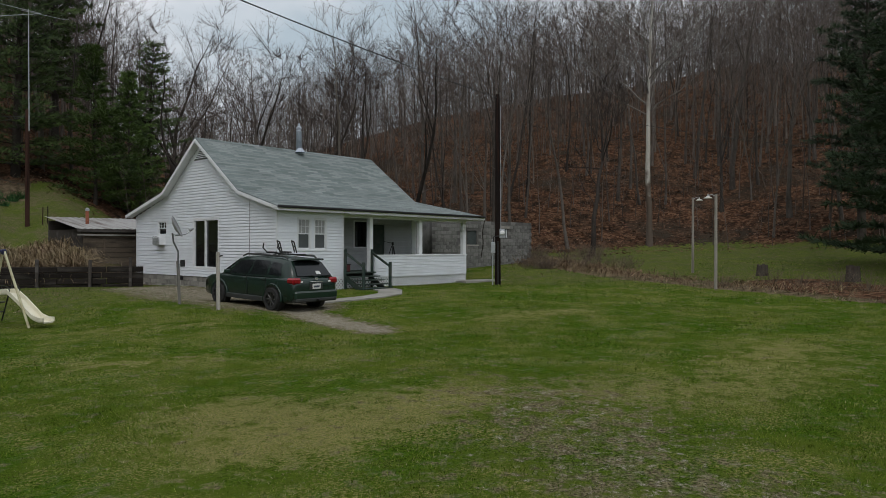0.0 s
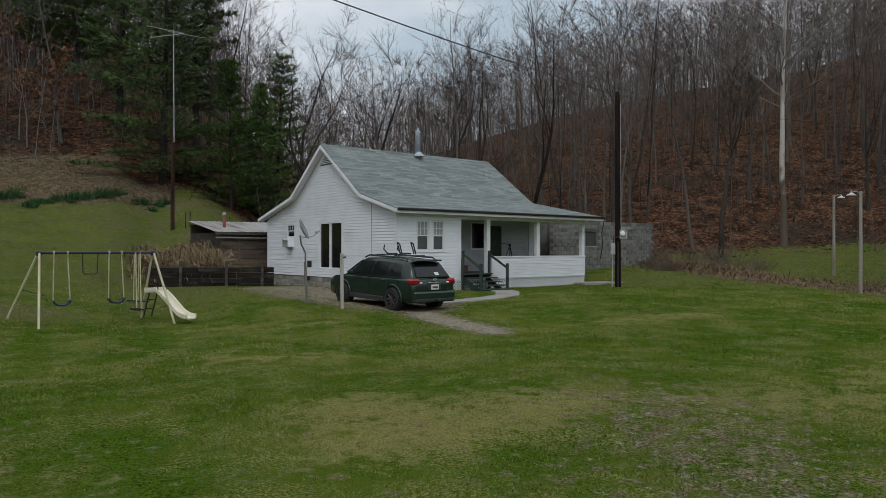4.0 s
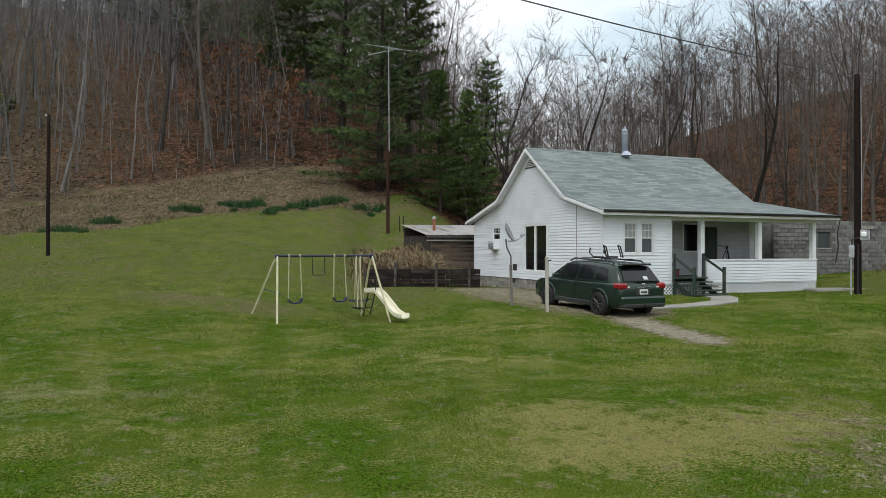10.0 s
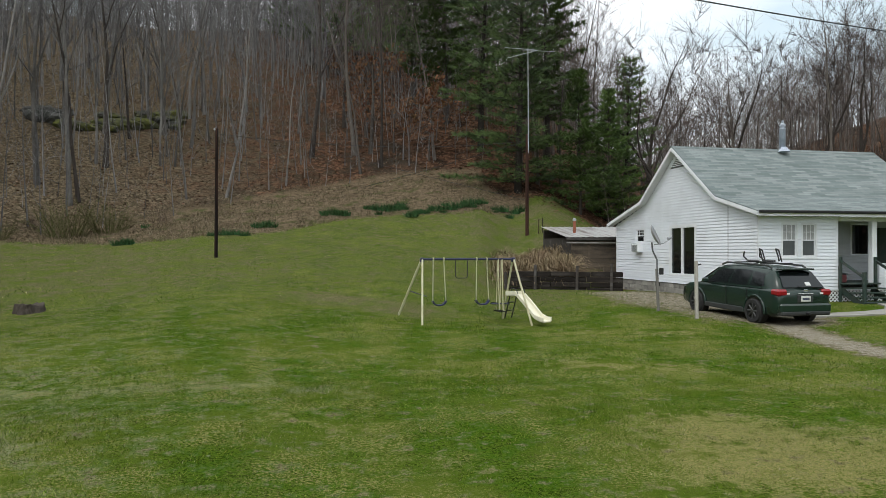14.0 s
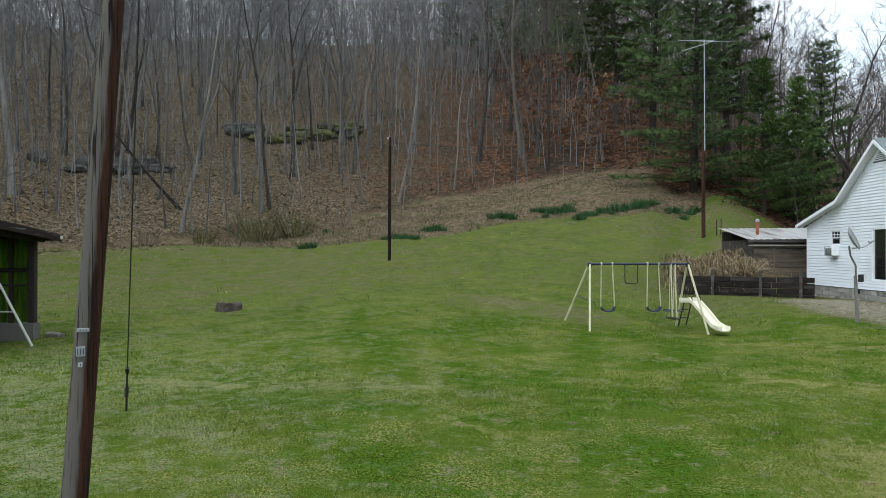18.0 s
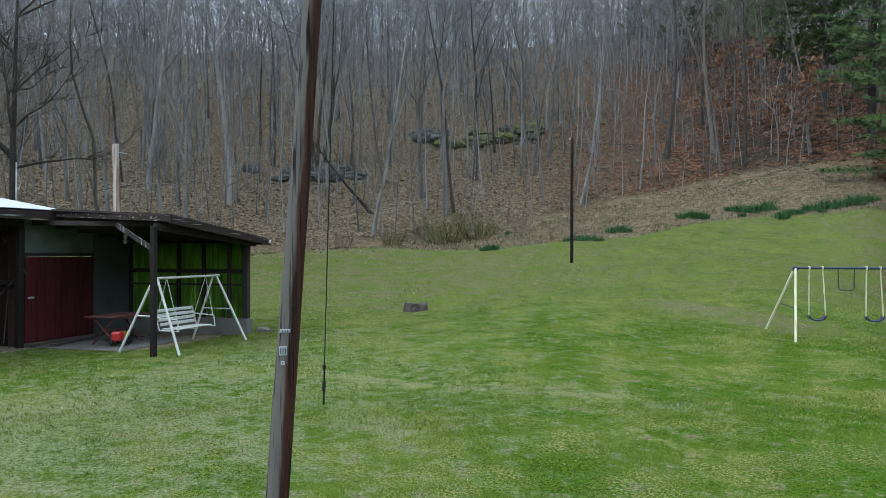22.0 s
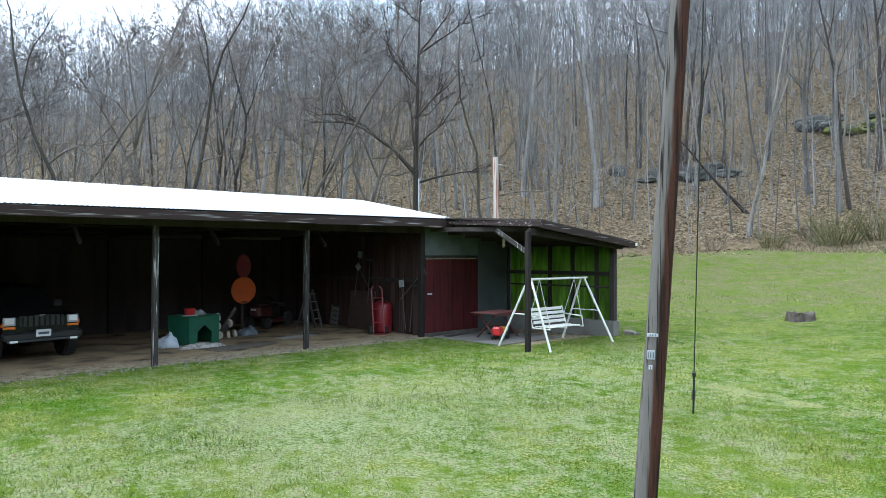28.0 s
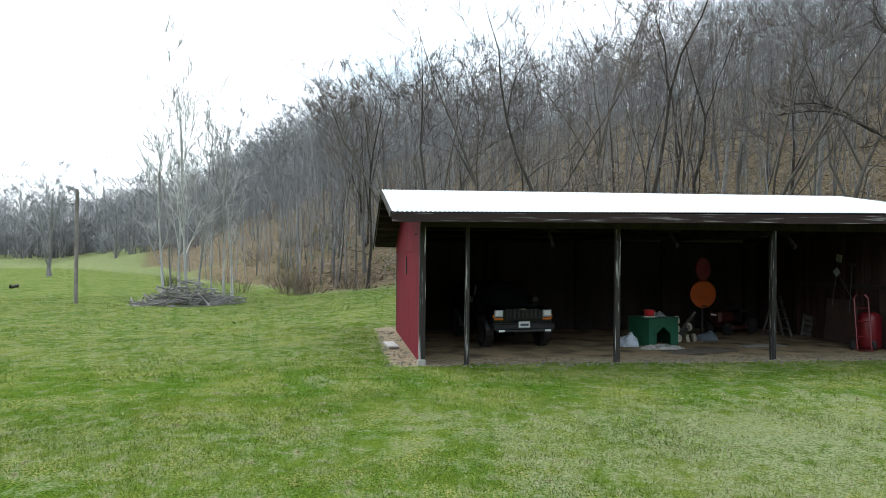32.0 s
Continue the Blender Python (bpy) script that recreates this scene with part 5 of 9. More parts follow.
# ---- the barn ----
RED_BOARD = material("barn_red_boards", (0.118, 0.009, 0.017), 0.75, 0.18, 1.5, 40, 0.3, tint=(0.082, 0.007, 0.013), stretch=(1, 1, 0.15), rand=0.05, spec=0.06)
RED_DOOR = material("faded_red_door", (0.062, 0.013, 0.014), 0.8, 0.34, 2.5, 40, 0.3, tint=(0.022, 0.008, 0.008), stretch=(7, 7, 0.35), rand=0.15, spec=0.12)
BARNWOOD = material("dark_old_boards", (0.034, 0.028, 0.026), 0.9, 0.3, 2, 40, 0.5, tint=(0.018, 0.015, 0.014), stretch=(1, 1, 0.15), rand=0.35, spec=0.12)
INNER_BOARD = material("red_brown_inner_boards", (0.050, 0.030, 0.027), 0.9, 0.35, 2, 40, 0.5, tint=(0.018, 0.014, 0.013), stretch=(4, 4, 0.2), rand=0.4, spec=0.1)
POSTWOOD = material("weathered_post", (0.03, 0.027, 0.025), 0.9, 0.35, 6, 40, 0.5, tint=(0.50, 0.50, 0.48), stretch=(4, 4, 0.22), rand=0.2, blotch=0.16, spec=0.12)
FASCIA_WOOD = material("weathered_fascia", (0.030, 0.021, 0.019), 0.9, 0.4, 2.2, 40, 0.5, tint=(0.30, 0.29, 0.28), stretch=(0.5, 4, 11), blotch=0.16, spec=0.12)
TIN = material("bright_corrugated_tin", (0.41, 0.42, 0.432), 0.38, 0.06, 0.8, 18, 0.05, metal=0.25, tint=(0.33, 0.34, 0.352), stretch=(1, 0.3, 1), blotch=0.3)
DIRT = material("dusty_dirt_floor", (0.23, 0.172, 0.105), 0.95, 0.3, 1.2, 30, 0.6, tint=(0.055, 0.045, 0.034), spec=0.05)
GRAVEL = material("pale_gravel", (0.15, 0.135, 0.11), 0.95, 0.35, 9, 60, 0.8, tint=(0.07, 0.06, 0.048))
SLAB = material("grey_stained_slab", (0.125, 0.118, 0.105), 0.9, 0.25, 1.5, 50, 0.4, tint=(0.08, 0.076, 0.066))
GREYWALL = material("grey_green_painted_wall", (0.046, 0.058, 0.057), 0.85, 0.2, 1.5, 30, 0.2, tint=(0.03, 0.038, 0.038))
WHITE_METAL = material("chipped_white_paint_metal", (0.50, 0.50, 0.46), 0.5, 0.12, 8, 60, 0.1, tint=(0.38, 0.34, 0.29), blotch=0.2)
GREEN_PLASTIC = bpy.data.materials.new("green_translucent_fibreglass")


def fibreglass(m):
    m.use_nodes = True
    n, l = m.node_tree.nodes, m.node_tree.links
    b = n["Principled BSDF"]
    b.inputs["Roughness"].default_value = 0.5
    co = n.new("ShaderNodeTexCoord")
    mp = n.new("ShaderNodeMapping")
    mp.inputs["Scale"].default_value = (3, 3, 0.5)
    no = n.new("ShaderNodeTexNoise")
    no.inputs["Scale"].default_value, no.inputs["Detail"].default_value = 2.5, 6
    l.new(co.outputs["Object"], mp.inputs["Vector"])
    l.new(mp.outputs["Vector"], no.inputs["Vector"])
    rp = n.new("ShaderNodeValToRGB")
    rp.color_ramp.elements[0].position, rp.color_ramp.elements[1].position = 0.3, 0.7
    rp.color_ramp.elements[0].color, rp.color_ramp.elements[1].color = (0.055, 0.10, 0.012, 1), (0.20, 0.33, 0.04, 1)
    l.new(no.outputs["Fac"], rp.inputs["Fac"])
    l.new(rp.outputs["Color"], b.inputs["Base Color"])
    tr = n.new("ShaderNodeBsdfTranslucent")
    l.new(rp.outputs["Color"], tr.inputs["Color"])
    mx = n.new("ShaderNodeMixShader")
    mx.inputs["Fac"].default_value = 0.75
    l.new(b.outputs["BSDF"], mx.inputs[1])
    l.new(tr.outputs["BSDF"], mx.inputs[2])
    l.new(mx.outputs["Shader"], n["Material Output"].inputs["Surface"])


fibreglass(GREEN_PLASTIC)


def corrugated(p00, p10, p01, p11, pitch, deep, thick=0.006, nrm=(0, 0, 1)):
    """A ribbed sheet between four corners: ribs run from the 0 edge to the 1 edge."""
    sh = Shape()
    p00, p10, p01, p11, nv = Vector(p00), Vector(p10), Vector(p01), Vector(p11), Vector(nrm)
    n = max(4, int((p10 - p00).length / pitch * 4))
    vs, fs = [], []
    for o in (0.0, -thick):
        for i in range(n + 1):
            t = i / n
            w = nv * (deep * math.sin(2 * math.pi * i / 4 + 0.785) + o)
            vs += [p00.lerp(p10, t) + w, p01.lerp(p11, t) + w]
    k = 2 * (n + 1)
    for i in range(n):
        a = 2 * i
        fs += [(a, a + 2, a + 3, a + 1), (k + a, k + a + 1, k + a + 3, k + a + 2), (a, k + a, k + a + 2, a + 2), (a + 1, a + 3, k + a + 3, k + a + 1)]
    return sh.add(vs, fs)


def build_barn():
    b = thing("barn", BARN, "open-fronted dark barn with red end wall and white tin roof", "barn")
    rl, rr = -0.72, 13.1
    part("front_roof", corrugated((rl, -0.68, 3.37), (rr, -0.62, 3.55), (rl, 3.45, 4.22), (12.75, 3.45, 4.30), 0.10, 0.009), TIN, b, "bright white corrugated tin roof")
    part("rear_roof", corrugated((rl, 7.9, 2.80), (rr, 7.9, 2.95), (rl, 3.45, 4.22), (12.75, 3.45, 4.30), 0.10, 0.009), TIN, b)
    part("roof_deck", Shape().slab([(rl + 0.03, -0.62, 3.32), (rr - 0.05, -0.58, 3.48), (12.7, 3.45, 4.24), (rl + 0.03, 3.45, 4.17)], (0, 0, 0.025)), BARNWOOD, b)
    part("rear_deck", Shape().slab([(rl + 0.03, 7.85, 2.76), (rr - 0.05, 7.85, 2.9), (12.7, 3.45, 4.24), (rl + 0.03, 3.45, 4.17)], (0, 0, 0.025)), BARNWOOD, b)
    part("front_fascia", Shape().beam((rl, -0.66, 3.25), (8.2, -0.64, 3.34), 0.035, 0.2), FASCIA_WOOD, b, "long weathered fascia board")
    part("front_fascia", Shape().beam((8.2, -0.645, 3.335), (rr, -0.62, 3.40), 0.035, 0.22), FASCIA_WOOD, b)
    part("front_beam", Shape().beam((-0.05, 0.0, 3.16), (12.4, 0.0, 3.19), 0.14, 0.17), BARNWOOD, b)
    for k in range(8):
        y = -0.5 + k * 0.52
        z = 3.33 + (y + 0.68) * 0.206
        part("purlin", Shape().beam((rl + 0.02, y, z - 0.05), (12.7, y, z - 0.03), 0.09, 0.05), BARNWOOD, b)
    for k in range(8):
        y = 3.9 + k * 0.52
        z = 4.12 - (y - 3.45) * 0.32
        part("purlin", Shape().beam((rl + 0.02, y, z - 0.05), (12.7, y, z - 0.03), 0.09, 0.05), BARNWOOD, b)
    part("verge_board", Shape().beam((rl - 0.02, -0.66, 3.30), (rl - 0.02, 3.45, 4.15), 0.03, 0.12), BARNWOOD, b)
    part("verge_board", Shape().beam((rl - 0.02, 7.88, 2.72), (rl - 0.02, 3.45, 4.15), 0.03, 0.12), BARNWOOD, b)
    for i, x in enumerate((0.0, 1.0, 4.48, 8.34, 12.34)):
        w = (0.07, 0.05, 0.06, 0.06, 0.08)[i]
        part("post", Shape().beam((x, 0, -0.1), (x + 0.01, 0, 3.1), w * 2, w * 2, 0.012, (1, 0, 0)), POSTWOOD if i < 4 else BARNWOOD, b, "weathered post with peeling white paint" if i < 4 else "")
    part("post_foot", Shape().box((0, -0.02, 0.06), (0.17, 0.17, 0.24), None, 0.02), BLOCK, b)
    part("back_wall", Shape().span((-0.02, 7.2, -0.1), (12.6, 7.28, 3.0)), BARNWOOD, b)
    for x in (3.0, 6.0, 9.0, 12.0):
        part("back_post", Shape().span((x - 0.07, 7.04, 0), (x + 0.07, 7.19, 3.0)), BARNWOOD, b)
        part("rafter_tie", Shape().beam((x, 0, 3.12), (x, 7.2, 3.05), 0.06, 0.14), BARNWOOD, b)
        part("knee_brace", Shape().beam((x, 0.1, 2.7), (x, 0.55, 3.1), 0.05, 0.09), BARNWOOD, b)
    # red end wall of upright boards
    ew = new("end_wall")
    ew.parent = b
    ew["label"] = "red painted upright boards, split at eave height"
    bd = Shape().box((0, 0, 1.25), (0.03, 0.195, 2.7), None, 0.0015).mesh("board", RED_BOARD)
    for k in range(36):
        o = part("board", bd, None, ew)
        o.location = (random.uniform(-0.0015, 0.0015), 0.17 + 0.196 * k, 0)
    for k in range(36):
        y = 0.17 + 0.196 * k
        zt = 3.30 + (y + 0.68) * 0.206 if y < 3.45 else 4.12 - (y - 3.45) * 0.32
        part("upper_board", Shape().span((-0.035, y - 0.097, 2.56), (-0.008, y + 0.097, zt - 0.02)), RED_BOARD, ew)
    part("slit_window", Shape().span((-0.045, 3.5, 1.95), (-0.014, 3.62, 2.42)), BLACK, ew)
    for y in (0.9, 1.1):
        part("vent_hole", Shape().rod((-0.05, y, 2.95), (-0.03, y, 2.95), 0.03, 0.03, 8), BLACK, ew)
    part("base_rail", Shape().span((0.016, 0.08, 0.5), (0.07, 7.15, 0.62)), BARNWOOD, ew)
    # inner right wall
    rw = new("inner_wall")
    rw.parent = b
    rw["label"] = "old dark upright boards with tools hung on them"
    bd = Shape().box((0, 0, 1.5), (0.03, 0.212, 3.1), None, 0.004).mesh("board", INNER_BOARD)
    for k in range(33):
        o = part("board", bd, None, rw)
        o.location = (12.5 + random.uniform(-0.012, 0.012), 0.2 + 0.216 * k, 0)
    for k in range(33):
        y = 0.2 + 0.216 * k
        zt = 3.40 + (y + 0.68) * 0.19 if y < 3.45 else 4.16 - (y - 3.45) * 0.30
        part("upper_board", Shape().span((12.488, y - 0.107, 2.78), (12.512, y + 0.107, zt - 0.015)), INNER_BOARD, rw)
    part("wall_rail", Shape().span((12.40, 0.1, 1.62), (12.48, 7.1, 1.74)), BARNWOOD, rw)
    # floor
    part("dirt_floor", Shape().span((0.05, 0.9, -0.2), (12.5, 7.2, 0.056)), DIRT, b, "dusty tan dirt floor")
    # lean-to shed
    s = new("lean_to")
    s.parent = b
    s["label"] = "lean-to porch with green fibreglass side and low sloping roof"
    roof = [(12.15, -4.6, 3.30), (16.65, -4.5, 2.83), (16.65, 1.2, 2.95), (13.0, 1.2, 3.62)]
    part("roof", Shape().slab(roof, (0, 0, 0.05)), BARNWOOD, s, "dark felted sloping roof")
    part("front_fascia", Shape().beam((12.12, -4.62, 3.22), (16.7, -4.52, 2.76), 0.035, 0.17), FASCIA_WOOD, s)
    part("side_fascia", Shape().beam((12.12, -4.6, 3.24), (12.85, -0.64, 3.44), 0.035, 0.14), FASCIA_WOOD, s, "weathered grey edge board")
    part("gutter_end", Shape().box((16.72, -4.5, 2.78), (0.12, 0.1, 0.08), None, 0.01), WHITE_METAL, s)
    for k in range(6):
        x = 12.7 + k * 0.75
        part("rafter", Shape().beam((x, -4.5, 3.2 - (x - 12.15) * 0.105), (x, 0, 3.28 - (x - 12.15) * 0.11), 0.05, 0.12), BARNWOOD, s)
    part("front_beam", Shape().beam((11.95, -4.36, 3.05), (16.3, -4.3, 2.72), 0.1, 0.16), BARNWOOD, s)
    part("post", Shape().span((11.85, -4.42, -0.1), (11.97, -4.30, 3.05), 0.01), BARNWOOD, s)
    part("post", Shape().span((16.2, -4.12, -0.1), (16.36, -3.96, 2.75), 0.01), BARNWOOD, s)
    part("knee_brace", Shape().beam((11.91, -4.3, 2.55), (11.95, -3.3, 3.1), 0.06, 0.1), POSTWOOD, s, "pale diagonal brace")
    part("back_wall", Shape().span((14.75, -0.04, 0.0), (16.4, 0.04, 3.0)), GREYWALL, s, "grey-green painted wall")
    part("door_lintel", Shape().span((12.45, -0.06, 2.35), (14.75, 0.0, 2.45), 0.006), BARNWOOD, s)
    part("over_door_panel", Shape().span((12.45, -0.03, 2.45), (14.75, 0.03, 3.3)), material("pale_green_panel", (0.085, 0.105, 0.095), 0.85, 0.2, 1.5, 30, 0.2), s, "faded green-grey panel over the door")
    d = [part("door_leaf", Shape().span((12.46 + k * 1.15, -0.05, 0.14), (13.6 + k * 1.15, -0.01, 2.34), 0.006), RED_DOOR, s, "faded dark red door leaf") for k in range(2)]
    part("door_latch", Shape().box((12.62, -0.07, 1.3), (0.18, 0.03, 0.05), None, 0.005), GALV, s)
    part("door_sill", Shape().span((12.4, -0.35, 0.06), (14.8, -0.06, 0.14)), DARKWOOD, s)
    for k in range(7):
        y0 = -3.95 + k * 0.55
        part("green_panel", corrugated((16.3, y0, 0.55), (16.3, y0 + 0.545, 0.55), (16.3, y0, 2.74), (16.3, y0 + 0.545, 2.74), 0.068, 0.008, 0.003, (1, 0, 0)), GREEN_PLASTIC, s)
    for k in range(5):
        y = -3.5 + k * 0.86
        part("stud", Shape().span((16.18, y - 0.045, 0.5), (16.27, y + 0.045, 2.75)), BARNWOOD, s)
    for z in (1.5, 1.86):
        part("wall_rail", Shape().span((16.14, -3.95, z), (16.2, -0.05, z + (0.05 if z < 1.6 else 0.12))), BARNWOOD, s)
    part("low_block_wall", Shape().span((16.12, -4.15, 0.0), (16.42, 0.0, 0.55), 0.01), SLAB, s, "low pale block wall")
    part("slab", Shape().span((12.5, -3.0, -0.1), (15.1, -0.06, 0.075), 0.01), SLAB, s, "pale concrete slab")
    return b


barn = build_barn()


def lamp_under_roof():
    t = thing("bulb_holder", BARN @ pose(14.2, -1.6, 2.72), "white bare bulb holder hanging under the roof", "lamp")
    part("holder", Shape().lathe([(0.05, 0.12), (0.05, 0.2), (0.03, 0.24), (0.02, 0.3)], 10), WHITE_METAL, t)
    part("bulb", Shape().lathe([(0.01, -0.03), (0.045, 0.0), (0.05, 0.05), (0.03, 0.12)], 10), WHITE_METAL, t, smooth=True)


lamp_under_roof()


# ---- things in and by the barn ----
TYRE = material("black_rubber", (0.018, 0.018, 0.018), 0.85, 0.15, 6, 60, 0.3)
RIM_DARK = material("dark_alloy", (0.11, 0.11, 0.112), 0.4, 0.1, 4, 30, 0.05, metal=0.8)
CHROME = material("bright_metal", (0.6, 0.6, 0.6), 0.25, 0.05, 4, 30, 0.02, metal=0.9)
LENS = material("clear_lamp_lens", (0.75, 0.76, 0.76), 0.15, 0.05, 4, 30, 0.0)
LENS_RED = material("red_lamp_lens", (0.24, 0.008, 0.014), 0.15, 0.05, 4, 30, 0.0)
LENS_AMBER = material("amber_lamp_lens", (0.55, 0.14, 0.02), 0.2, 0.05, 4, 30, 0.0)
PLATE = material("pale_number_plate", (0.62, 0.63, 0.62), 0.5, 0.08, 8, 40, 0.0)
PLATE_INK = material("dark_plate_ink", (0.05, 0.06, 0.09), 0.6, 0.1, 8, 40, 0.0)
CAR_GREEN = material("dark_green_car_paint", (0.013, 0.028, 0.021), 0.2, 0.06, 2, 20, 0.0, spec=0.5)
CLADDING = material("dark_grey_cladding", (0.03, 0.033, 0.033), 0.6, 0.1, 4, 40, 0.05)
CAR_BLACK = material("black_car_paint", (0.006, 0.007, 0.009), 0.25, 0.06, 2, 20, 0.0, spec=0.35)


def lower_body(st):
    sh, rings = Shape(), []
    for s, zb, zt, w in st:
        half = [(0, zb), (w - 0.07, zb), (w - 0.015, zb + 0.09), (w, zb + 0.5 * (zt - zb)), (w - 0.015, zt - 0.10), (w - 0.06, zt - 0.012), (w * 0.55, zt + 0.018), (0, zt + 0.028)]
        rings.append([(s, y, z) for y, z in half] + [(s, -y, z) for y, z in half[-2:0:-1]])
    k = len(rings[0])
    vs = [p for r in rings for p in r]
    fs = [(i * k + j, (i + 1) * k + j, (i + 1) * k + (j + 1) % k, i * k + (j + 1) % k) for i in range(len(rings) - 1) for j in range(k)]
    fs += [tuple(range(k)), tuple(range((len(rings) - 1) * k, len(rings) * k))[::-1]]
    return sh.add(vs, fs)


class Cabin:
    def __init__(self, st):
        self.st = st

    def at(self, s, f, side=1, out=0.0):
        """A point of the cabin's flank: f 0 at the belt, 1 at the roof's edge."""
        for a, b in zip(self.st[:-1], self.st[1:]):
            if a[0] <= s <= b[0]:
                t = (s - a[0]) / (b[0] - a[0])
                z0, z1, w0, w1 = [a[i] + (b[i] - a[i]) * t for i in range(1, 5)]
                y = w0 + (w1 - w0) * f ** 1.25
                return (s, side * (y + out), z0 + (z1 - 0.05 - z0) * f)

    def shell(self):
        sh, rings = Shape(), []
        for s, z0, z1, w0, w1 in self.st:
            half = [self.at(s, f) for f in (0, 0.35, 0.7, 1)]
            half = [(y, z) for _, y, z in half] + [(w1 - 0.07, z1 - 0.008), (w1 * 0.5, z1 + 0.012), (0, z1 + 0.018)]
            rings.append([(s, y, z) for y, z in half] + [(s, -y, z) for y, z in half[-2::-1]])
        k = len(rings[0])
        vs = [p for r in rings for p in r]
        fs = [(i * k + j, (i + 1) * k + j, (i + 1) * k + j + 1, i * k + j + 1) for i in range(len(rings) - 1) for j in range(k - 1)]
        fs += [tuple(range(k)), tuple(range((len(rings) - 1) * k, len(rings) * k))[::-1]]
        return sh.add(vs, fs)

    def glass(self, corners, side, out=0.006, n=6):
        """A pane on the flank: corners are (s, f) at lower rear, lower front, upper front, upper rear."""
        (a, b, c, d), vs, fs = corners, [], []
        for j in range(n + 1):
            v = j / n
            for i in range(n + 1):
                u = i / n
                s = (a[0] * (1 - u) + b[0] * u) * (1 - v) + (d[0] * (1 - u) + c[0] * u) * v
                f = (a[1] * (1 - u) + b[1] * u) * (1 - v) + (d[1] * (1 - u) + c[1] * u) * v
                vs.append(self.at(s, f, side, out))
        fs = [(j * (n + 1) + i, j * (n + 1) + i + 1, (j + 1) * (n + 1) + i + 1, (j + 1) * (n + 1) + i) for j in range(n) for i in range(n)]
        return Shape().add(vs, fs)


def wheel(parent, x, y, r, w, side, rim_mat, spokes=8):
    wh = new("wheel")
    wh.parent = parent
    m = pose(0, 0, 0, -90 * side, 0, 0).to_3x3()
    prof = [(r * 0.66, -w / 2), (r * 0.93, -w / 2), (r, -w * 0.3), (r, w * 0.3), (r * 0.93, w / 2), (r * 0.66, w / 2)]
    part("tyre", Shape().lathe(prof + prof[:1], 28, (x, y, r), m, False), TYRE, wh, smooth=False)
    part("rim", Shape().lathe([(r * 0.67, -w * 0.3), (r * 0.67, w * 0.44), (r * 0.62, w * 0.44), (r * 0.6, w * 0.3), (r * 0.12, w * 0.26)], 28, (x, y, r), m), BLACK, wh)
    for k in range(spokes):
        t = 2 * math.pi * k / spokes
        p = Vector((x + math.cos(t) * r * 0.63, y + side * w * 0.40, r + math.sin(t) * r * 0.63))
        part("spoke", Shape().beam((x, y + side * w * 0.36, r), p, 0.045, 0.04, 0.008), rim_mat, wh)
    part("hub", Shape().lathe([(0.06, 0), (0.06, w * 0.45), (0.04, w * 0.48)], 12, (x, y, r), m), rim_mat, wh)
    return wh


def number_plate(parent, x, y, z, facing):
    p = new("number_plate")
    p.parent = parent
    part("plate", Shape().box((x, y, z), (0.012, 0.31, 0.155), None, 0.004), PLATE, p)
    part("plate_bar", Shape().box((x + facing * 0.008, y, z - 0.005), (0.004, 0.22, 0.055)), PLATE_INK, p)


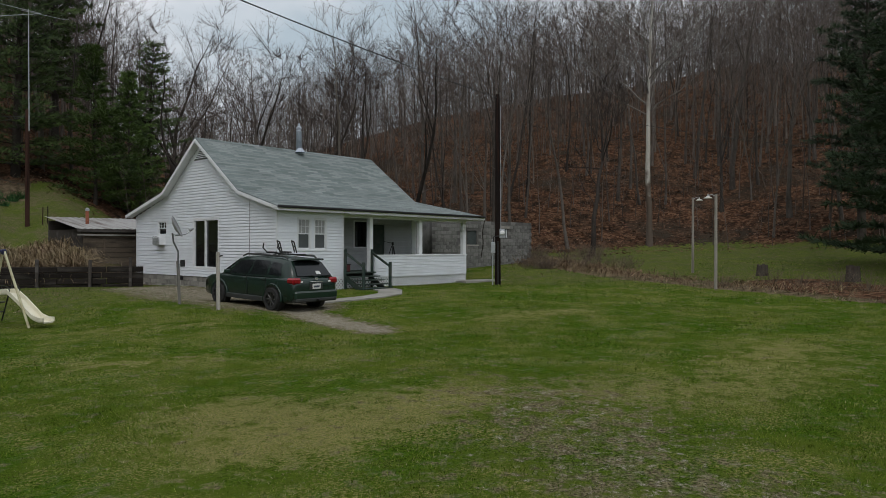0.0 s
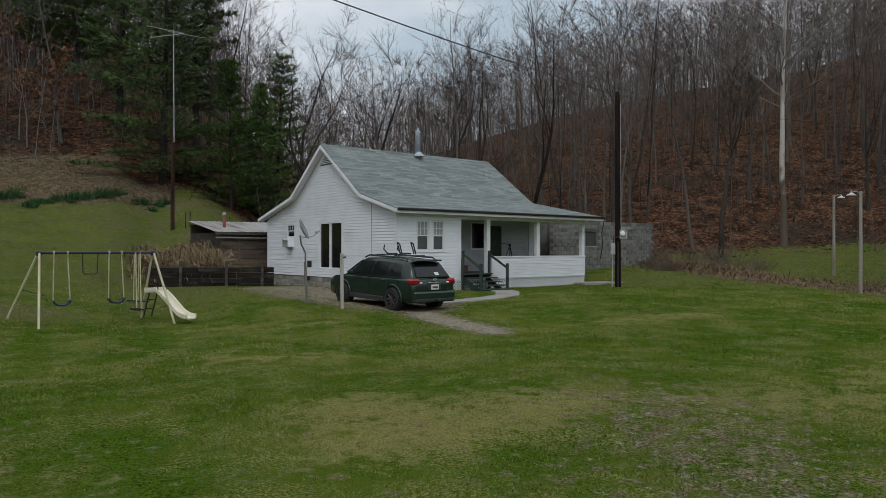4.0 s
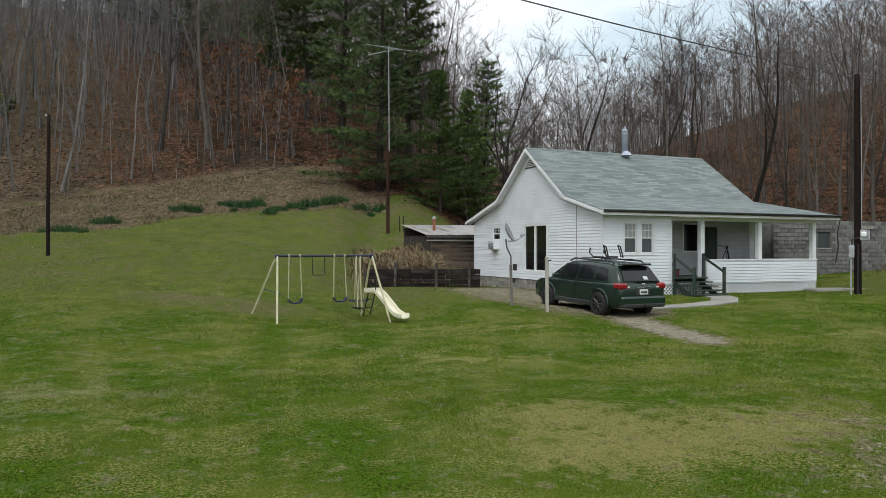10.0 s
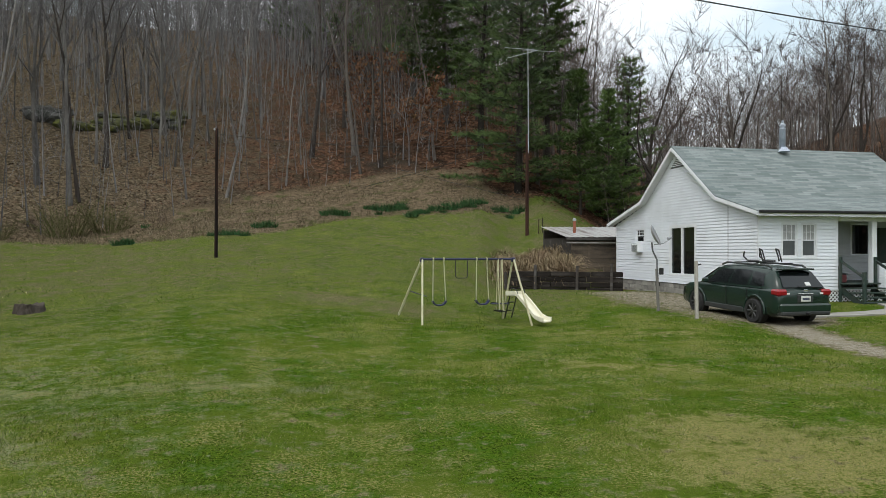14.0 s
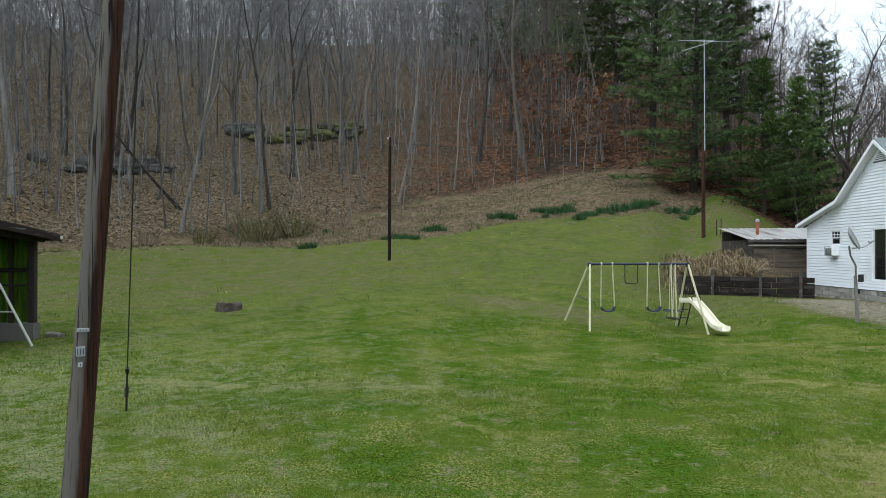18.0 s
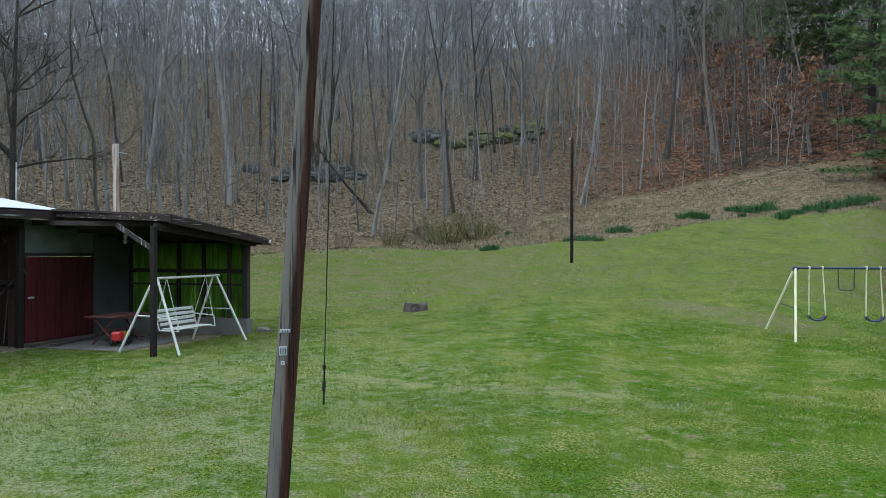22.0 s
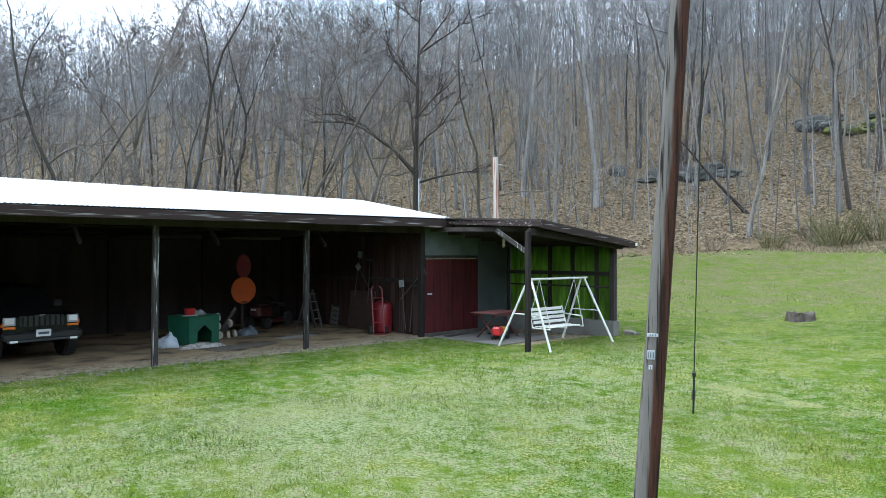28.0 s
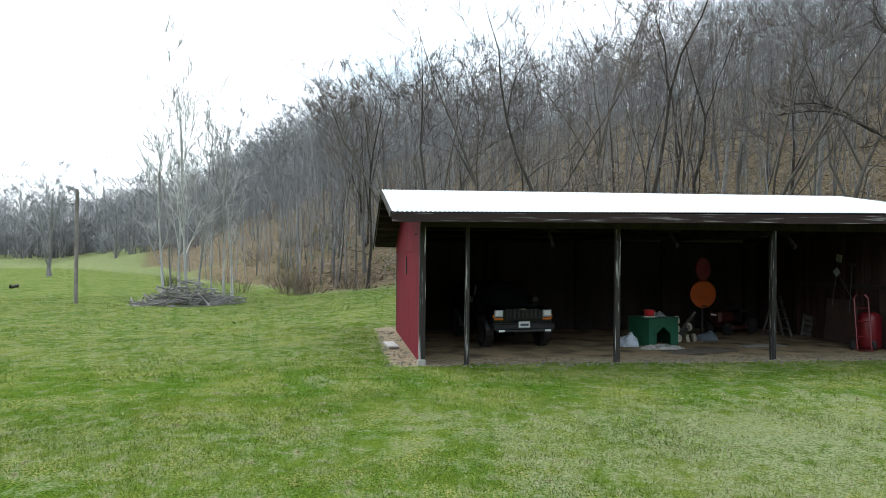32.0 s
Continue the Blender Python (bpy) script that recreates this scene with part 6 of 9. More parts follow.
def station_wagon():
    c = thing("station_wagon", pose(11.82, 19.44, 0.375, 0, -1.6, 96) @ Matrix.Scale(0.965, 4) @ pose(-2.38, 0, 0), "dark green station wagon with roof racks, parked on gravel", "car")
    part("body", lower_body([(0.0, 0.42, 0.84, 0.74), (0.05, 0.34, 0.97, 0.84), (0.3, 0.27, 1.02, 0.88), (0.95, 0.25, 1.03, 0.885), (2.4, 0.24, 1.01, 0.885), (3.3, 0.24, 1.0, 0.885), (3.7, 0.24, 0.99, 0.88), (4.25, 0.26, 0.92, 0.88), (4.6, 0.29, 0.82, 0.80), (4.76, 0.36, 0.70, 0.62)]), CAR_GREEN, c, smooth=True)
    cab = Cabin([(0.10, 0.98, 1.06, 0.78, 0.74), (0.48, 0.99, 1.50, 0.83, 0.63), (0.75, 1.0, 1.57, 0.85, 0.63), (1.8, 1.0, 1.61, 0.86, 0.65), (2.7, 0.99, 1.58, 0.86, 0.63), (3.0, 0.98, 1.49, 0.85, 0.62), (3.78, 0.97, 1.02, 0.80, 0.70)])
    part("cabin", cab.shell(), CAR_GREEN, c, smooth=True)
    for sd in (1, -1):
        part("side_window", cab.glass([(0.62, 0.14), (1.22, 0.12), (1.18, 0.86), (0.78, 0.82)], sd), GLASS_DARK, c)
        part("side_window", cab.glass([(1.32, 0.10), (2.12, 0.10), (2.05, 0.88), (1.28, 0.88)], sd), GLASS_DARK, c)
        part("side_window", cab.glass([(2.2, 0.10), (3.25, 0.10), (2.9, 0.86), (2.12, 0.88)], sd), GLASS_DARK, c)
        part("roof_rail", Shape().tube([(0.65, sd * 0.56, 1.57), (0.78, sd * 0.57, 1.635), (2.6, sd * 0.58, 1.66), (2.85, sd * 0.57, 1.58)], 0.028, 8), CLADDING, c)
        for x in (0.95, 3.68):
            part("wheel_well", Shape().rod((x, sd * 0.70, 0.36), (x, sd * 0.893, 0.36), 0.405, 0.40, 28), BLACK, c)
            arch = Wood()
            arch.limb([Vector((x + 0.425 * math.cos(t), sd * 0.885, 0.36 + 0.425 * math.sin(t))) for t in [0.12 * q - 0.2 for q in range(30)]], [0.04] * 30, 8)
            part("wheel_arch", raw_mesh("wheel_arch", *arch.arrays(), CAR_GREEN, True), None, c)
            wheel(c, x, sd * 0.84, 0.345, 0.24, sd, RIM_DARK)
        part("sill_cladding", Shape().span((1.3, sd * 0.86, 0.25), (3.3, sd * 0.918, 0.40), 0.02), CLADDING, c)
        part("door_mirror", Shape().box((3.1, sd * 1.0, 1.08), (0.12, 0.2, 0.14), None, 0.03), CAR_GREEN, c)
        for x in (1.42, 2.3):
            part("door_handle", Shape().box((x, sd * 0.905, 0.92), (0.16, 0.03, 0.03), None, 0.01), CAR_GREEN, c)
        for x in (2.21, 1.27):
            part("door_seam", Shape().box((x, sd * 0.903, 0.7), (0.012, 0.012, 0.6)), BLACK, c)
        part("tail_lamp", Shape().box((0.16, sd * 0.715, 0.925), (0.34, 0.32, 0.19), None, 0.05), LENS_RED, c, "red and clear tail lamp")
        part("reversing_lamp", Shape().box((0.025, sd * 0.55, 0.90), (0.04, 0.12, 0.05), None, 0.01), LENS, c)
        part("bumper_reflector", Shape().box((-0.03, sd * 0.72, 0.56), (0.05, 0.10, 0.10), None, 0.02), LENS_RED, c)
        part("headlamp", Shape().box((4.56, sd * 0.60, 0.72), (0.25, 0.24, 0.13), None, 0.03), LENS, c)
    z0, z1 = 1.06, 1.46
    rw = [(0.085, -0.66, z0), (0.085, 0.66, z0), (0.43, 0.53, z1), (0.43, -0.53, z1)]
    part("rear_window", Shape().slab(rw, (-0.02, 0, 0.012)), GLASS_DARK, c)
    part("rear_spoiler", Shape().box((0.40, 0, 1.555), (0.24, 1.1, 0.05), None, 0.02), CAR_GREEN, c)
    part("rear_wiper", Shape().beam((0.06, 0.05, 1.07), (0.16, 0.42, 1.13), 0.03, 0.02), BLACK, c)
    part("rear_bumper", Shape().box((0.03, 0, 0.50), (0.2, 1.66, 0.26), None, 0.05), CAR_GREEN, c)
    part("bumper_cladding", Shape().box((0.04, 0, 0.37), (0.24, 1.6, 0.14), None, 0.04), CLADDING, c)
    part("tailgate_trim", Shape().box((-0.01, 0, 0.90), (0.03, 0.5, 0.02), None, 0.006), CHROME, c)
    part("plate_recess", Shape().box((-0.005, 0, 0.76), (0.03, 0.5, 0.2), None, 0.01), CLADDING, c)
    part("badge", Shape().box((-0.005, 0, 0.985), (0.03, 0.13, 0.06), None, 0.01), CHROME, c)
    part("sticker", Shape().box((0.13, -0.18, 1.16), (0.01, 0.16, 0.12), pose(0, 0, 0, 0, 40, 0).to_3x3()), PLATE, c, "white window sticker")
    number_plate(c, -0.025, 0, 0.76, -1)
    part("tow_hitch", Shape().box((-0.1, 0, 0.36), (0.2, 0.07, 0.07), None, 0.01), BLACK, c)
    ws = [(3.05, -0.54, 1.47), (3.05, 0.54, 1.47), (3.74, 0.66, 1.06), (3.74, -0.66, 1.06)]
    part("windscreen", Shape().slab(ws, (0.012, 0, 0.02)), GLASS_DARK, c)
    for x in (1.15, 2.3):
        part("cross_bar", Shape().beam((x, -0.54, 1.68), (x, 0.54, 1.68), 0.06, 0.03, 0.008), BLACK, c)
    for y in (-0.22, 0.34):
        k = new("kayak_rack")
        k.parent = c
        k["label"] = "folded black kayak cradle on the roof bar"
        part("cradle", Shape().tube([(1.5, y, 1.74), (1.95, y, 1.72), (2.1, y + 0.05, 1.86), (2.0, y + 0.1, 2.0)], 0.022, 6), BLACK, k)
        part("cradle", Shape().tube([(1.2, y, 1.72), (1.28, y + 0.05, 2.06), (1.38, y + 0.07, 2.10), (1.34, y + 0.02, 1.9), (1.3, y, 1.73)], 0.022, 6), BLACK, k)
        part("pad", Shape().box((1.7, y, 1.73), (0.4, 0.14, 0.05), None, 0.02), BLACK, k)


station_wagon()


def off_roader():
    c = thing("off_road_car", BARN @ pose(2.88, 2.2, 0.057, 0, 0, -84.0) @ pose(-4.2, 0, 0), "black boxy off-road car parked facing out of the barn", "car")
    part("body", lower_body([(0.0, 0.5, 1.02, 0.82), (0.08, 0.48, 1.10, 0.86), (1.0, 0.46, 1.10, 0.87), (2.9, 0.46, 1.09, 0.87), (3.4, 0.46, 1.07, 0.86), (4.0, 0.5, 1.03, 0.82), (4.12, 0.56, 1.0, 0.80)]), CAR_BLACK, c)
    cab = Cabin([(0.02, 1.08, 1.14, 0.80, 0.76), (0.14, 1.08, 1.62, 0.83, 0.68), (0.4, 1.09, 1.67, 0.84, 0.68), (2.1, 1.09, 1.66, 0.84, 0.67), (2.35, 1.08, 1.60, 0.83, 0.66), (2.85, 1.07, 1.10, 0.80, 0.74)])
    part("cabin", cab.shell(), CAR_BLACK, c)
    for sd in (1, -1):
        part("side_window", cab.glass([(0.3, 0.15), (1.0, 0.15), (1.0, 0.88), (0.34, 0.88)], sd), GLASS_DARK, c)
        part("side_window", cab.glass([(1.1, 0.15), (1.75, 0.15), (1.72, 0.88), (1.1, 0.88)], sd), GLASS_DARK, c)
        part("side_window", cab.glass([(1.83, 0.15), (2.62, 0.15), (2.3, 0.86), (1.8, 0.88)], sd), GLASS_DARK, c)
        for x in (0.85, 3.42):
            part("fender_flare", Shape().rod((x, sd * 0.7, 0.42), (x, sd * 0.90, 0.42), 0.43, 0.42, 20), BLACK, c)
            wheel(c, x, sd * 0.78, 0.36, 0.25, sd, RIM_DARK)
        h = new("headlamp")
        h.parent = c
        h["label"] = "square headlamp in a bright bezel"
        part("bezel", Shape().box((4.13, sd * 0.66, 0.93), (0.05, 0.24, 0.18), None, 0.01), GALV, h)
        part("lens", Shape().box((4.158, sd * 0.66, 0.94), (0.02, 0.18, 0.12), None, 0.008), LENS, h)
        part("turn_signal", Shape().box((4.13, sd * 0.66, 0.79), (0.05, 0.24, 0.055), None, 0.01), LENS_AMBER, c)
        part("side_marker", Shape().box((4.10, sd * 0.79, 0.86), (0.08, 0.05, 0.09), None, 0.01), LENS_AMBER, c)
        part("bumper_lamp", Shape().box((4.29, sd * 0.62, 0.50), (0.02, 0.16, 0.05), None, 0.005), LENS, c)
        part("door_mirror", Shape().box((2.5, sd * 0.97, 1.2), (0.1, 0.2, 0.16), None, 0.02), BLACK, c)
    part("grille", Shape().box((4.125, 0, 0.92), (0.04, 0.92, 0.24), None, 0.01), BLACK, c)
    for k in range(8):
        part("grille_bar", Shape().box((4.15, -0.40 + k * 0.114, 0.92), (0.03, 0.035, 0.23), None, 0.006), CAR_BLACK, c)
    part("bumper", Shape().box((4.2, 0, 0.60), (0.16, 1.66, 0.17), None, 0.03), BLACK, c)
    part("bumper_lip", Shape().box((4.27, 0, 0.50), (0.04, 1.5, 0.05), None, 0.01), CLADDING, c)
    part("bonnet_badge", Shape().box((4.14, 0, 1.045), (0.02, 0.14, 0.03), None, 0.005), CHROME, c)
    number_plate(c, 4.29, -0.02, 0.66, 1)
    ws = [(2.37, -0.58, 1.58), (2.37, 0.58, 1.58), (2.83, 0.68, 1.14), (2.83, -0.68, 1.14)]
    part("windscreen", Shape().slab(ws, (0.012, 0, 0.02)), GLASS_DARK, c)


off_roader()


def cloth(name, m, mat, label, category, w, d, h, seed):
    """A rumpled piece of cloth or a soft bag."""
    rng = random.Random(seed)
    sh, n = Shape(), 12
    ph = [rng.uniform(0, 6.28) for _ in range(6)]
    vs = []
    for j in range(n + 1):
        for i in range(n + 1):
            u, v = i / n * 2 - 1, j / n * 2 - 1
            e = max(0, 1 - (abs(u) ** 2.4 + abs(v) ** 2.4))
            z = h * e ** 0.5 * (0.65 + 0.25 * math.sin(u * 5 + ph[0]) * math.sin(v * 4 + ph[1]) + 0.12 * math.sin(9 * u + 7 * v + ph[2]))
            k = 1 + 0.12 * math.sin(3 * math.atan2(v, u) + ph[3])
            vs.append((u * w / 2 * k, v * d / 2 * k, z))
    fs = [(j * (n + 1) + i, j * (n + 1) + i + 1, (j + 1) * (n + 1) + i + 1, (j + 1) * (n + 1) + i) for j in range(n) for i in range(n)]
    sh.add(vs, fs)
    rim = [i for i in range(n + 1)] + [j * (n + 1) + n for j in range(1, n + 1)] + [n * (n + 1) + i for i in range(n - 1, -1, -1)] + [j * (n + 1) for j in range(n - 1, 0, -1)]
    sh.f.append(tuple(rim[::-1]))
    return solo(name, sh, mat, label, category, m, smooth=True)


def small_barn_things():
    DG = material("green_painted_board", (0.012, 0.085, 0.045), 0.6, 0.12, 3, 30, 0.1)
    k = thing("dog_house", BARN @ pose(6.8, 3.1, 0.057, 0, 0, 14), "dark green wooden dog house with pointed doorway", "dog house")
    w, d, h = 0.98, 0.85, 0.74
    fr = Shape()
    fr.slab([(-w / 2, -d / 2, 0), (-0.24, -d / 2, 0), (-0.24, -d / 2, 0.33), (0, -d / 2, 0.52), (0, -d / 2, h), (-w / 2, -d / 2, h)], (0, 0.02, 0))
    fr.slab([(w / 2, -d / 2, 0), (0.24, -d / 2, 0), (0.24, -d / 2, 0.33), (0, -d / 2, 0.52), (0, -d / 2, h), (w / 2, -d / 2, h)], (0, 0.02, 0))
    part("front_panel", fr, DG, k)
    part("side_panel", Shape().span((-w / 2, -d / 2 + 0.02, 0), (-w / 2 + 0.02, d / 2, h)), DG, k)
    part("side_panel", Shape().span((w / 2 - 0.02, -d / 2 + 0.02, 0), (w / 2, d / 2, h)), DG, k)
    part("back_panel", Shape().span((-w / 2, d / 2, 0), (w / 2, d / 2 + 0.02, h)), DG, k)
    part("lid", Shape().box((0, 0, h + 0.015), (w + 0.06, d + 0.08, 0.03), None, 0.006), DG, k)
    RED = material("red_plastic", (0.42, 0.02, 0.025), 0.4, 0.08, 4, 30, 0.02)
    m0 = BARN @ pose(6.8, 3.1, 0.057 + 0.77, 0, 0, 14)
    c = thing("red_pot", m0 @ pose(-0.22, -0.1, 0), "red plastic pot on the dog house", "pot")
    part("pot", Shape().lathe([(0.10, 0), (0.13, 0.03), (0.145, 0.17), (0.15, 0.18)], 18), RED, c, smooth=True)
    part("rim", Shape().lathe([(0.16, 0.17), (0.16, 0.19), (0.145, 0.19)], 18), RED, c)
    cloth("crumpled_bag", m0 @ pose(0.12, -0.05, 0), material("grey_bag", (0.2, 0.2, 0.2), 0.6, 0.2, 6, 40, 0.1), "crumpled grey bag on the dog house", "bag", 0.36, 0.3, 0.17, 3)
    solo("white_stick", Shape().rod((-0.62, -0.32, 0.02), (-0.2, -0.36, 0.02), 0.014, 0.014, 6), WHITE_METAL, "short white stick lying on the dog house", "stick", m0)
    cloth("white_sack", BARN @ pose(5.95, 2.75, 0.057), material("white_sack", (0.45, 0.5, 0.55), 0.6, 0.15, 5, 30, 0.1), "full pale blue-white plastic sack on the floor", "sack", 0.55, 0.5, 0.42, 5)
    cloth("rumpled_rug", BARN @ pose(6.6, 2.15, 0.057), material("pale_cloth", (0.36, 0.34, 0.31), 0.9, 0.3, 9, 40, 0.2), "rumpled pale patterned cloth on the floor", "cloth", 1.2, 0.5, 0.14, 8)
    solo("floor_mat", Shape().box((0, 0, 0.008), (1.9, 0.75, 0.016), None, 0.004), material("brown_mat", (0.10, 0.08, 0.06), 0.95, 0.2, 5, 60, 0.4), "flat brown mat on the dirt floor", "mat", BARN @ pose(7.3, 1.55, 0.057, 0, 0, 12))
    solo("pale_board", Shape().box((0, 0, 0.012), (1.3, 0.4, 0.02), None, 0.004), CONCRETE, "pale flat board lying on the floor", "board", BARN @ pose(9.6, 2.4, 0.057, 0, 0, 8))
    cloth("grey_tarp_bundle", BARN @ pose(8.85, 3.9, 0.057), material("grey_blue_tarp", (0.14, 0.17, 0.2), 0.6, 0.2, 5, 40, 0.1), "bundled grey-blue tarp on the floor", "tarp", 0.62, 0.4, 0.3, 12)
    # heap of small toy wheels
    WW = material("cream_wheels", (0.42, 0.38, 0.3), 0.6, 0.15, 5, 30, 0.1)
    t = thing("toy_truck_heap", BARN @ pose(8.0, 3.7, 0.057), "heap of toy trucks with cream wheels", "toys")
    for i, (x, y, z) in enumerate(((-0.25, -0.15, 0.1), (-0.28, -0.12, 0.36), (-0.26, -0.1, 0.62), (0.02, -0.2, 0.1), (0.22, -0.18, 0.12), (0.1, -0.1, 0.42))):
        part("wheel", Shape().lathe([(0.04, -0.04), (0.11, -0.04), (0.12, 0), (0.11, 0.04), (0.04, 0.04)], 16, (x, y, z), pose(0, 0, 0, 80, 0, 20 * i).to_3x3()), WW, t)
    part("chassis", Shape().beam((-0.25, 0, 0.15), (0.25, 0, 0.45), 0.2, 0.12, 0.02), BLACK, t)
    part("boom", Shape().beam((-0.1, -0.05, 0.3), (0.3, -0.1, 0.85), 0.08, 0.08, 0.01), DARKWOOD, t)
    # disc target stand
    OR = material("orange_plastic_disc", (0.62, 0.11, 0.015), 0.5, 0.08, 3, 30, 0.02)
    PK = material("faded_red_disc", (0.22, 0.018, 0.04), 0.5, 0.08, 3, 30, 0.02)
    s = thing("disc_stand", BARN @ pose(9.4, 5.2, 0.057), "post holding a round orange and a red disc", "sign")
    part("post", Shape().rod((0, 0.06, 0), (0, 0.06, 2.5), 0.05, 0.05, 10), BARNWOOD, s)
    part("orange_disc", Shape().lathe([(0.40, -0.03), (0.43, 0), (0.40, 0.03)], 32, (0, -0.02, 1.27), pose(0, 0, 0, 90, 0, 0).to_3x3()), OR, s)
    part("red_disc", Shape().lathe([(0.34, -0.03), (0.38, 0), (0.34, 0.03)], 32, (0, -0.02, 2.04), Matrix.Diagonal((0.68, 1, 1)) @ pose(0, 0, 0, 90, 0, 0).to_3x3()), PK, s)
    part("disc_clip", Shape().box((0, -0.07, 0.9), (0.2, 0.03, 0.04), None, 0.01), BLACK, s)
    # mower in the dark
    MR = material("dull_red_paint", (0.05, 0.009, 0.009), 0.4, 0.1, 3, 30, 0.02)
    q = thing("lawn_mower", BARN @ pose(10.6, 5.6, 0.057, 0, 0, 200), "dull red riding mower at the back of the barn", "mower")
    part("hood", Shape().box((0.45, 0, 0.55), (0.7, 0.45, 0.4), None, 0.08), MR, q)
    part("seat", Shape().box((-0.35, 0, 0.72), (0.4, 0.45, 0.1), None, 0.03), BLACK, q)
    part("deck", Shape().box((0, 0, 0.25), (1.0, 0.95, 0.14), None, 0.04), MR, q)
    part("steering_wheel", Shape().lathe([(0.15, -0.012), (0.17, 0), (0.15, 0.012)], 16, (0.05, 0, 0.95), pose(0, 0, 0, 0, -40, 0).to_3x3()), BLACK, q)
    for x, y, r in ((0.6, 0.35, 0.18), (0.6, -0.35, 0.18), (-0.4, 0.42, 0.25), (-0.4, -0.42, 0.25)):
        part("wheel", Shape().lathe([(0.06, -0.08), (r * 0.9, -0.08), (r, 0), (r * 0.9, 0.08), (0.06, 0.08)], 16, (x, y, r), pose(0, 0, 0, 90, 0, 0).to_3x3()), TYRE, q)
    part("lamp", Shape().box((0.82, 0, 0.62), (0.03, 0.2, 0.06), None, 0.01), LENS, q)
    # stepladder, boxes
    l = thing("stepladder", BARN @ pose(11.5, 4.6, 0.057, 0, 0, 25), "old grey wooden stepladder", "ladder")
    GW = material("grey_old_wood", (0.075, 0.07, 0.065), 0.9, 0.25, 4, 40, 0.3, stretch=(1, 1, 0.2))
    for x in (-0.22, 0.22):
        part("front_rail", Shape().beam((x, -0.35, 0), (x * 0.7, 0, 1.25), 0.03, 0.07), GW, l)
        part("back_rail", Shape().beam((x, 0.35, 0), (x * 0.7, 0, 1.25), 0.03, 0.05), GW, l)
    for z in (0.28, 0.56, 0.84, 1.1):
        part("step", Shape().box((0, -0.35 * (1 - z / 1.25), z), (0.42, 0.12, 0.025), None, 0.004), GW, l)
    b = thing("leaning_crate", BARN @ pose(12.2, 4.2, 0.057, 0, 12, 20), "grey slatted crate leaning in the corner", "crate")
    for i in range(4):
        part("slat", Shape().box((0, 0, 0.12 + 0.16 * i), (0.42, 0.05, 0.13), None, 0.006), GW, b)
    part("batten", Shape().box((-0.18, 0.04, 0.36), (0.05, 0.04, 0.7), None, 0.004), GW, b)
    part("batten", Shape().box((0.18, 0.04, 0.36), (0.05, 0.04, 0.7), None, 0.004), GW, b)
    solo("plywood_sheet", Shape().box((0, 0, 0.62), (0.03, 1.3, 1.24), None, 0.004), material("brown_plywood", (0.05, 0.028, 0.022), 0.8, 0.15, 2, 30, 0.1), "brown plywood sheet leaning on the board wall", "board", BARN @ pose(12.3, 2.9, 0.057, 0, 6, 0))
    # red tank with hand truck
    RT = material("red_tank_paint", (0.15, 0.008, 0.013), 0.4, 0.1, 3, 30, 0.02)
    g = thing("fuel_tank", BARN @ pose(12.15, 1.55, 0.057), "red round-shouldered fuel tank", "tank")
    part("shell", Shape().lathe([(0.1, 0), (0.26, 0.03), (0.29, 0.12), (0.29, 0.8), (0.25, 0.93), (0.1, 1.0)], 22), RT, g, smooth=True)
    part("cap", Shape().lathe([(0.07, 0.99), (0.07, 1.05), (0.05, 1.06)], 12), BLACK, g)
    h = thing("hand_truck", BARN @ pose(11.75, 1.25, 0.057, 0, 0, -20), "red two-wheeled hand truck leaning upright", "hand truck")
    for x in (-0.17, 0.17):
        part("rail", Shape().tube([(x, -0.02, 0.05), (x, 0.22, 1.35), (x * 0.6, 0.26, 1.45)], 0.02, 6), RT, h)
        part("wheel", Shape().lathe([(0.03, -0.04), (0.11, -0.04), (0.13, 0), (0.11, 0.04), (0.03, 0.04)], 14, (x * 1.5, 0.08, 0.13), pose(0, 0, 0, 0, 90, 0).to_3x3()), TYRE, h)
    for z in (0.35, 0.75, 1.1):
        part("crossbar", Shape().rod((-0.17, 0.18 * z, z), (0.17, 0.18 * z, z), 0.014, 0.014, 6), RT, h)
    part("toe_plate", Shape().box((0, -0.12, 0.03), (0.4, 0.22, 0.012)), RT, h)
    # tools on the wall
    for i, (y, z, tilt) in enumerate(((0.55, 0.15, 6), (0.75, 0.2, -8), (1.0, 1.1, 50), (2.2, 1.0, -40), (2.6, 0.9, 5), (3.3, 1.1, 12))):
        o = thing(("rake", "shovel", "hoe", "saw", "pitchfork", "broom")[i], BARN @ pose(12.38, y, z, tilt, 0, 0), "long-handled garden tool hung on the dark boards", "tool", "wall tools")
        part("handle", Shape().rod((0, 0, 0), (0, 0, 1.35), 0.016, 0.014, 6), GW, o)
        part("head", Shape().box((0, 0, 1.4), (0.03, 0.22 if i % 2 else 0.36, 0.22 if i % 2 else 0.07), None, 0.01), GALV if i % 2 else BLACK, o)
    # things outside the red door
    PT = material("worn_red_table_paint", (0.10, 0.028, 0.024), 0.75, 0.2, 3, 30, 0.2, tint=(0.09, 0.03, 0.028))
    t = thing("folding_table", BARN @ pose(13.75, -1.75, 0.076, 0, 0, 4), "worn red wooden table with crossed legs", "table")
    for i in range(6):
        part("top_board", Shape().box((0, -0.36 + i * 0.145, 0.73), (1.45, 0.135, 0.03), None, 0.004), PT, t)
    part("apron", Shape().box((0, -0.40, 0.69), (1.3, 0.02, 0.06)), PT, t)
    part("apron", Shape().box((0, 0.36, 0.69), (1.3, 0.02, 0.06)), PT, t)
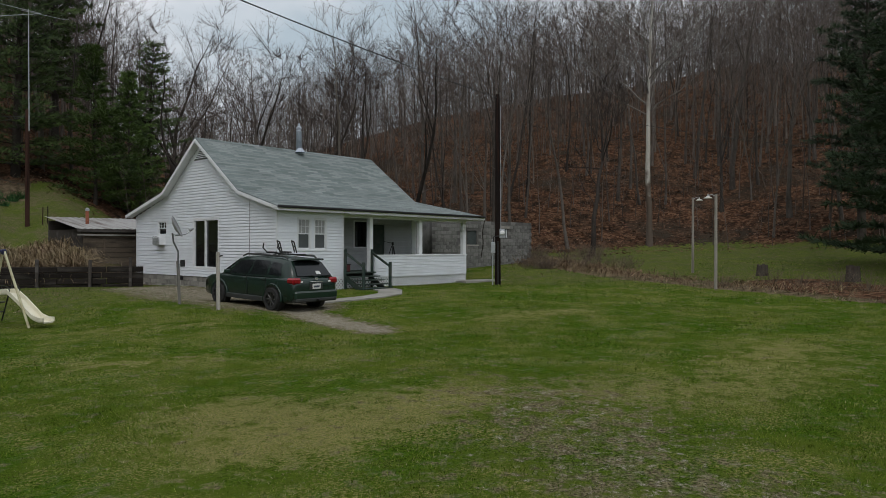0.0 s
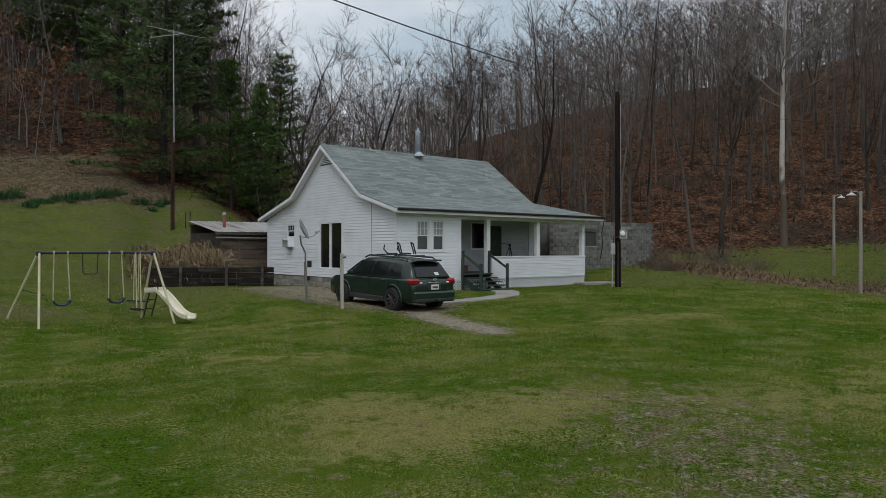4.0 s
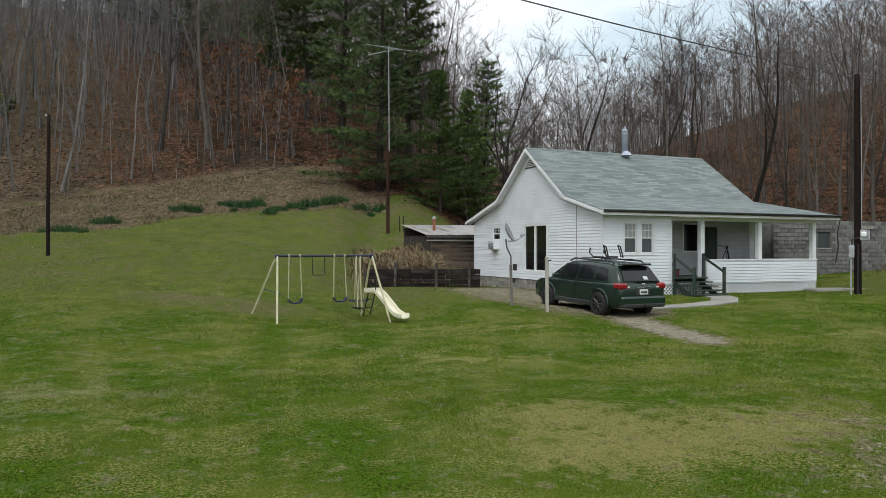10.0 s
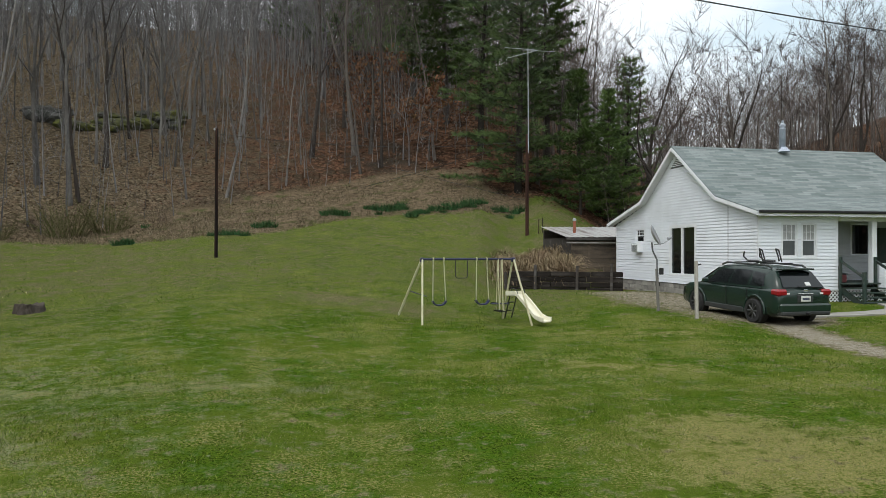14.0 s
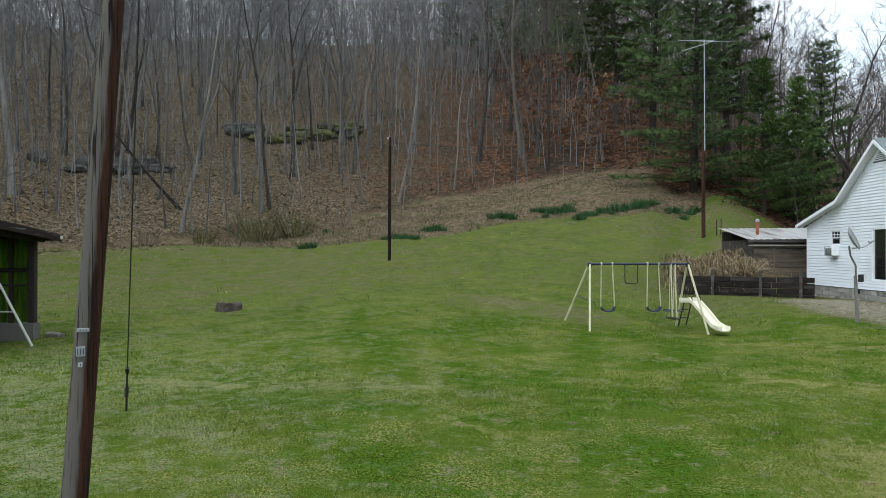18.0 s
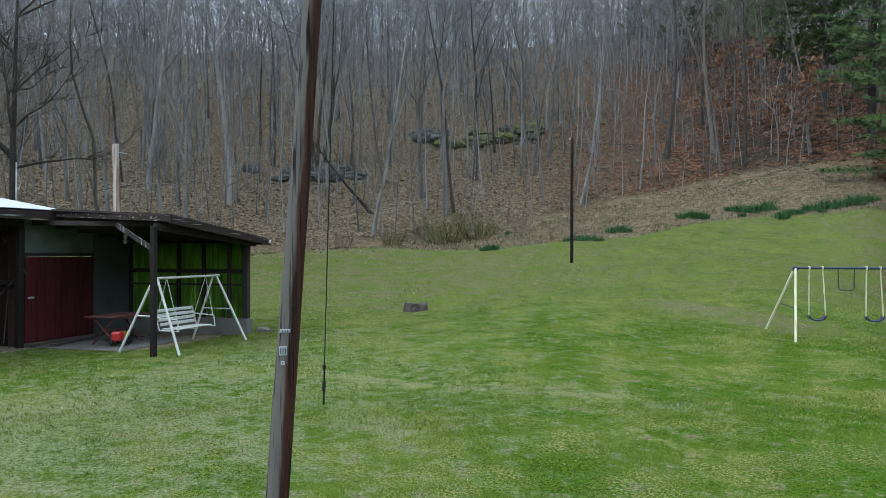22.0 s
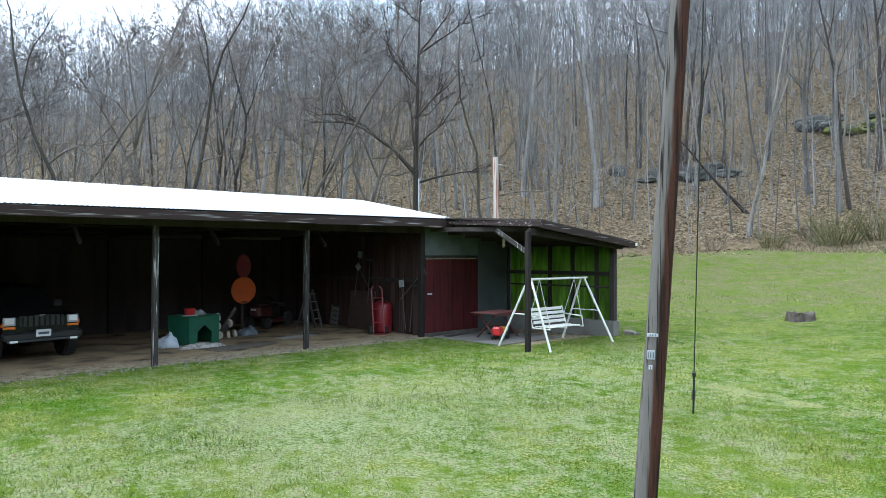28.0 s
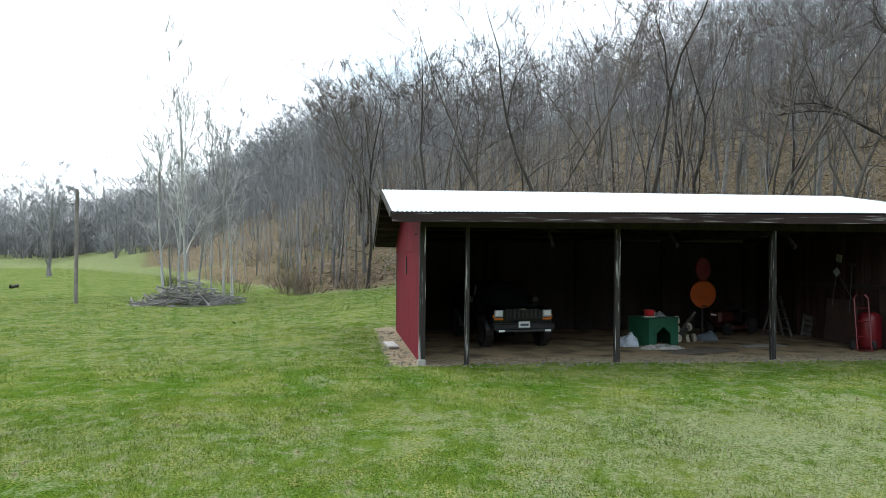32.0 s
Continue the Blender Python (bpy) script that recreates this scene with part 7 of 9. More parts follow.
    for x in (-0.52, 0.52):
        part("leg", Shape().beam((x, -0.36, 0.0), (x, 0.30, 0.71), 0.03, 0.06, 0.004, (1, 0, 0)), PT, t)
        part("leg", Shape().beam((x + 0.035, 0.36, 0.0), (x + 0.035, -0.30, 0.71), 0.03, 0.06, 0.004, (1, 0, 0)), PT, t)
    part("stretcher", Shape().beam((-0.5, 0, 0.36), (0.55, 0, 0.36), 0.04, 0.03), PT, t)
    tt = thing("toy_truck", BARN @ pose(13.35, -2.2, 0.076, 0, 0, 20), "red and yellow toy truck under the table", "toy")
    YL = material("yellow_plastic", (0.55, 0.33, 0.02), 0.4, 0.08, 4, 30, 0.02)
    RP = material("bright_red_plastic", (0.40, 0.02, 0.02), 0.4, 0.08, 4, 30, 0.02)
    part("bed", Shape().box((0.12, 0, 0.27), (0.42, 0.26, 0.14), None, 0.03), YL, tt)
    part("cab", Shape().box((-0.2, 0, 0.25), (0.24, 0.26, 0.24), None, 0.04), RP, tt)
    for x in (-0.2, 0.2):
        for y in (-0.14, 0.14):
            part("wheel", Shape().lathe([(0.02, -0.03), (0.09, -0.03), (0.1, 0), (0.09, 0.03), (0.02, 0.03)], 14, (x, y, 0.1), pose(0, 0, 0, 90, 0, 0).to_3x3()), BLACK, tt)
    cloth("firewood_heap", BARN @ pose(14.6, -1.2, 0.076), BARNWOOD, "low heap of dark scraps under the table", "scraps", 0.9, 0.6, 0.3, 21)
    solo("timber_plank", Shape().beam((0, 0, 0.03), (1.6, 0.3, 0.03), 0.14, 0.04, 0.004), DARKWOOD, "dark plank lying before the red door", "plank", BARN @ pose(12.6, -0.75, 0.10))
    # garden swing seat
    g = thing("garden_swing", BARN @ pose(13.6, -4.0, 0.08, 0, 0, -1), "white metal garden swing seat on an A-frame", "swing seat")
    for x, s in ((-1.15, -1), (1.15, 1)):
        for y in (-0.85, 0.85):
            part("leg", Shape().rod((x + s * 0.22, y, 0), (x, y * 0.06, 1.75), 0.03, 0.03, 8), WHITE_METAL, g)
        part("brace", Shape().rod((x + s * 0.12, -0.42, 0.87), (x + s * 0.12, 0.42, 0.87), 0.014, 0.014, 6), WHITE_METAL, g)
    part("top_bar", Shape().rod((-1.2, 0, 1.76), (1.35, 0, 1.76), 0.03, 0.03, 8), WHITE_METAL, g)
    se = new("bench")
    se.parent = g
    se["label"] = "white slatted swing bench"
    for i in range(4):
        part("seat_slat", Shape().box((0.0, -0.22 + 0.13 * i, 0.50), (1.35, 0.09, 0.02), None, 0.006), WHITE_METAL, se)
    for i in range(4):
        part("back_slat", Shape().box((0.0, 0.26 + 0.04 * i, 0.60 + 0.11 * i), (1.35, 0.02, 0.08), None, 0.006), WHITE_METAL, se)
    for x in (-0.72, 0.0, 0.72):
        part("bench_frame", Shape().tube([(x, -0.32, 0.46), (x, 0.24, 0.47), (x, 0.40, 0.99)], 0.016, 6), WHITE_METAL, se)
    for x in (-0.72, 0.72):
        part("arm_rest", Shape().tube([(x, 0.34, 0.78), (x, -0.28, 0.74), (x, -0.32, 0.46)], 0.016, 6), WHITE_METAL, se)
        part("hanger", Shape().rod((x, -0.26, 0.74), (x * 1.05, 0, 1.74), 0.008, 0.008, 5), WHITE_METAL, se)
        part("hanger", Shape().rod((x, 0.32, 0.78), (x * 1.05, 0, 1.74), 0.008, 0.008, 5), WHITE_METAL, se)
    for x, y, r in ((16.75, -4.3, 0), (16.9, -4.15, 25), (16.62, -4.5, 60)):
        solo("loose_block", Shape().box((0, 0, 0.09), (0.38, 0.19, 0.18), None, 0.012), GRAVEL, "loose pale concrete block by the wall's end", "block", BARN @ pose(x, y, 0.05, 0, 0, r), "loose blocks")
    solo("doorstep_plank", Shape().box((0, 0, 0.03), (0.28, 1.1, 0.06), None, 0.008), material("pale_plank", (0.30, 0.285, 0.26), 0.85, 0.15, 3, 40, 0.2), "pale plank lying along the red wall", "plank", BARN @ pose(-0.45, 3.2, 0.07, 0, 0, 4))
    # loose stones at the barn's edge
    rng = random.Random(5)
    st = Shape()
    for _ in range(420):
        if rng.random() < 0.35:
            x, y = rng.uniform(-0.8, -0.05), rng.uniform(-0.3, 7)
        else:
            x, y = rng.uniform(0.4, 12.3), rng.gauss(-0.15, 0.22)
        r = rng.uniform(0.008, 0.03)
        st.box((x, y, 0.056 + r * 0.3), (r * 2.2, r * 1.8, r * 1.3), Euler((rng.random(), rng.random(), rng.random() * 6)).to_matrix(), r * 0.4)
    solo("loose_stones", st, GRAVEL, "loose pale stones along the barn's edge", "stones", BARN, kind="stuff")
    pp = thing("leaning_pole", BARN @ pose(16.9, 1.0, 0.05, 0, -1.2, 0), "peeling white and rust-brown pole behind the lean-to", "pole")
    part("shaft", Shape().beam((0, 0, 0), (0, 0, 5.85), 0.17, 0.12, 0.01, (1, 0, 0)), material("peeling_pole", (0.36, 0.32, 0.28), 0.8, 0.2, 2, 30, 0.3, tint=(0.16, 0.055, 0.03), stretch=(6, 6, 0.5), blotch=0.6), pp)
    part("bracket", Shape().rod((0, 0, 5.6), (0.5, 0, 5.6), 0.012, 0.012, 6), GALV, pp)
    pq = thing("roof_mast", BARN @ pose(14.6, 2.6, 3.2), "thin galvanised mast with a looped wire", "mast")
    part("mast", Shape().rod((0, 0, -0.4), (0, 0, 1.9), 0.025, 0.02, 8), GALV, pq)
    part("loop", Shape().tube([(0.02, 0, 1.6), (0.12, 0, 1.45), (0.14, 0, 1.25), (0.05, 0, 1.1)], 0.008, 5), GALV, pq)


small_barn_things()


# ---- poles, lamps and wires ----
POLE_WOOD = material("brown_pole_wood", (0.062, 0.026, 0.016), 0.92, 0.45, 2.2, 30, 1.0, tint=(0.014, 0.009, 0.007), stretch=(9, 9, 0.35), blotch=0.55, spec=0.15)


def greyed_side(m, grey):
    """Greys the side of a pole that lies to the camera's left, with a ragged edge."""
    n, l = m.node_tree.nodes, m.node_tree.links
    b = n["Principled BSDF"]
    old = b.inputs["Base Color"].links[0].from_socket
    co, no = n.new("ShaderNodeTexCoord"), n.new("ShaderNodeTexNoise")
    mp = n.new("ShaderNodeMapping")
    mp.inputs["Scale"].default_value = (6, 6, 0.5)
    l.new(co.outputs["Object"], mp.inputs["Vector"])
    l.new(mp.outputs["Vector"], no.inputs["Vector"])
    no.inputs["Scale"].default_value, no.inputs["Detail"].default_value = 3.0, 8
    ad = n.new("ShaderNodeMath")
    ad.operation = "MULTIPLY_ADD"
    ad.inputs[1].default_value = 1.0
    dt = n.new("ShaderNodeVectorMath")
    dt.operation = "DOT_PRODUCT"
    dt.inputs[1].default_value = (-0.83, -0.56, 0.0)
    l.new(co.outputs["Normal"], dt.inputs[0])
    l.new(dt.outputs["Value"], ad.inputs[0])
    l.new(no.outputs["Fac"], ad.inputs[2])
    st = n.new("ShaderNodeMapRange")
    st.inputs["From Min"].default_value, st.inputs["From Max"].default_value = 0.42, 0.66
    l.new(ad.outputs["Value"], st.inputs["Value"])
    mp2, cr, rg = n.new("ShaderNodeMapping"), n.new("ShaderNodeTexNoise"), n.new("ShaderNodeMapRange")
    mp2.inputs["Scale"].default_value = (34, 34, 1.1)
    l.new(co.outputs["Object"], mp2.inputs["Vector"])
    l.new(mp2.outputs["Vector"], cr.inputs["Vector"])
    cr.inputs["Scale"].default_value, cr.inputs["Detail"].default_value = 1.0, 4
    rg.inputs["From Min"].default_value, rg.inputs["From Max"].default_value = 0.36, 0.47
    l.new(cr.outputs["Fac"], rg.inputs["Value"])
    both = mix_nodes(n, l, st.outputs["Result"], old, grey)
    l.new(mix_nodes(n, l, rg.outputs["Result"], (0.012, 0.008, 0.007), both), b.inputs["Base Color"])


greyed_side(POLE_WOOD, (0.115, 0.104, 0.094))
POLE_DARK = material("creosoted_pole", (0.014, 0.011, 0.010), 0.95, 0.3, 2, 40, 0.6, spec=0.1, tint=(0.04, 0.02, 0.015), stretch=(4, 4, 0.2), blotch=0.4)
WIRE = material("black_wire", (0.02, 0.02, 0.02), 0.6, 0.05, 4, 30, 0.0)


def pole_shape(h, r0, r1, lean=(0, 0), seed=0, n=18, steps=14):
    """A round pole with a slightly uneven, checked surface."""
    rng = random.Random(seed)
    sh, vs, fs = Shape(), [], []
    ph = [rng.uniform(0, 6.28) for _ in range(4)]
    for j in range(steps + 1):
        t = j / steps
        z = -0.5 + (h + 0.5) * t
        r = r0 + (r1 - r0) * t
        for i in range(n):
            a = 2 * math.pi * i / n
            k = r * (1 + 0.018 * math.sin(3 * a + ph[0] + t * 3) + 0.014 * math.sin(7 * a + ph[1] + 5 * t) + rng.uniform(-0.012, 0.012))
            vs.append((k * math.cos(a) + lean[0] * z, k * math.sin(a) + lean[1] * z, z))
    fs = [(j * n + i, j * n + (i + 1) % n, (j + 1) * n + (i + 1) % n, (j + 1) * n + i) for j in range(steps) for i in range(n)]
    fs += [tuple(range(n))[::-1], tuple(range(steps * n, (steps + 1) * n))]
    return sh.add(vs, fs)


def sag(p, q, drop, n=14):
    p, q = Vector(p), Vector(q)
    return [p.lerp(q, i / n) - Vector((0, 0, drop * 4 * (i / n) * (1 - i / n))) for i in range(n + 1)]


def strand(parent, pts, r, mat):
    """One hanging wire as a single swept tube."""
    w = Wood()
    w.limb([Vector(p) for p in pts], [r] * len(pts), 5)
    return part("strand", raw_mesh("strand", *w.arrays(), mat, True), None, parent)


def poles():
    # near leaning pole with tags
    p = thing("utility_pole", pose(-3.37, 5.03, 0.0), "weathered brown leaning utility pole with small metal tags", "pole")
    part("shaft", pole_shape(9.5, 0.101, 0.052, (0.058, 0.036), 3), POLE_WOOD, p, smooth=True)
    d = Vector((0.556, -0.831, 0)).normalized()
    sd = Vector((d.y, -d.x, 0))
    for z, w, h, off in ((1.81, 0.085, 0.028, 0.035), (1.65, 0.062, 0.075, 0.04), (1.55, 0.03, 0.035, 0.035)):
        c = Vector((0.058 * z, 0.036 * z, z)) + d * 0.094 + sd * off
        tg = new("metal_tag")
        tg.parent = p
        m = Matrix((sd, -d, Vector((0, 0, 1)))).transposed()
        part("tag_plate", Shape().box(c, (w, 0.006, h), m, 0.002), GALV, tg, "small pale metal tag")
        for k in range(3 if w > 0.05 else 1):
            part("tag_mark", Shape().box(c + d * 0.005 + sd * ((k - 1) * 0.02 if w > 0.05 else 0), (0.006, 0.004, h * 0.6), m), PLATE_INK, tg)
    g = thing("guy_wire", pose(-5.75, 9.95, land_at(-5.75, 9.95)), "dark guy wire running down to a ground anchor", "wire")
    top = Vector((-3.37 + 0.5, 5.03 + 0.32, 8.8)) - Vector((-5.75, 9.95, land_at(-5.75, 9.95)))
    part("anchor_rod", Shape().rod((0, 0, -0.2), top * 0.075, 0.017, 0.015, 8), WIRE, g)
    part("strand", Shape().rod(top * 0.07, top, 0.0085, 0.0085, 6), WIRE, g)
    for t in (0.03, 0.04, 0.075):
        part("clamp", Shape().rod(top * (t - 0.004), top * (t + 0.004), 0.03, 0.03, 8), WIRE, g)
    # pole beside the straw slope
    x, y = -6.12, 34.6
    o = thing("bare_pole", pose(x, y, land_at(x, y)), "dark bare wooden pole on the slope", "pole", "dark poles")
    part("shaft", pole_shape(6.15, 0.085, 0.07, (0.004, 0), 5, 12), POLE_DARK, o, smooth=True)
    part("cap_fitting", Shape().box((-0.06, 0, 6.1), (0.12, 0.08, 0.1), None, 0.02), GALV, o)
    # service pole by the porch
    x, y = 24.9, 21.1
    s = thing("service_pole", pose(x, y, land_at(x, y)), "dark service pole with electricity meter and conduits", "pole", "dark poles")
    part("shaft", pole_shape(8.75, 0.14, 0.10, (-0.006, 0), 6, 14), POLE_DARK, s, smooth=True)
    vd = Vector((-x, -y, 0)).normalized()
    vs = Vector((-vd.y, vd.x, 0))
    m = Matrix((vs, -vd, Vector((0, 0, 1)))).transposed()
    part("conduit", Shape().rod(vd * 0.16 + vs * 0.13 + Vector((0, 0, 2.4)), vd * 0.16 + vs * 0.1 + Vector((0, 0, 8.2)), 0.013, 0.013, 8), GALV, s)
    part("lower_conduit", Shape().rod(vd * 0.17 - vs * 0.0, vd * 0.17 + Vector((0, 0, 2.0)), 0.035, 0.035, 8), BLACK, s)
    part("lower_conduit", Shape().rod(vd * 0.17 - vs * 0.24, vd * 0.17 - vs * 0.24 + Vector((0, 0, 2.1)), 0.03, 0.03, 8), GALV, s)
    mt = new("electric_meter")
    mt.parent = s
    mt["label"] = "round glass electricity meter in a grey box"
    part("meter_box", Shape().box(vd * 0.2 + vs * 0.2 + Vector((0, 0, 2.35)), (0.26, 0.14, 0.42), m, 0.02), GALV, mt)
    part("meter_glass", Shape().lathe([(0.11, 0), (0.11, 0.06), (0.07, 0.1)], 16, vd * 0.27 + vs * 0.2 + Vector((0, 0, 2.38)), m @ pose(0, 0, 0, 90, 0, 0).to_3x3()), LENS, mt)
    part("disconnect_box", Shape().box(vd * 0.2 - vs * 0.22 + Vector((0, 0, 1.7)), (0.2, 0.12, 0.5), m, 0.015), GALV, s)
    part("pipe_elbow", Shape().tube([vd * 0.2 - vs * 0.22 + Vector((0, 0, 1.95)), vd * 0.2 - vs * 0.2 + Vector((0, 0, 2.2)), vd * 0.2 + vs * 0.15 + Vector((0, 0, 2.25))], 0.025, 8), BLACK, s)
    # yard lamps on tall posts
    PP = material("pale_lamp_post", (0.28, 0.26, 0.23), 0.85, 0.2, 2, 30, 0.3, tint=(0.18, 0.16, 0.13), stretch=(3, 3, 0.3))
    for x, y, h, side in ((27.9, 12.2, 3.8, 1), (34.6, 16.3, 3.85, -1)):
        l = thing("yard_lamp", pose(x, y, land_at(x, y)), "weathered wooden post with a small white lamp shade on an arm", "lamp post", "yard lamps")
        part("post", Shape().rod((0, 0, -0.3), (0, 0, h), 0.065, 0.055, 10), PP, l)
        q = Vector((-y, x, 0)).normalized() * side
        part("arm", Shape().tube([(0, 0, h - 0.1), q * 0.14 + Vector((0, 0, h)), q * 0.26 + Vector((0, 0, h - 0.03))], 0.016, 6), GALV, l)
        part("shade", Shape().lathe([(0.17, -0.075), (0.14, -0.04), (0.05, 0.012), (0.025, 0.045)], 16, q * 0.3 + Vector((0, 0, h - 0.08))), WHITE_METAL, l)
        part("socket", Shape().lathe([(0.028, 0.035), (0.028, 0.10)], 10, q * 0.3 + Vector((0, 0, h - 0.08))), GALV, l)
    # aerial mast
    x, y = 11.45, 43.5
    z = land_at(x, y)
    a = thing("aerial_mast", pose(x, y, z), "brown wooden pole carrying a television aerial on a steel mast", "aerial")
    part("pole", pole_shape(6.4, 0.12, 0.10, (0, 0), 9, 12), material("red_brown_pole", (0.050, 0.027, 0.020), 0.95, 0.3, 2, 40, 0.4, spec=0.1, tint=(0.016, 0.009, 0.007), stretch=(4, 4, 0.2)), a, smooth=True)
    part("mast", Shape().rod((0.05, -0.12, 5.2), (0.02, -0.1, 11.9), 0.032, 0.026, 8), GALV, a)
    ar = new("aerial")
    ar.parent = a
    ar.matrix_local = pose(0, -0.04, 5.3) @ Matrix.Scale(0.6, 4)
    part("boom", Shape().rod((-2.3, 0.6, 11.15), (1.0, -0.3, 10.75), 0.03, 0.03, 6), GALV, ar)
    part("boom", Shape().rod((-2.3, -0.6, 9.7), (1.0, -0.3, 10.75), 0.03, 0.03, 6), GALV, ar)
    part("director", Shape().rod((-0.6, -0.1, 10.75), (3.0, -0.1, 10.72), 0.022, 0.022, 6), GALV, ar)
    for k in range(7):
        t = k / 6
        b1, b2 = Vector((-2.3, 0.6, 11.15)).lerp(Vector((1.0, -0.3, 10.75)), t), Vector((-2.3, -0.6, 9.7)).lerp(Vector((1.0, -0.3, 10.75)), t)
        part("element", Shape().rod(b1 + Vector((0, 0.5 + 0.3 * (1 - t), 0)), b1 - Vector((0, 0.5 + 0.3 * (1 - t), 0)), 0.008, 0.008, 4), GALV, ar)
        part("element", Shape().rod(b2 + Vector((0, 0.5 + 0.3 * (1 - t), 0)), b2 - Vector((0, 0.5 + 0.3 * (1 - t), 0)), 0.008, 0.008, 4), GALV, ar)
    for dx in (0.7, 0.95):
        solo("steel_stake", Shape().rod((0, 0, -0.3), (0.02, 0, 0.95), 0.025, 0.025, 6), POLE_DARK, "short dark stake beside the aerial pole", "stake", pose(x + dx, y - 0.2, land_at(x + dx, y - 0.2)), "stakes")
    for i, (q, dz) in enumerate((((-6.12, 34.6), 5.9), ((1.0, 52.0), 0.4), ((-4.0, 58.0), 2.0))):
        w = thing("stay_wire", pose(x, y, z), "thin stay wire from the aerial pole", "wire")
        strand(w, sag((0, 0, 6.0 if i < 2 else 2.2), (q[0] - x, q[1] - y, land_at(*q) + dz - z), 0.5 if i == 0 else 0.05), 0.012, WIRE)
    # power lines
    top = Vector((24.85, 21.1, land_at(24.9, 21.1) + 8.6))
    for name, q, r in (("power_line", (-14.0, 12.6, 10.2), 0.02), ("power_line", (40.0, 4.0, 6.0), 0.012)):
        w = thing(name, pose(*top), "black overhead service cable", "wire")
        strand(w, [v - top for v in sag(top, q, 0.5, 24)], r, WIRE)
    # far pole, and lines high over the field
    x, y = -36.5, -15.9
    f = thing("field_pole", pose(x, y, land_at(x, y)), "grey weathered pole standing alone in the field", "pole", "dark poles")
    part("shaft", pole_shape(5.75, 0.10, 0.085, (0.004, 0.004), 12, 12), bark_material("grey_pole", (0.15, 0.135, 0.12), (0.08, 0.07, 0.06)), f, smooth=True)
    part("top_fitting", Shape().box((0.06, 0, 5.3), (0.08, 0.08, 0.12), None, 0.02), GALV, f)
    for dy in (0, 9):
        w = thing("high_line", pose(-60, 0, 34), "thin power line high over the barn", "wire")
        strand(w, sag((-80, -60 + dy, 6), (62, 20 + dy, 6), 2.0, 20), 0.02, GALV)


poles()


# ---- yard things ----
def swing_set():
    YEL = material("faded_cream_paint", (0.52, 0.50, 0.33), 0.5, 0.12, 4, 30, 0.05, tint=(0.38, 0.34, 0.2))
    BLUE = material("navy_blue_paint", (0.015, 0.018, 0.058), 0.45, 0.1, 4, 30, 0.05)
    SLIDE = material("cream_plastic_slide", (0.72, 0.69, 0.55), 0.4, 0.05, 3, 20, 0.02)
    CHAIN = material("pale_chain", (0.45, 0.44, 0.28), 0.6, 0.2, 20, 60, 0.2)
    x0, y0 = 2.18, 20.35
    z = land_at(3.6, 20.3)
    s = thing("swing_set", pose(x0, y0, z, 0, 0, 8.3), "cream and navy metal swing set with plastic slide", "swing set")
    L, H = 2.85, 1.80
    part("top_bar", Shape().rod((-0.05, 0, H), (L + 0.05, 0, H), 0.032, 0.032, 10), BLUE, s, "navy blue top bar")
    for x in (0, L):
        part("bracket", Shape().box((x, 0, H - 0.02), (0.12, 0.14, 0.14), None, 0.03), BLUE, s)
    for x, dx, y, in ((0, -0.25, -1.0), (0, -0.5, 0.95), (L, 0.24, -0.9), (L, 0.02, 0.95)):
        part("leg", Shape().rod((x + dx, y, land_at(x0 + x + dx, y0 + y) - z - 0.03), (x, y * 0.04, H), 0.03, 0.03, 10), YEL, s)
    part("brace", Shape().rod((-0.24, 0.5, 0.85), (0.0, -0.5, 0.75), 0.014, 0.014, 6), BLUE, s)
    for xa, xb, hz in ((0.34, 0.66, 0.45), (1.68, 2.0, 0.45)):
        w = new("swing")
        w.parent = s
        w["label"] = "navy plastic swing seat on pale chains"
        for x, xs in ((xa, xa - 0.02), (xb, xb + 0.06)):
            part("chain", Shape().rod((x, 0, H), (xs, -0.02, hz + 0.08), 0.016, 0.016, 6), CHAIN, w)
            part("hook", Shape().box((x, 0, H), (0.04, 0.09, 0.1), None, 0.01), CHAIN, w)
        xa2, xb2, vs = xa - 0.03, xb + 0.07, []
        pts = [(xa2 + (xb2 - xa2) * i / 8, hz + 0.10 * (2 * i / 8 - 1) ** 4 + 0.03 * (2 * i / 8 - 1) ** 2) for i in range(9)]
        sh = Shape()
        for (xa3, za), (xb3, zb) in zip(pts[:-1], pts[1:]):
            sh.beam((xa3, 0, za), (xb3, 0, zb), 0.17, 0.035)
        part("seat", sh, BLUE, w)
    t = new("trapeze")
    t.parent = s
    t["label"] = "black hanging trapeze bar"
    part("bar", Shape().tube([(1.02, 0, H), (1.03, 0, 1.28), (1.08, 0, 1.24), (1.34, 0, 1.24), (1.39, 0, 1.28), (1.40, 0, H)], 0.013, 6), BLACK, t)
    g = new("glider")
    g.parent = s
    g["label"] = "two-seat glider on cream rods"
    for x in (2.36, 2.48):
        for y in (-0.12, 0.12):
            part("rod", Shape().rod((x, y * 0.3, H), (x, y, 0.28), 0.016, 0.016, 6), YEL, g)
        part("foot_rest", Shape().rod((x, -0.3, 0.24), (x, 0.3, 0.24), 0.025, 0.025, 8), BLACK, g)
    part("seat_board", Shape().box((2.42, 0.0, 0.46), (0.55, 0.2, 0.03), None, 0.01), BLUE, g)
    part("cross_rod", Shape().rod((2.15, 0.0, 0.5), (2.75, 0.0, 0.44), 0.014, 0.014, 6), BLACK, g)
    sl = new("slide")
    sl.parent = s
    sl["label"] = "cream plastic slide with raised sides"
    a, b = Vector((L + 0.30, 0.25, 0.70)), Vector((L + 0.44, -1.3, 0.04))
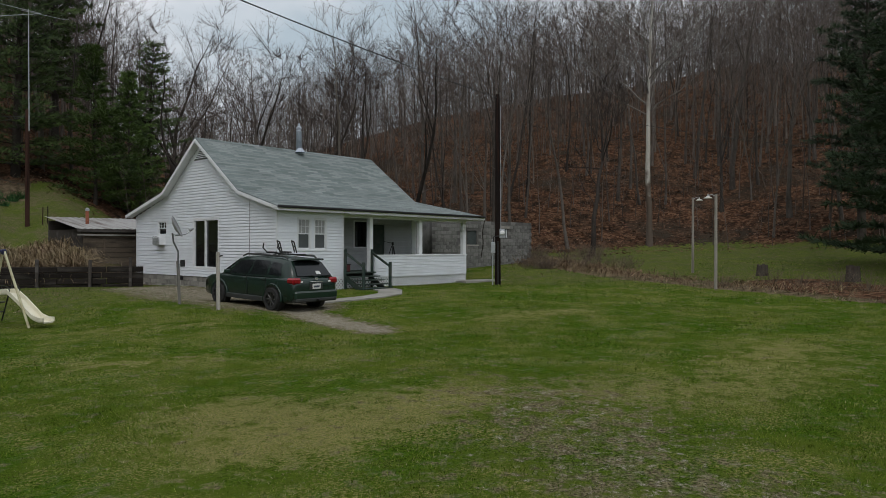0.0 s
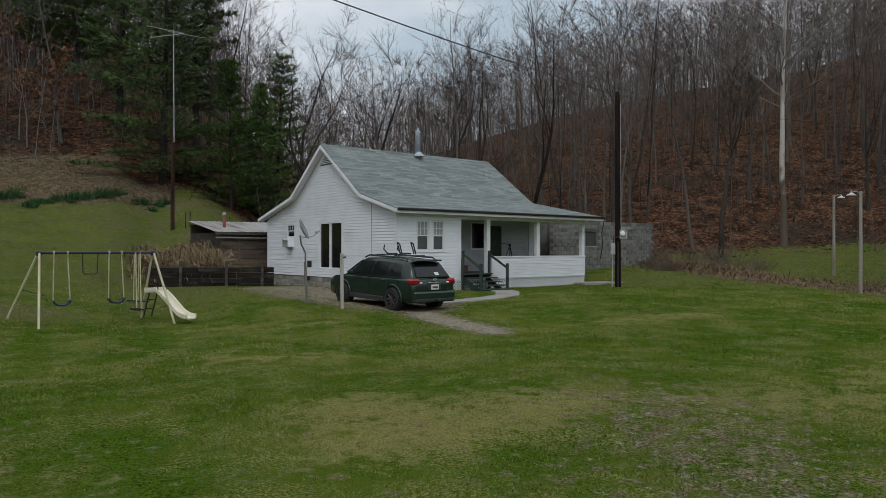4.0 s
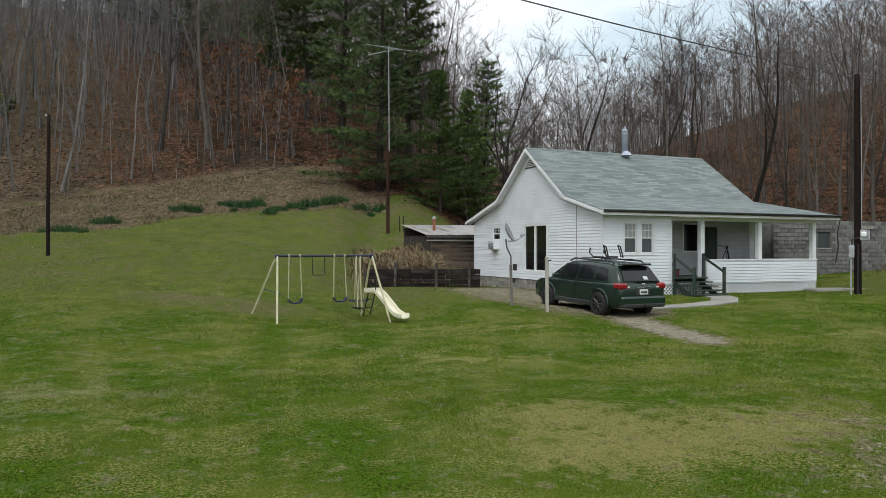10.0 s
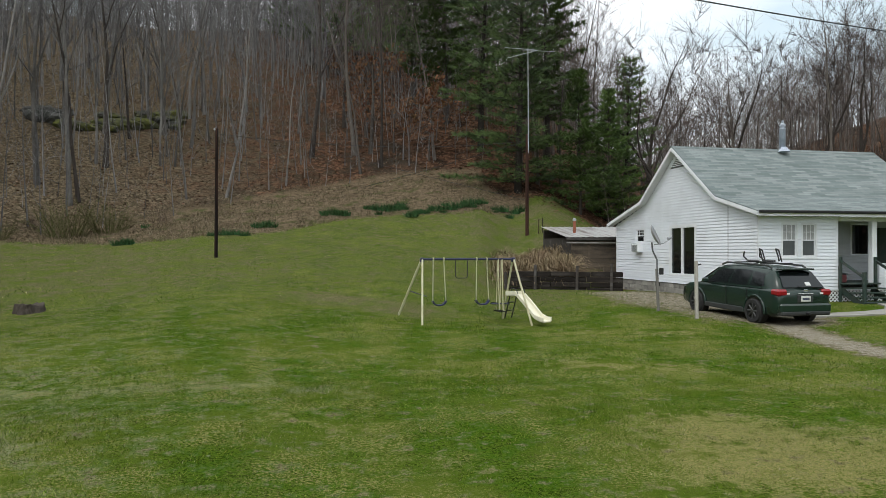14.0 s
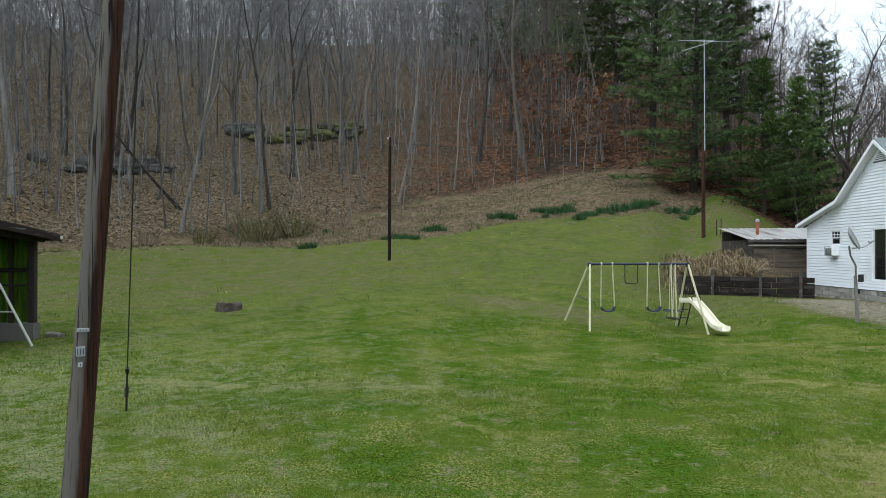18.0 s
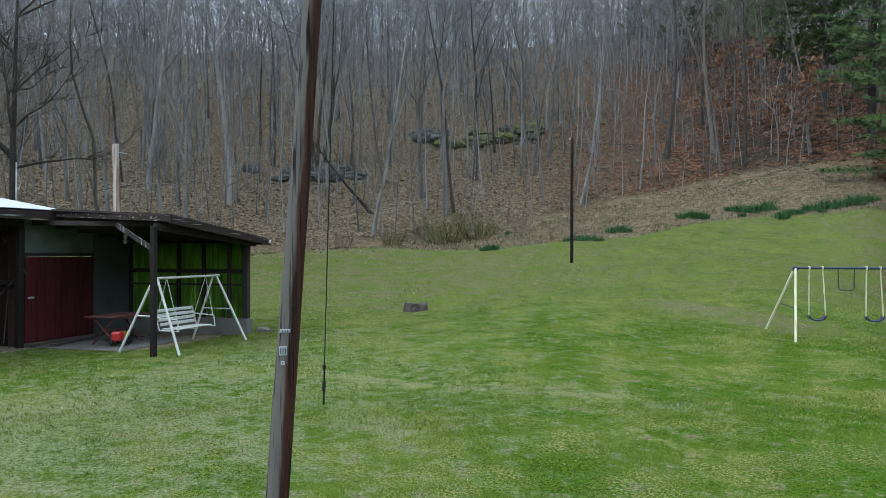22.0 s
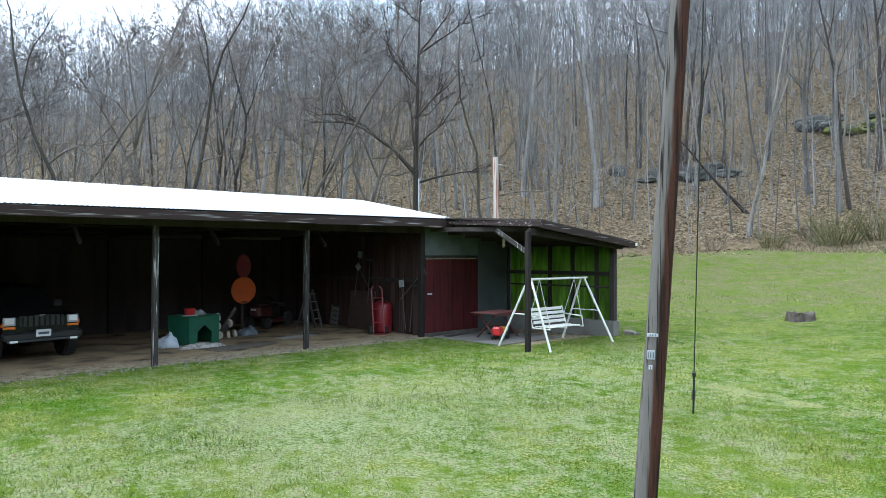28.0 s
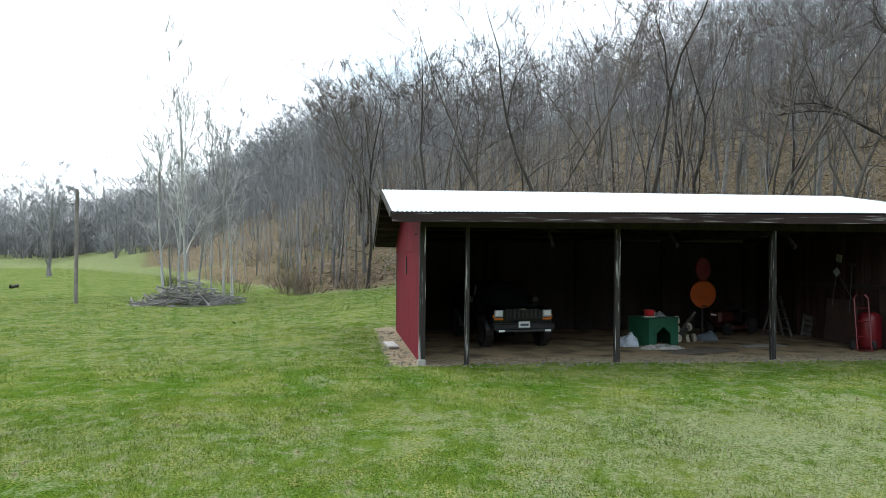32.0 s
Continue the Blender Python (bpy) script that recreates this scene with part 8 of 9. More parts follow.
    pr = [a + Vector((-0.26, 0.12, 0.0)), a, a.lerp(b, 0.3) + Vector((0, 0, -0.02)), a.lerp(b, 0.75) + Vector((0, 0, -0.10)), b + Vector((0, 0.1, 0)), b + Vector((0.03, -0.12, 0.0))]
    sh, sd = Shape(), Vector((0.95, 0.31, 0)) * 0.135
    for p, q in zip(pr[:-1], pr[1:]):
        sh.slab([p - sd, p + sd, q + sd, q - sd], (0, 0, -0.03))
    part("bed", sh, SLIDE, sl)
    for sg in (1, -1):
        sh = Shape()
        for p, q in zip(pr[:-1], pr[1:]):
            sh.slab([p + sd * sg, q + sd * sg, q + sd * sg + Vector((0, 0, 0.11)), p + sd * sg + Vector((0, 0, 0.11))], sd.normalized() * 0.035 * sg)
        part("side_rail", sh, SLIDE, sl)
        h0 = a + sd * sg * 1.1 + Vector((-0.05, 0.2, 0.1))
        part("hand_grip", Shape().tube([h0, h0 + Vector((0, 0, 0.1)), h0 + Vector((0.05, -0.3, 0.06)), h0 + Vector((0.06, -0.34, -0.06))], 0.014, 6), BLACK, sl)
        part("ladder_leg", Shape().rod(a + sd * sg + Vector((-0.05, 0.32, 0)), a + sd * sg + Vector((-0.12, 0.6, -0.76)), 0.018, 0.018, 6), BLACK, sl)
    for zz in (0.25, 0.5):
        part("rung", Shape().rod(a - sd + Vector((-0.09, 0.48, zz - 0.76)), a + sd + Vector((-0.09, 0.48, zz - 0.76)), 0.018, 0.018, 6), BLACK, sl)


swing_set()


def yard_things():
    POLE_STEEL = material("dull_dark_steel", (0.12, 0.125, 0.13), 0.6, 0.2, 4, 40, 0.1, metal=0.2)
    OLDPOST = material("bleached_post", (0.40, 0.38, 0.34), 0.9, 0.2, 4, 40, 0.3, tint=(0.22, 0.2, 0.17), stretch=(3, 3, 0.3))
    x, y = 9.25, 19.95
    d = thing("satellite_dish", pose(x, y, land_at(x, y)), "grey satellite dish on a leaning post", "satellite dish")
    part("post", Shape().beam((0.02, 0, -0.2), (-0.03, 0.02, 1.25), 0.07, 0.07, 0.008, (1, 0, 0)), material("grey_dish_post", (0.17, 0.16, 0.145), 0.9, 0.2, 4, 40, 0.3, stretch=(3, 3, 0.3)), d)
    part("junction_box", Shape().box((0.09, -0.03, 1.18), (0.12, 0.08, 0.2), None, 0.01), BLACK, d)
    part("mast", Shape().tube([(-0.03, 0.0, 1.0), (-0.03, 0, 1.52), (-0.17, 0, 1.80), (-0.20, 0, 2.05)], 0.026, 8), POLE_STEEL, d)
    m = pose(0, 0, 0, 0, 66, -32).to_3x3()
    part("reflector", Shape().lathe([(0.02, 0.0), (0.15, 0.012), (0.26, 0.05), (0.33, 0.09), (0.33, 0.105), (0.26, 0.065), (0.02, 0.015)], 24, (-0.16, 0.0, 2.22), m), material("grey_dish", (0.3, 0.3, 0.31), 0.5, 0.06, 3, 30, 0.02), d, smooth=True)
    part("feed_arm", Shape().tube([(-0.12, 0, 1.98), (0.2, 0.05, 2.02), (0.42, 0.08, 2.14)], 0.016, 6), GALV, d)
    part("feed_horn", Shape().rod((0.34, 0.07, 2.16), (0.48, 0.09, 2.20), 0.04, 0.03, 10), GALV, d)
    x, y = 9.72, 18.5
    p = thing("wooden_post", pose(x, y, land_at(x, y)), "bleached grey upright post in the lawn", "post")
    part("shaft", Shape().beam((0, 0, -0.2), (-0.02, 0.0, 1.62), 0.085, 0.085, 0.012, (1, 0, 0)), OLDPOST, p)
    part("peg", Shape().rod((0, -0.06, 1.5), (0.09, -0.07, 1.52), 0.02, 0.02, 8), BLACK, p)
    STUMPW = material("stump_wood", (0.070, 0.060, 0.050), 0.95, 0.4, 5, 40, 0.8, tint=(0.035, 0.028, 0.022), spec=0.1, stretch=(2, 2, 0.5))
    for x, y, r, h, lab in ((-9.55, 22.95, 0.42, 0.25, "low weathered grey tree stump in the lawn"), (34.6, 12.85, 0.25, 0.52, "grey cut tree stump beyond the creek"), (32.8, 8.55, 0.26, 0.66, "dark cut tree stump beyond the creek")):
        rng = random.Random(int(x * 10))
        sh, n, vs, lev = Shape(), 22, [], 5
        for j in range(lev):
            t = j / (lev - 1)
            for i in range(n):
                a = 2 * math.pi * i / n
                rr = r * (1.28 - 0.36 * t ** 0.5) * (1 + 0.07 * math.sin(5 * a + x) + 0.05 * math.sin(9 * a) + rng.uniform(-0.03, 0.03))
                zz = -0.15 + (h + 0.15) * t + (rng.uniform(-0.06, 0.05) if j == lev - 1 else 0)
                vs.append((rr * math.cos(a), rr * math.sin(a), zz))
        fs = [(j * n + i, j * n + (i + 1) % n, (j + 1) * n + (i + 1) % n, (j + 1) * n + i) for j in range(lev - 1) for i in range(n)]
        vs.append((0, 0, h * 0.82))
        fs += [((lev - 1) * n + i, (lev - 1) * n + (i + 1) % n, len(vs) - 1) for i in range(n)]
        solo("tree_stump", sh.add(vs, fs), STUMPW, lab, "stump", pose(x, y, land_at(x, y)), "stumps")
    # concrete walk from the steps, pad by the service pole
    w = Shape()
    a = [(12.9, 19.0), (14.6, 19.25), (16.2, 19.5), (17.3, 19.9), (18.1, 20.8), (18.4, 21.5)]
    for i in range(len(a) - 1):
        p, q = Vector((*a[i], 0)), Vector((*a[i + 1], 0))
        n0 = Vector((-(a[i + 1][1] - a[max(i - 1, 0)][1]), a[i + 1][0] - a[max(i - 1, 0)][0], 0)).normalized() * 0.46
        k = min(i + 2, len(a) - 1)
        n1 = Vector((-(a[k][1] - a[i][1]), a[k][0] - a[i][0], 0)).normalized() * 0.46
        pts = [p - n0, q - n1, q + n1, p + n0]
        z = [land_at(v.x, v.y) for v in pts]
        w.slab([Vector((v.x, v.y, zz - 0.06)) for v, zz in zip(pts, z)], (0, 0, 0.10))
    solo("garden_path", w, CONCRETE, "curved pale concrete path to the porch steps", "path", kind="structure")
    solo("concrete_pad", Shape().box((0, 0, 0), (3.4, 1.1, 0.14), None, 0.02), CONCRETE, "pale concrete pad between porch and service pole", "pad", HOUSE @ pose(11.9, -0.6, 0.52, 0, 0, -12), kind="structure")
    # timber retaining wall
    TIMB = material("dark_railway_timber", (0.02, 0.017, 0.015), 0.95, 0.35, 2, 30, 0.6, spec=0.1, tint=(0.055, 0.05, 0.045), stretch=(0.4, 2, 2), rand=0.35, blotch=0.35)
    r = thing("timber_wall", pose(7.9, 33.75, 0.0, 0, 0, -21.8), "old dark timber retaining wall with upright posts", "retaining wall")
    zb = 0.28
    for j in range(4):
        xs = 0.0
        for ln in (2.1, 1.9, 1.5) if j % 2 else (1.6, 2.2, 1.7):
            part("timber", Shape().box((xs + ln / 2, 0.02 * math.sin(j * 3 + xs), zb + 0.14 + 0.255 * j), (ln - 0.02, 0.22, 0.24), pose(0, 0, 0, 0, 0.5 * math.sin(xs * 3 + j), 0.6 * math.sin(xs + j)).to_3x3(), 0.02), TIMB, r)
            xs += ln
    for x, h in ((-0.1, 1.0), (1.35, 1.35), (3.35, 1.32), (4.95, 1.42)):
        part("upright", Shape().beam((x, -0.18, 0.1), (x + 0.02, -0.16, zb + h), 0.15, 0.13, 0.015, (1, 0, 0)), DARKWOOD, r)
    # shed behind the house
    SHED_BOARD = material("stained_shed_board", (0.105, 0.082, 0.058), 0.9, 0.35, 1.4, 30, 0.5, tint=(0.032, 0.025, 0.019), stretch=(0.5, 1, 1.5), rand=0.3)
    SHED_TIN = material("streaked_grey_tin", (0.36, 0.355, 0.345), 0.6, 0.25, 1.3, 20, 0.2, metal=0.2, tint=(0.13, 0.10, 0.085), stretch=(3.0, 0.25, 1), blotch=0.55)
    s = thing("old_shed", HOUSE @ pose(-2.1, 12.6, -0.4), "low dark shed with rusty tin roof behind the house", "shed")
    part("roof", corrugated((-0.35, -0.4, 3.42), (5.6, -0.4, 3.46), (-0.15, 4.2, 4.10), (5.6, 4.2, 4.14), 0.3, 0.012), SHED_TIN, s, "old streaked tin roof")
    part("front_fascia", Shape().span((-0.35, -0.42, 3.28), (5.6, -0.38, 3.41)), DARKWOOD, s)
    part("front_beam", Shape().span((-0.3, -0.36, 3.10), (5.5, -0.28, 3.17)), CONCRETE, s, "pale weathered ledge board")
    part("front_wall", Shape().span((0.02, -0.16, 0.4), (5.5, -0.05, 3.28)), DARKWOOD, s)
    for k in range(12):
        part("wall_board", Shape().span((0.0, -0.195 - 0.008 * (k % 3), 0.42 + 0.235 * k), (5.5 - 0.3 * (k % 2), -0.162, 0.64 + 0.235 * k), 0.006), SHED_BOARD, s)
    part("side_wall", Shape().span((0.0, -0.05, 0.4), (0.12, 4.1, 3.4)), DARKWOOD, s)
    part("back_wall", Shape().span((0.0, 4.1, 0.4), (5.5, 4.2, 3.9)), DARKWOOD, s)
    for x in (0.9, 2.6, 4.6):
        part("wall_batten", Shape().span((x, -0.235, 0.5), (x + 0.1, -0.212, 3.1)), SHED_BOARD, s)
    fl = new("flue")
    fl.parent = s
    fl["label"] = "rusty clay flue with a metal cap"
    part("pipe", Shape().rod((0.85, 1.5, 3.5), (0.85, 1.5, 4.35), 0.08, 0.08, 10), material("rusty_flue", (0.28, 0.09, 0.05), 0.85, 0.2, 3, 30, 0.2), fl)
    part("cap", Shape().lathe([(0.1, 4.34), (0.11, 4.42), (0.05, 4.5)], 10, (0.85, 1.5, 0)), GALV, fl)


yard_things()


BLOCK_OLD = material("old_dark_block", (0.18, 0.18, 0.17), 0.95, 0.25, 2.5, 60, 0.5, tint=(0.095, 0.095, 0.088), rand=0.16, spec=0.15)


def block_building():
    b = thing("block_building", HOUSE @ pose(12.6, 3.7, 0.0, 0, 0, -9), "roofless grey concrete-block outbuilding behind the porch", "outbuilding")
    L, z0, z1 = 7.8, 0.3, 3.72
    win = [(2.0, 3.3, 2.35, 3.15), (5.25, 5.75, 2.75, 3.3)]
    FR = lambda u, z, o: (u, -o, z)
    part("front_core", panel(0, L, z0, z1 - 0.02, win, FR, 0.2), material("dark_mortar", (0.11, 0.108, 0.102), 0.95, 0.15, 3, 60, 0.4), b)
    part("end_wall", Shape().span((L - 0.2, 0.0, z0), (L, 4.5, z1 - 0.05)), BLOCK_OLD, b)
    part("end_wall", Shape().span((0, 0.2, z0), (0.2, 4.5, z1 - 0.05)), BLOCK_OLD, b)
    part("back_wall", Shape().span((0, 4.5, z0), (L, 4.7, z1)), BLOCK_OLD, b)
    part("lintel", Shape().span((5.1, -0.04, 3.3), (5.9, 0.05, 3.46), 0.01), CONCRETE, b)
    part("window_board", Shape().span((2.0, 0.06, 2.35), (2.62, 0.1, 3.15)), BLOCK_OLD, b)
    part("window_board", Shape().span((2.66, 0.06, 2.35), (3.3, 0.1, 3.15)), GREYWALL, b)
    part("small_window", Shape().span((5.27, 0.08, 2.77), (5.73, 0.1, 3.28)), SCREEN, b)
    for k in range(3):
        part("window_bar", Shape().span((5.3 + k * 0.19, 0.03, 2.77), (5.34 + k * 0.19, 0.07, 3.28)), TRIM, b)
    part("sill", Shape().span((1.9, -0.05, 2.27), (3.4, 0.05, 2.35), 0.01), CONCRETE, b)
    part("crawler_stem", Shape().tube([(3.6, -0.03, 1.6), (3.75, -0.04, 2.4), (3.7, -0.04, 3.1), (3.85, -0.04, 3.7)], 0.03, 5), BARK_DARK, b)
    me = Shape().box((0, 0, 0), (0.39, 0.03, 0.19), None, 0.008).mesh("block", BLOCK_OLD)
    rng = random.Random(9)
    for r in range(17):
        for k in range(20):
            x, z = 0.2 + k * 0.4 + (0.2 if r % 2 else 0), z0 + 0.1 + 0.2 * r
            if x > L - 0.15 or any(h[0] - 0.15 < x < h[1] + 0.15 and h[2] - 0.08 < z < h[3] + 0.08 for h in win) or (r == 16 and rng.random() < 0.35):
                continue
            if z < 0.85:
                continue
            o = part("block", me, None, b)
            o.location = (x, -0.016 + rng.uniform(-0.004, 0.004), z)


block_building()


# ---- grass, leaves, flowers ----
def island_material(name, colors, rough=0.9):
    m = bpy.data.materials.new(name)
    m.use_nodes = True
    n, l = m.node_tree.nodes, m.node_tree.links
    b = n["Principled BSDF"]
    b.inputs["Roughness"].default_value, b.inputs["Specular IOR Level"].default_value = rough, 0.0
    ge = n.new("ShaderNodeNewGeometry")
    rp = n.new("ShaderNodeValToRGB")
    k = len(colors)
    for i, c in enumerate(colors):
        e = rp.color_ramp.elements[i] if i < 2 else rp.color_ramp.elements.new(i / (k - 1))
        e.position, e.color = i / (k - 1), (*c, 1)
    l.new(ge.outputs["Random Per Island"], rp.inputs["Fac"])
    co, hs = n.new("ShaderNodeTexCoord"), n.new("ShaderNodeHueSaturation")
    vals = []
    for scale, lo, hi in ((3.0, 0.68, 1.36), (0.5, 0.8, 1.2), (0.55, 0.470, 0.512)):
        no, mr = n.new("ShaderNodeTexNoise"), n.new("ShaderNodeMapRange")
        no.inputs["Scale"].default_value, no.inputs["Detail"].default_value = scale, 5
        mr.inputs["From Min"].default_value, mr.inputs["From Max"].default_value = 0.3, 0.7
        mr.inputs["To Min"].default_value, mr.inputs["To Max"].default_value = lo, hi
        l.new(co.outputs["Object"], no.inputs["Vector"])
        l.new(no.outputs["Fac"], mr.inputs["Value"])
        vals.append(mr.outputs["Result"])
    mu = n.new("ShaderNodeMath")
    mu.operation = "MULTIPLY"
    l.new(vals[0], mu.inputs[0])
    l.new(vals[1], mu.inputs[1])
    l.new(mu.outputs["Value"], hs.inputs["Value"])
    l.new(vals[2], hs.inputs["Hue"])
    l.new(rp.outputs["Color"], hs.inputs["Color"])
    l.new(hs.outputs["Color"], b.inputs["Base Color"])
    return m


GRASS = island_material("grass_blades", [(0.018, 0.041, 0.003), (0.044, 0.090, 0.006), (0.085, 0.146, 0.013), (0.215, 0.255, 0.060)])
DRY_GRASS = island_material("dry_grass", [(0.095, 0.085, 0.032), (0.20, 0.183, 0.082), (0.37, 0.343, 0.20), (0.15, 0.143, 0.055)])
STRAW = island_material("bank_straw", [(0.060, 0.052, 0.030), (0.125, 0.105, 0.066), (0.235, 0.205, 0.145), (0.085, 0.072, 0.042), (0.07, 0.078, 0.028)])
DEAD_LEAF = island_material("dead_leaves", [(0.060, 0.034, 0.021), (0.118, 0.064, 0.037), (0.20, 0.128, 0.080), (0.085, 0.047, 0.028), (0.25, 0.185, 0.13)])
PALE_LEAF = island_material("tan_grey_leaves", [(0.082, 0.060, 0.040), (0.135, 0.103, 0.070), (0.20, 0.158, 0.110), (0.105, 0.077, 0.050), (0.25, 0.205, 0.148)])
DAFFODIL = island_material("daffodil_leaves", [(0.022, 0.055, 0.024), (0.034, 0.088, 0.034), (0.06, 0.125, 0.045)])


def blades(x, y, h, w, lean, rng, z=None):
    """Upright triangles at x, y: height h, width w, leaning."""
    n = len(x)
    z = land(x, y) if z is None else z
    a = rng.uniform(0, 2 * np.pi, n)
    t = rng.uniform(0, 2 * np.pi, n)
    ln = lean * rng.uniform(0.2, 1.0, n) * h
    base = np.stack([x, y, z - 0.01], -1)
    side = np.stack([np.cos(a) * w / 2, np.sin(a) * w / 2, 0 * a], -1)
    tip = base + np.stack([np.cos(t) * ln, np.sin(t) * ln, h], -1)
    v = np.stack([base - side, base + side, tip], 1).reshape(-1, 3)
    return v, np.arange(3 * n).reshape(-1, 3)


def scatter(rng, n, d0, d1, a0=-84, a1=126):
    az, d = np.radians(rng.uniform(a0, a1, n)), np.sqrt(rng.uniform(d0 * d0, d1 * d1, n))
    return -np.sin(az) * d, np.cos(az) * d


def off_floor(x, y):
    """False where a building or paving stands."""
    hx, hy = (x - 14.42) * 0.9985 + (y - 23.02) * 0.0546, (y - 23.02) * 0.9985 - (x - 14.42) * 0.0546
    bx, by = (x + 15.36) * -0.0698 + (y - 0.64) * 0.9976, (x + 15.36) * -0.9976 - (y - 0.64) * 0.0698
    house = (hx > -0.1) & (hx < 11.2) & (hy > -0.05) & (hy < 11.6)
    shed = (hx > -2.4) & (hx < 3) & (hy > 12.6) & (hy < 17)
    in_barn = (bx > -0.7) & (bx < 12.6) & (by > -0.25) & (by < 7.4)
    lean_to = (bx > 12.3) & (bx < 16.4) & (by > -3.2) & (by < 1)
    path = near_line(x, y, [(12.9, 19.0), (14.6, 19.25), (16.2, 19.5), (17.3, 19.9), (18.1, 20.8), (18.4, 21.5)]) < 0.6
    return ~(house | shed | in_barn | lean_to | path)


def noise2(x, y):
    """Cheap soft noise from 0 to 1."""
    s = np.sin(x * 1.3 + 2 * np.sin(y * 0.7)) * np.sin(y * 1.1 + 1.6 * np.sin(x * 0.9)) + 0.6 * np.sin(x * 3.1 + 1.1 * np.sin(y * 2.3)) * np.sin(y * 2.7 + x)
    return np.clip(0.5 + 0.4 * s, 0, 1)


def value_noise(x, y, seed):
    """Soft noise from 0 to 1 on a unit grid, four sizes."""
    out, amp, total = 0.0, 1.0, 0.0
    for k in range(4):
        u, v = x * 2**k + 7.3 * k, y * 2**k + 3.1 * k
        i, j = np.floor(u), np.floor(v)
        f, g = u - i, v - j
        f, g = f * f * (3 - 2 * f), g * g * (3 - 2 * g)
        h = lambda a, b: np.modf(np.abs(np.sin(a * 127.1 + b * 311.7 + seed * 74.7) * 43758.5453))[0]
        out = out + amp * ((h(i, j) * (1 - f) + h(i + 1, j) * f) * (1 - g) + (h(i, j + 1) * (1 - f) + h(i + 1, j + 1) * f) * g)
        total, amp = total + amp, amp * 0.6
    return np.clip((out / total - 0.5) * 1.7 + 0.5, 0, 1)


def build_grass():
    rng = np.random.default_rng(3)
    gv, dv = [], []
    for n, d0, d1, h0, h1, w in ((400000, 5.4, 12.5, 0.018, 0.055, 0.0075), (220000, 12.5, 24, 0.02, 0.06, 0.016), (120000, 24, 46, 0.03, 0.075, 0.032)):
        x, y = scatter(rng, n, d0, d1)
        litter, straw, gravel, bare, pale, earth, worn = masks(x, y)
        nz, clump, thin = value_noise(x * 0.55, y * 0.55, 1), value_noise(x * 1.6, y * 1.6, 2), value_noise(x * 0.9, y * 0.9, 3)
        keep = off_floor(x, y) & (litter < 0.4) & (rng.random(n) > 0.45 * bare) & (rng.random(n) < 0.35 + 0.9 * clump) & (rng.random(n) > gravel * 1.35) & (earth < 0.35) & (rng.random(n) > straw * 0.8) & (rng.random(n) > worn * 0.35)
        dry = rng.random(n) < np.clip(0.03 + 0.85 * bare * (0.35 + thin) + 0.26 * np.clip((thin - 0.5) / 0.25, 0, 1) * (0.55 + pale) + 0.16 * pale + 0.35 * straw + 0.3 * gravel + 0.1 * worn, 0, 0.92)
        h = rng.uniform(h0, h1, n) * (0.55 + 0.9 * nz)
        for sel, out in ((keep & ~dry, gv), (keep & dry, dv)):
            out.append(blades(x[sel], y[sel], h[sel] * (1.0 if out is gv else 0.8), np.full(sel.sum(), w), 1.3, rng)[0])
    # unmown straw on the slope, the bank and the creek side
    x, y = (np.concatenate(q) for q in zip(scatter(rng, 45000, 22, 60, -84, -16), scatter(rng, 120000, 39, 56, -17, 62)))
    litter, straw, gravel, bare, pale, earth, worn = masks(x, y)
    sel = (straw > 0.4) & (litter < 0.7) & off_floor(x, y)
    x, y = x[sel], y[sel]
    h = rng.uniform(0.05, 0.17, len(x)) * (0.3 + 1.3 * value_noise(x * 0.8, y * 0.8, 5)) * np.where(rng.random(len(x)) < 0.06, 3.0, 1.0)
    v = blades(x, y, h, np.full(len(x), 0.03), 1.1, rng)[0]
    tagged(new("straw", raw_mesh("straw", v, np.arange(len(v)).reshape(-1, 3), STRAW)), "grey-tan unmown dry grass on the bank", "grass", kind="stuff")
    for name, vs, mat, lab in (("grass", gv, GRASS, "short green mown grass blades"), ("dry_grass", dv, DRY_GRASS, "tan dry grass among the green")):
        v = np.concatenate(vs)
        tagged(new(name, raw_mesh(name, v, np.arange(len(v)).reshape(-1, 3), mat)), lab, "grass", kind="stuff")
    # fallen leaves
    n = 170000
    az = np.radians(rng.uniform(-84, 98, n))
    e = np.interp(np.degrees(az), LAND_AZ, LAND_EDGE)
    d = e - 0.5 + 46 * rng.random(n) ** 1.25 + rng.normal(0, 1.3, n)
    x, y = -np.sin(az) * d, np.cos(az) * d
    z = land(x, y) + 0.02
    s, a = rng.uniform(0.04, 0.12, n), rng.uniform(0, 2 * np.pi, n)
    u = np.stack([np.cos(a) * s, np.sin(a) * s, rng.uniform(-0.25, 0.25, n) * s], -1)
    w = np.stack([-np.sin(a) * s * 0.6, np.cos(a) * s * 0.6, rng.uniform(0.0, 0.45, n) * s], -1)
    c = np.stack([x, y, z], -1)
    v = np.stack([c - u, c - w * 0.6, c + u, c + w], 1)
    warm = rng.random(n) < np.interp(np.degrees(az), [-84, -22, -12, 2, 14, 98], [0.97, 0.95, 0.75, 0.4, 0.12, 0.05])
    for sel, mat, lab in ((warm, DEAD_LEAF, "curled rust-brown fallen leaves under the trees"), (~warm, PALE_LEAF, "curled tan-grey fallen leaves under the trees")):
        p = v[sel].reshape(-1, 3)
        tagged(new("fallen_leaves", raw_mesh("fallen_leaves", p, np.arange(len(p)).reshape(-1, 4), mat)), lab, "leaves", kind="stuff")


build_grass()


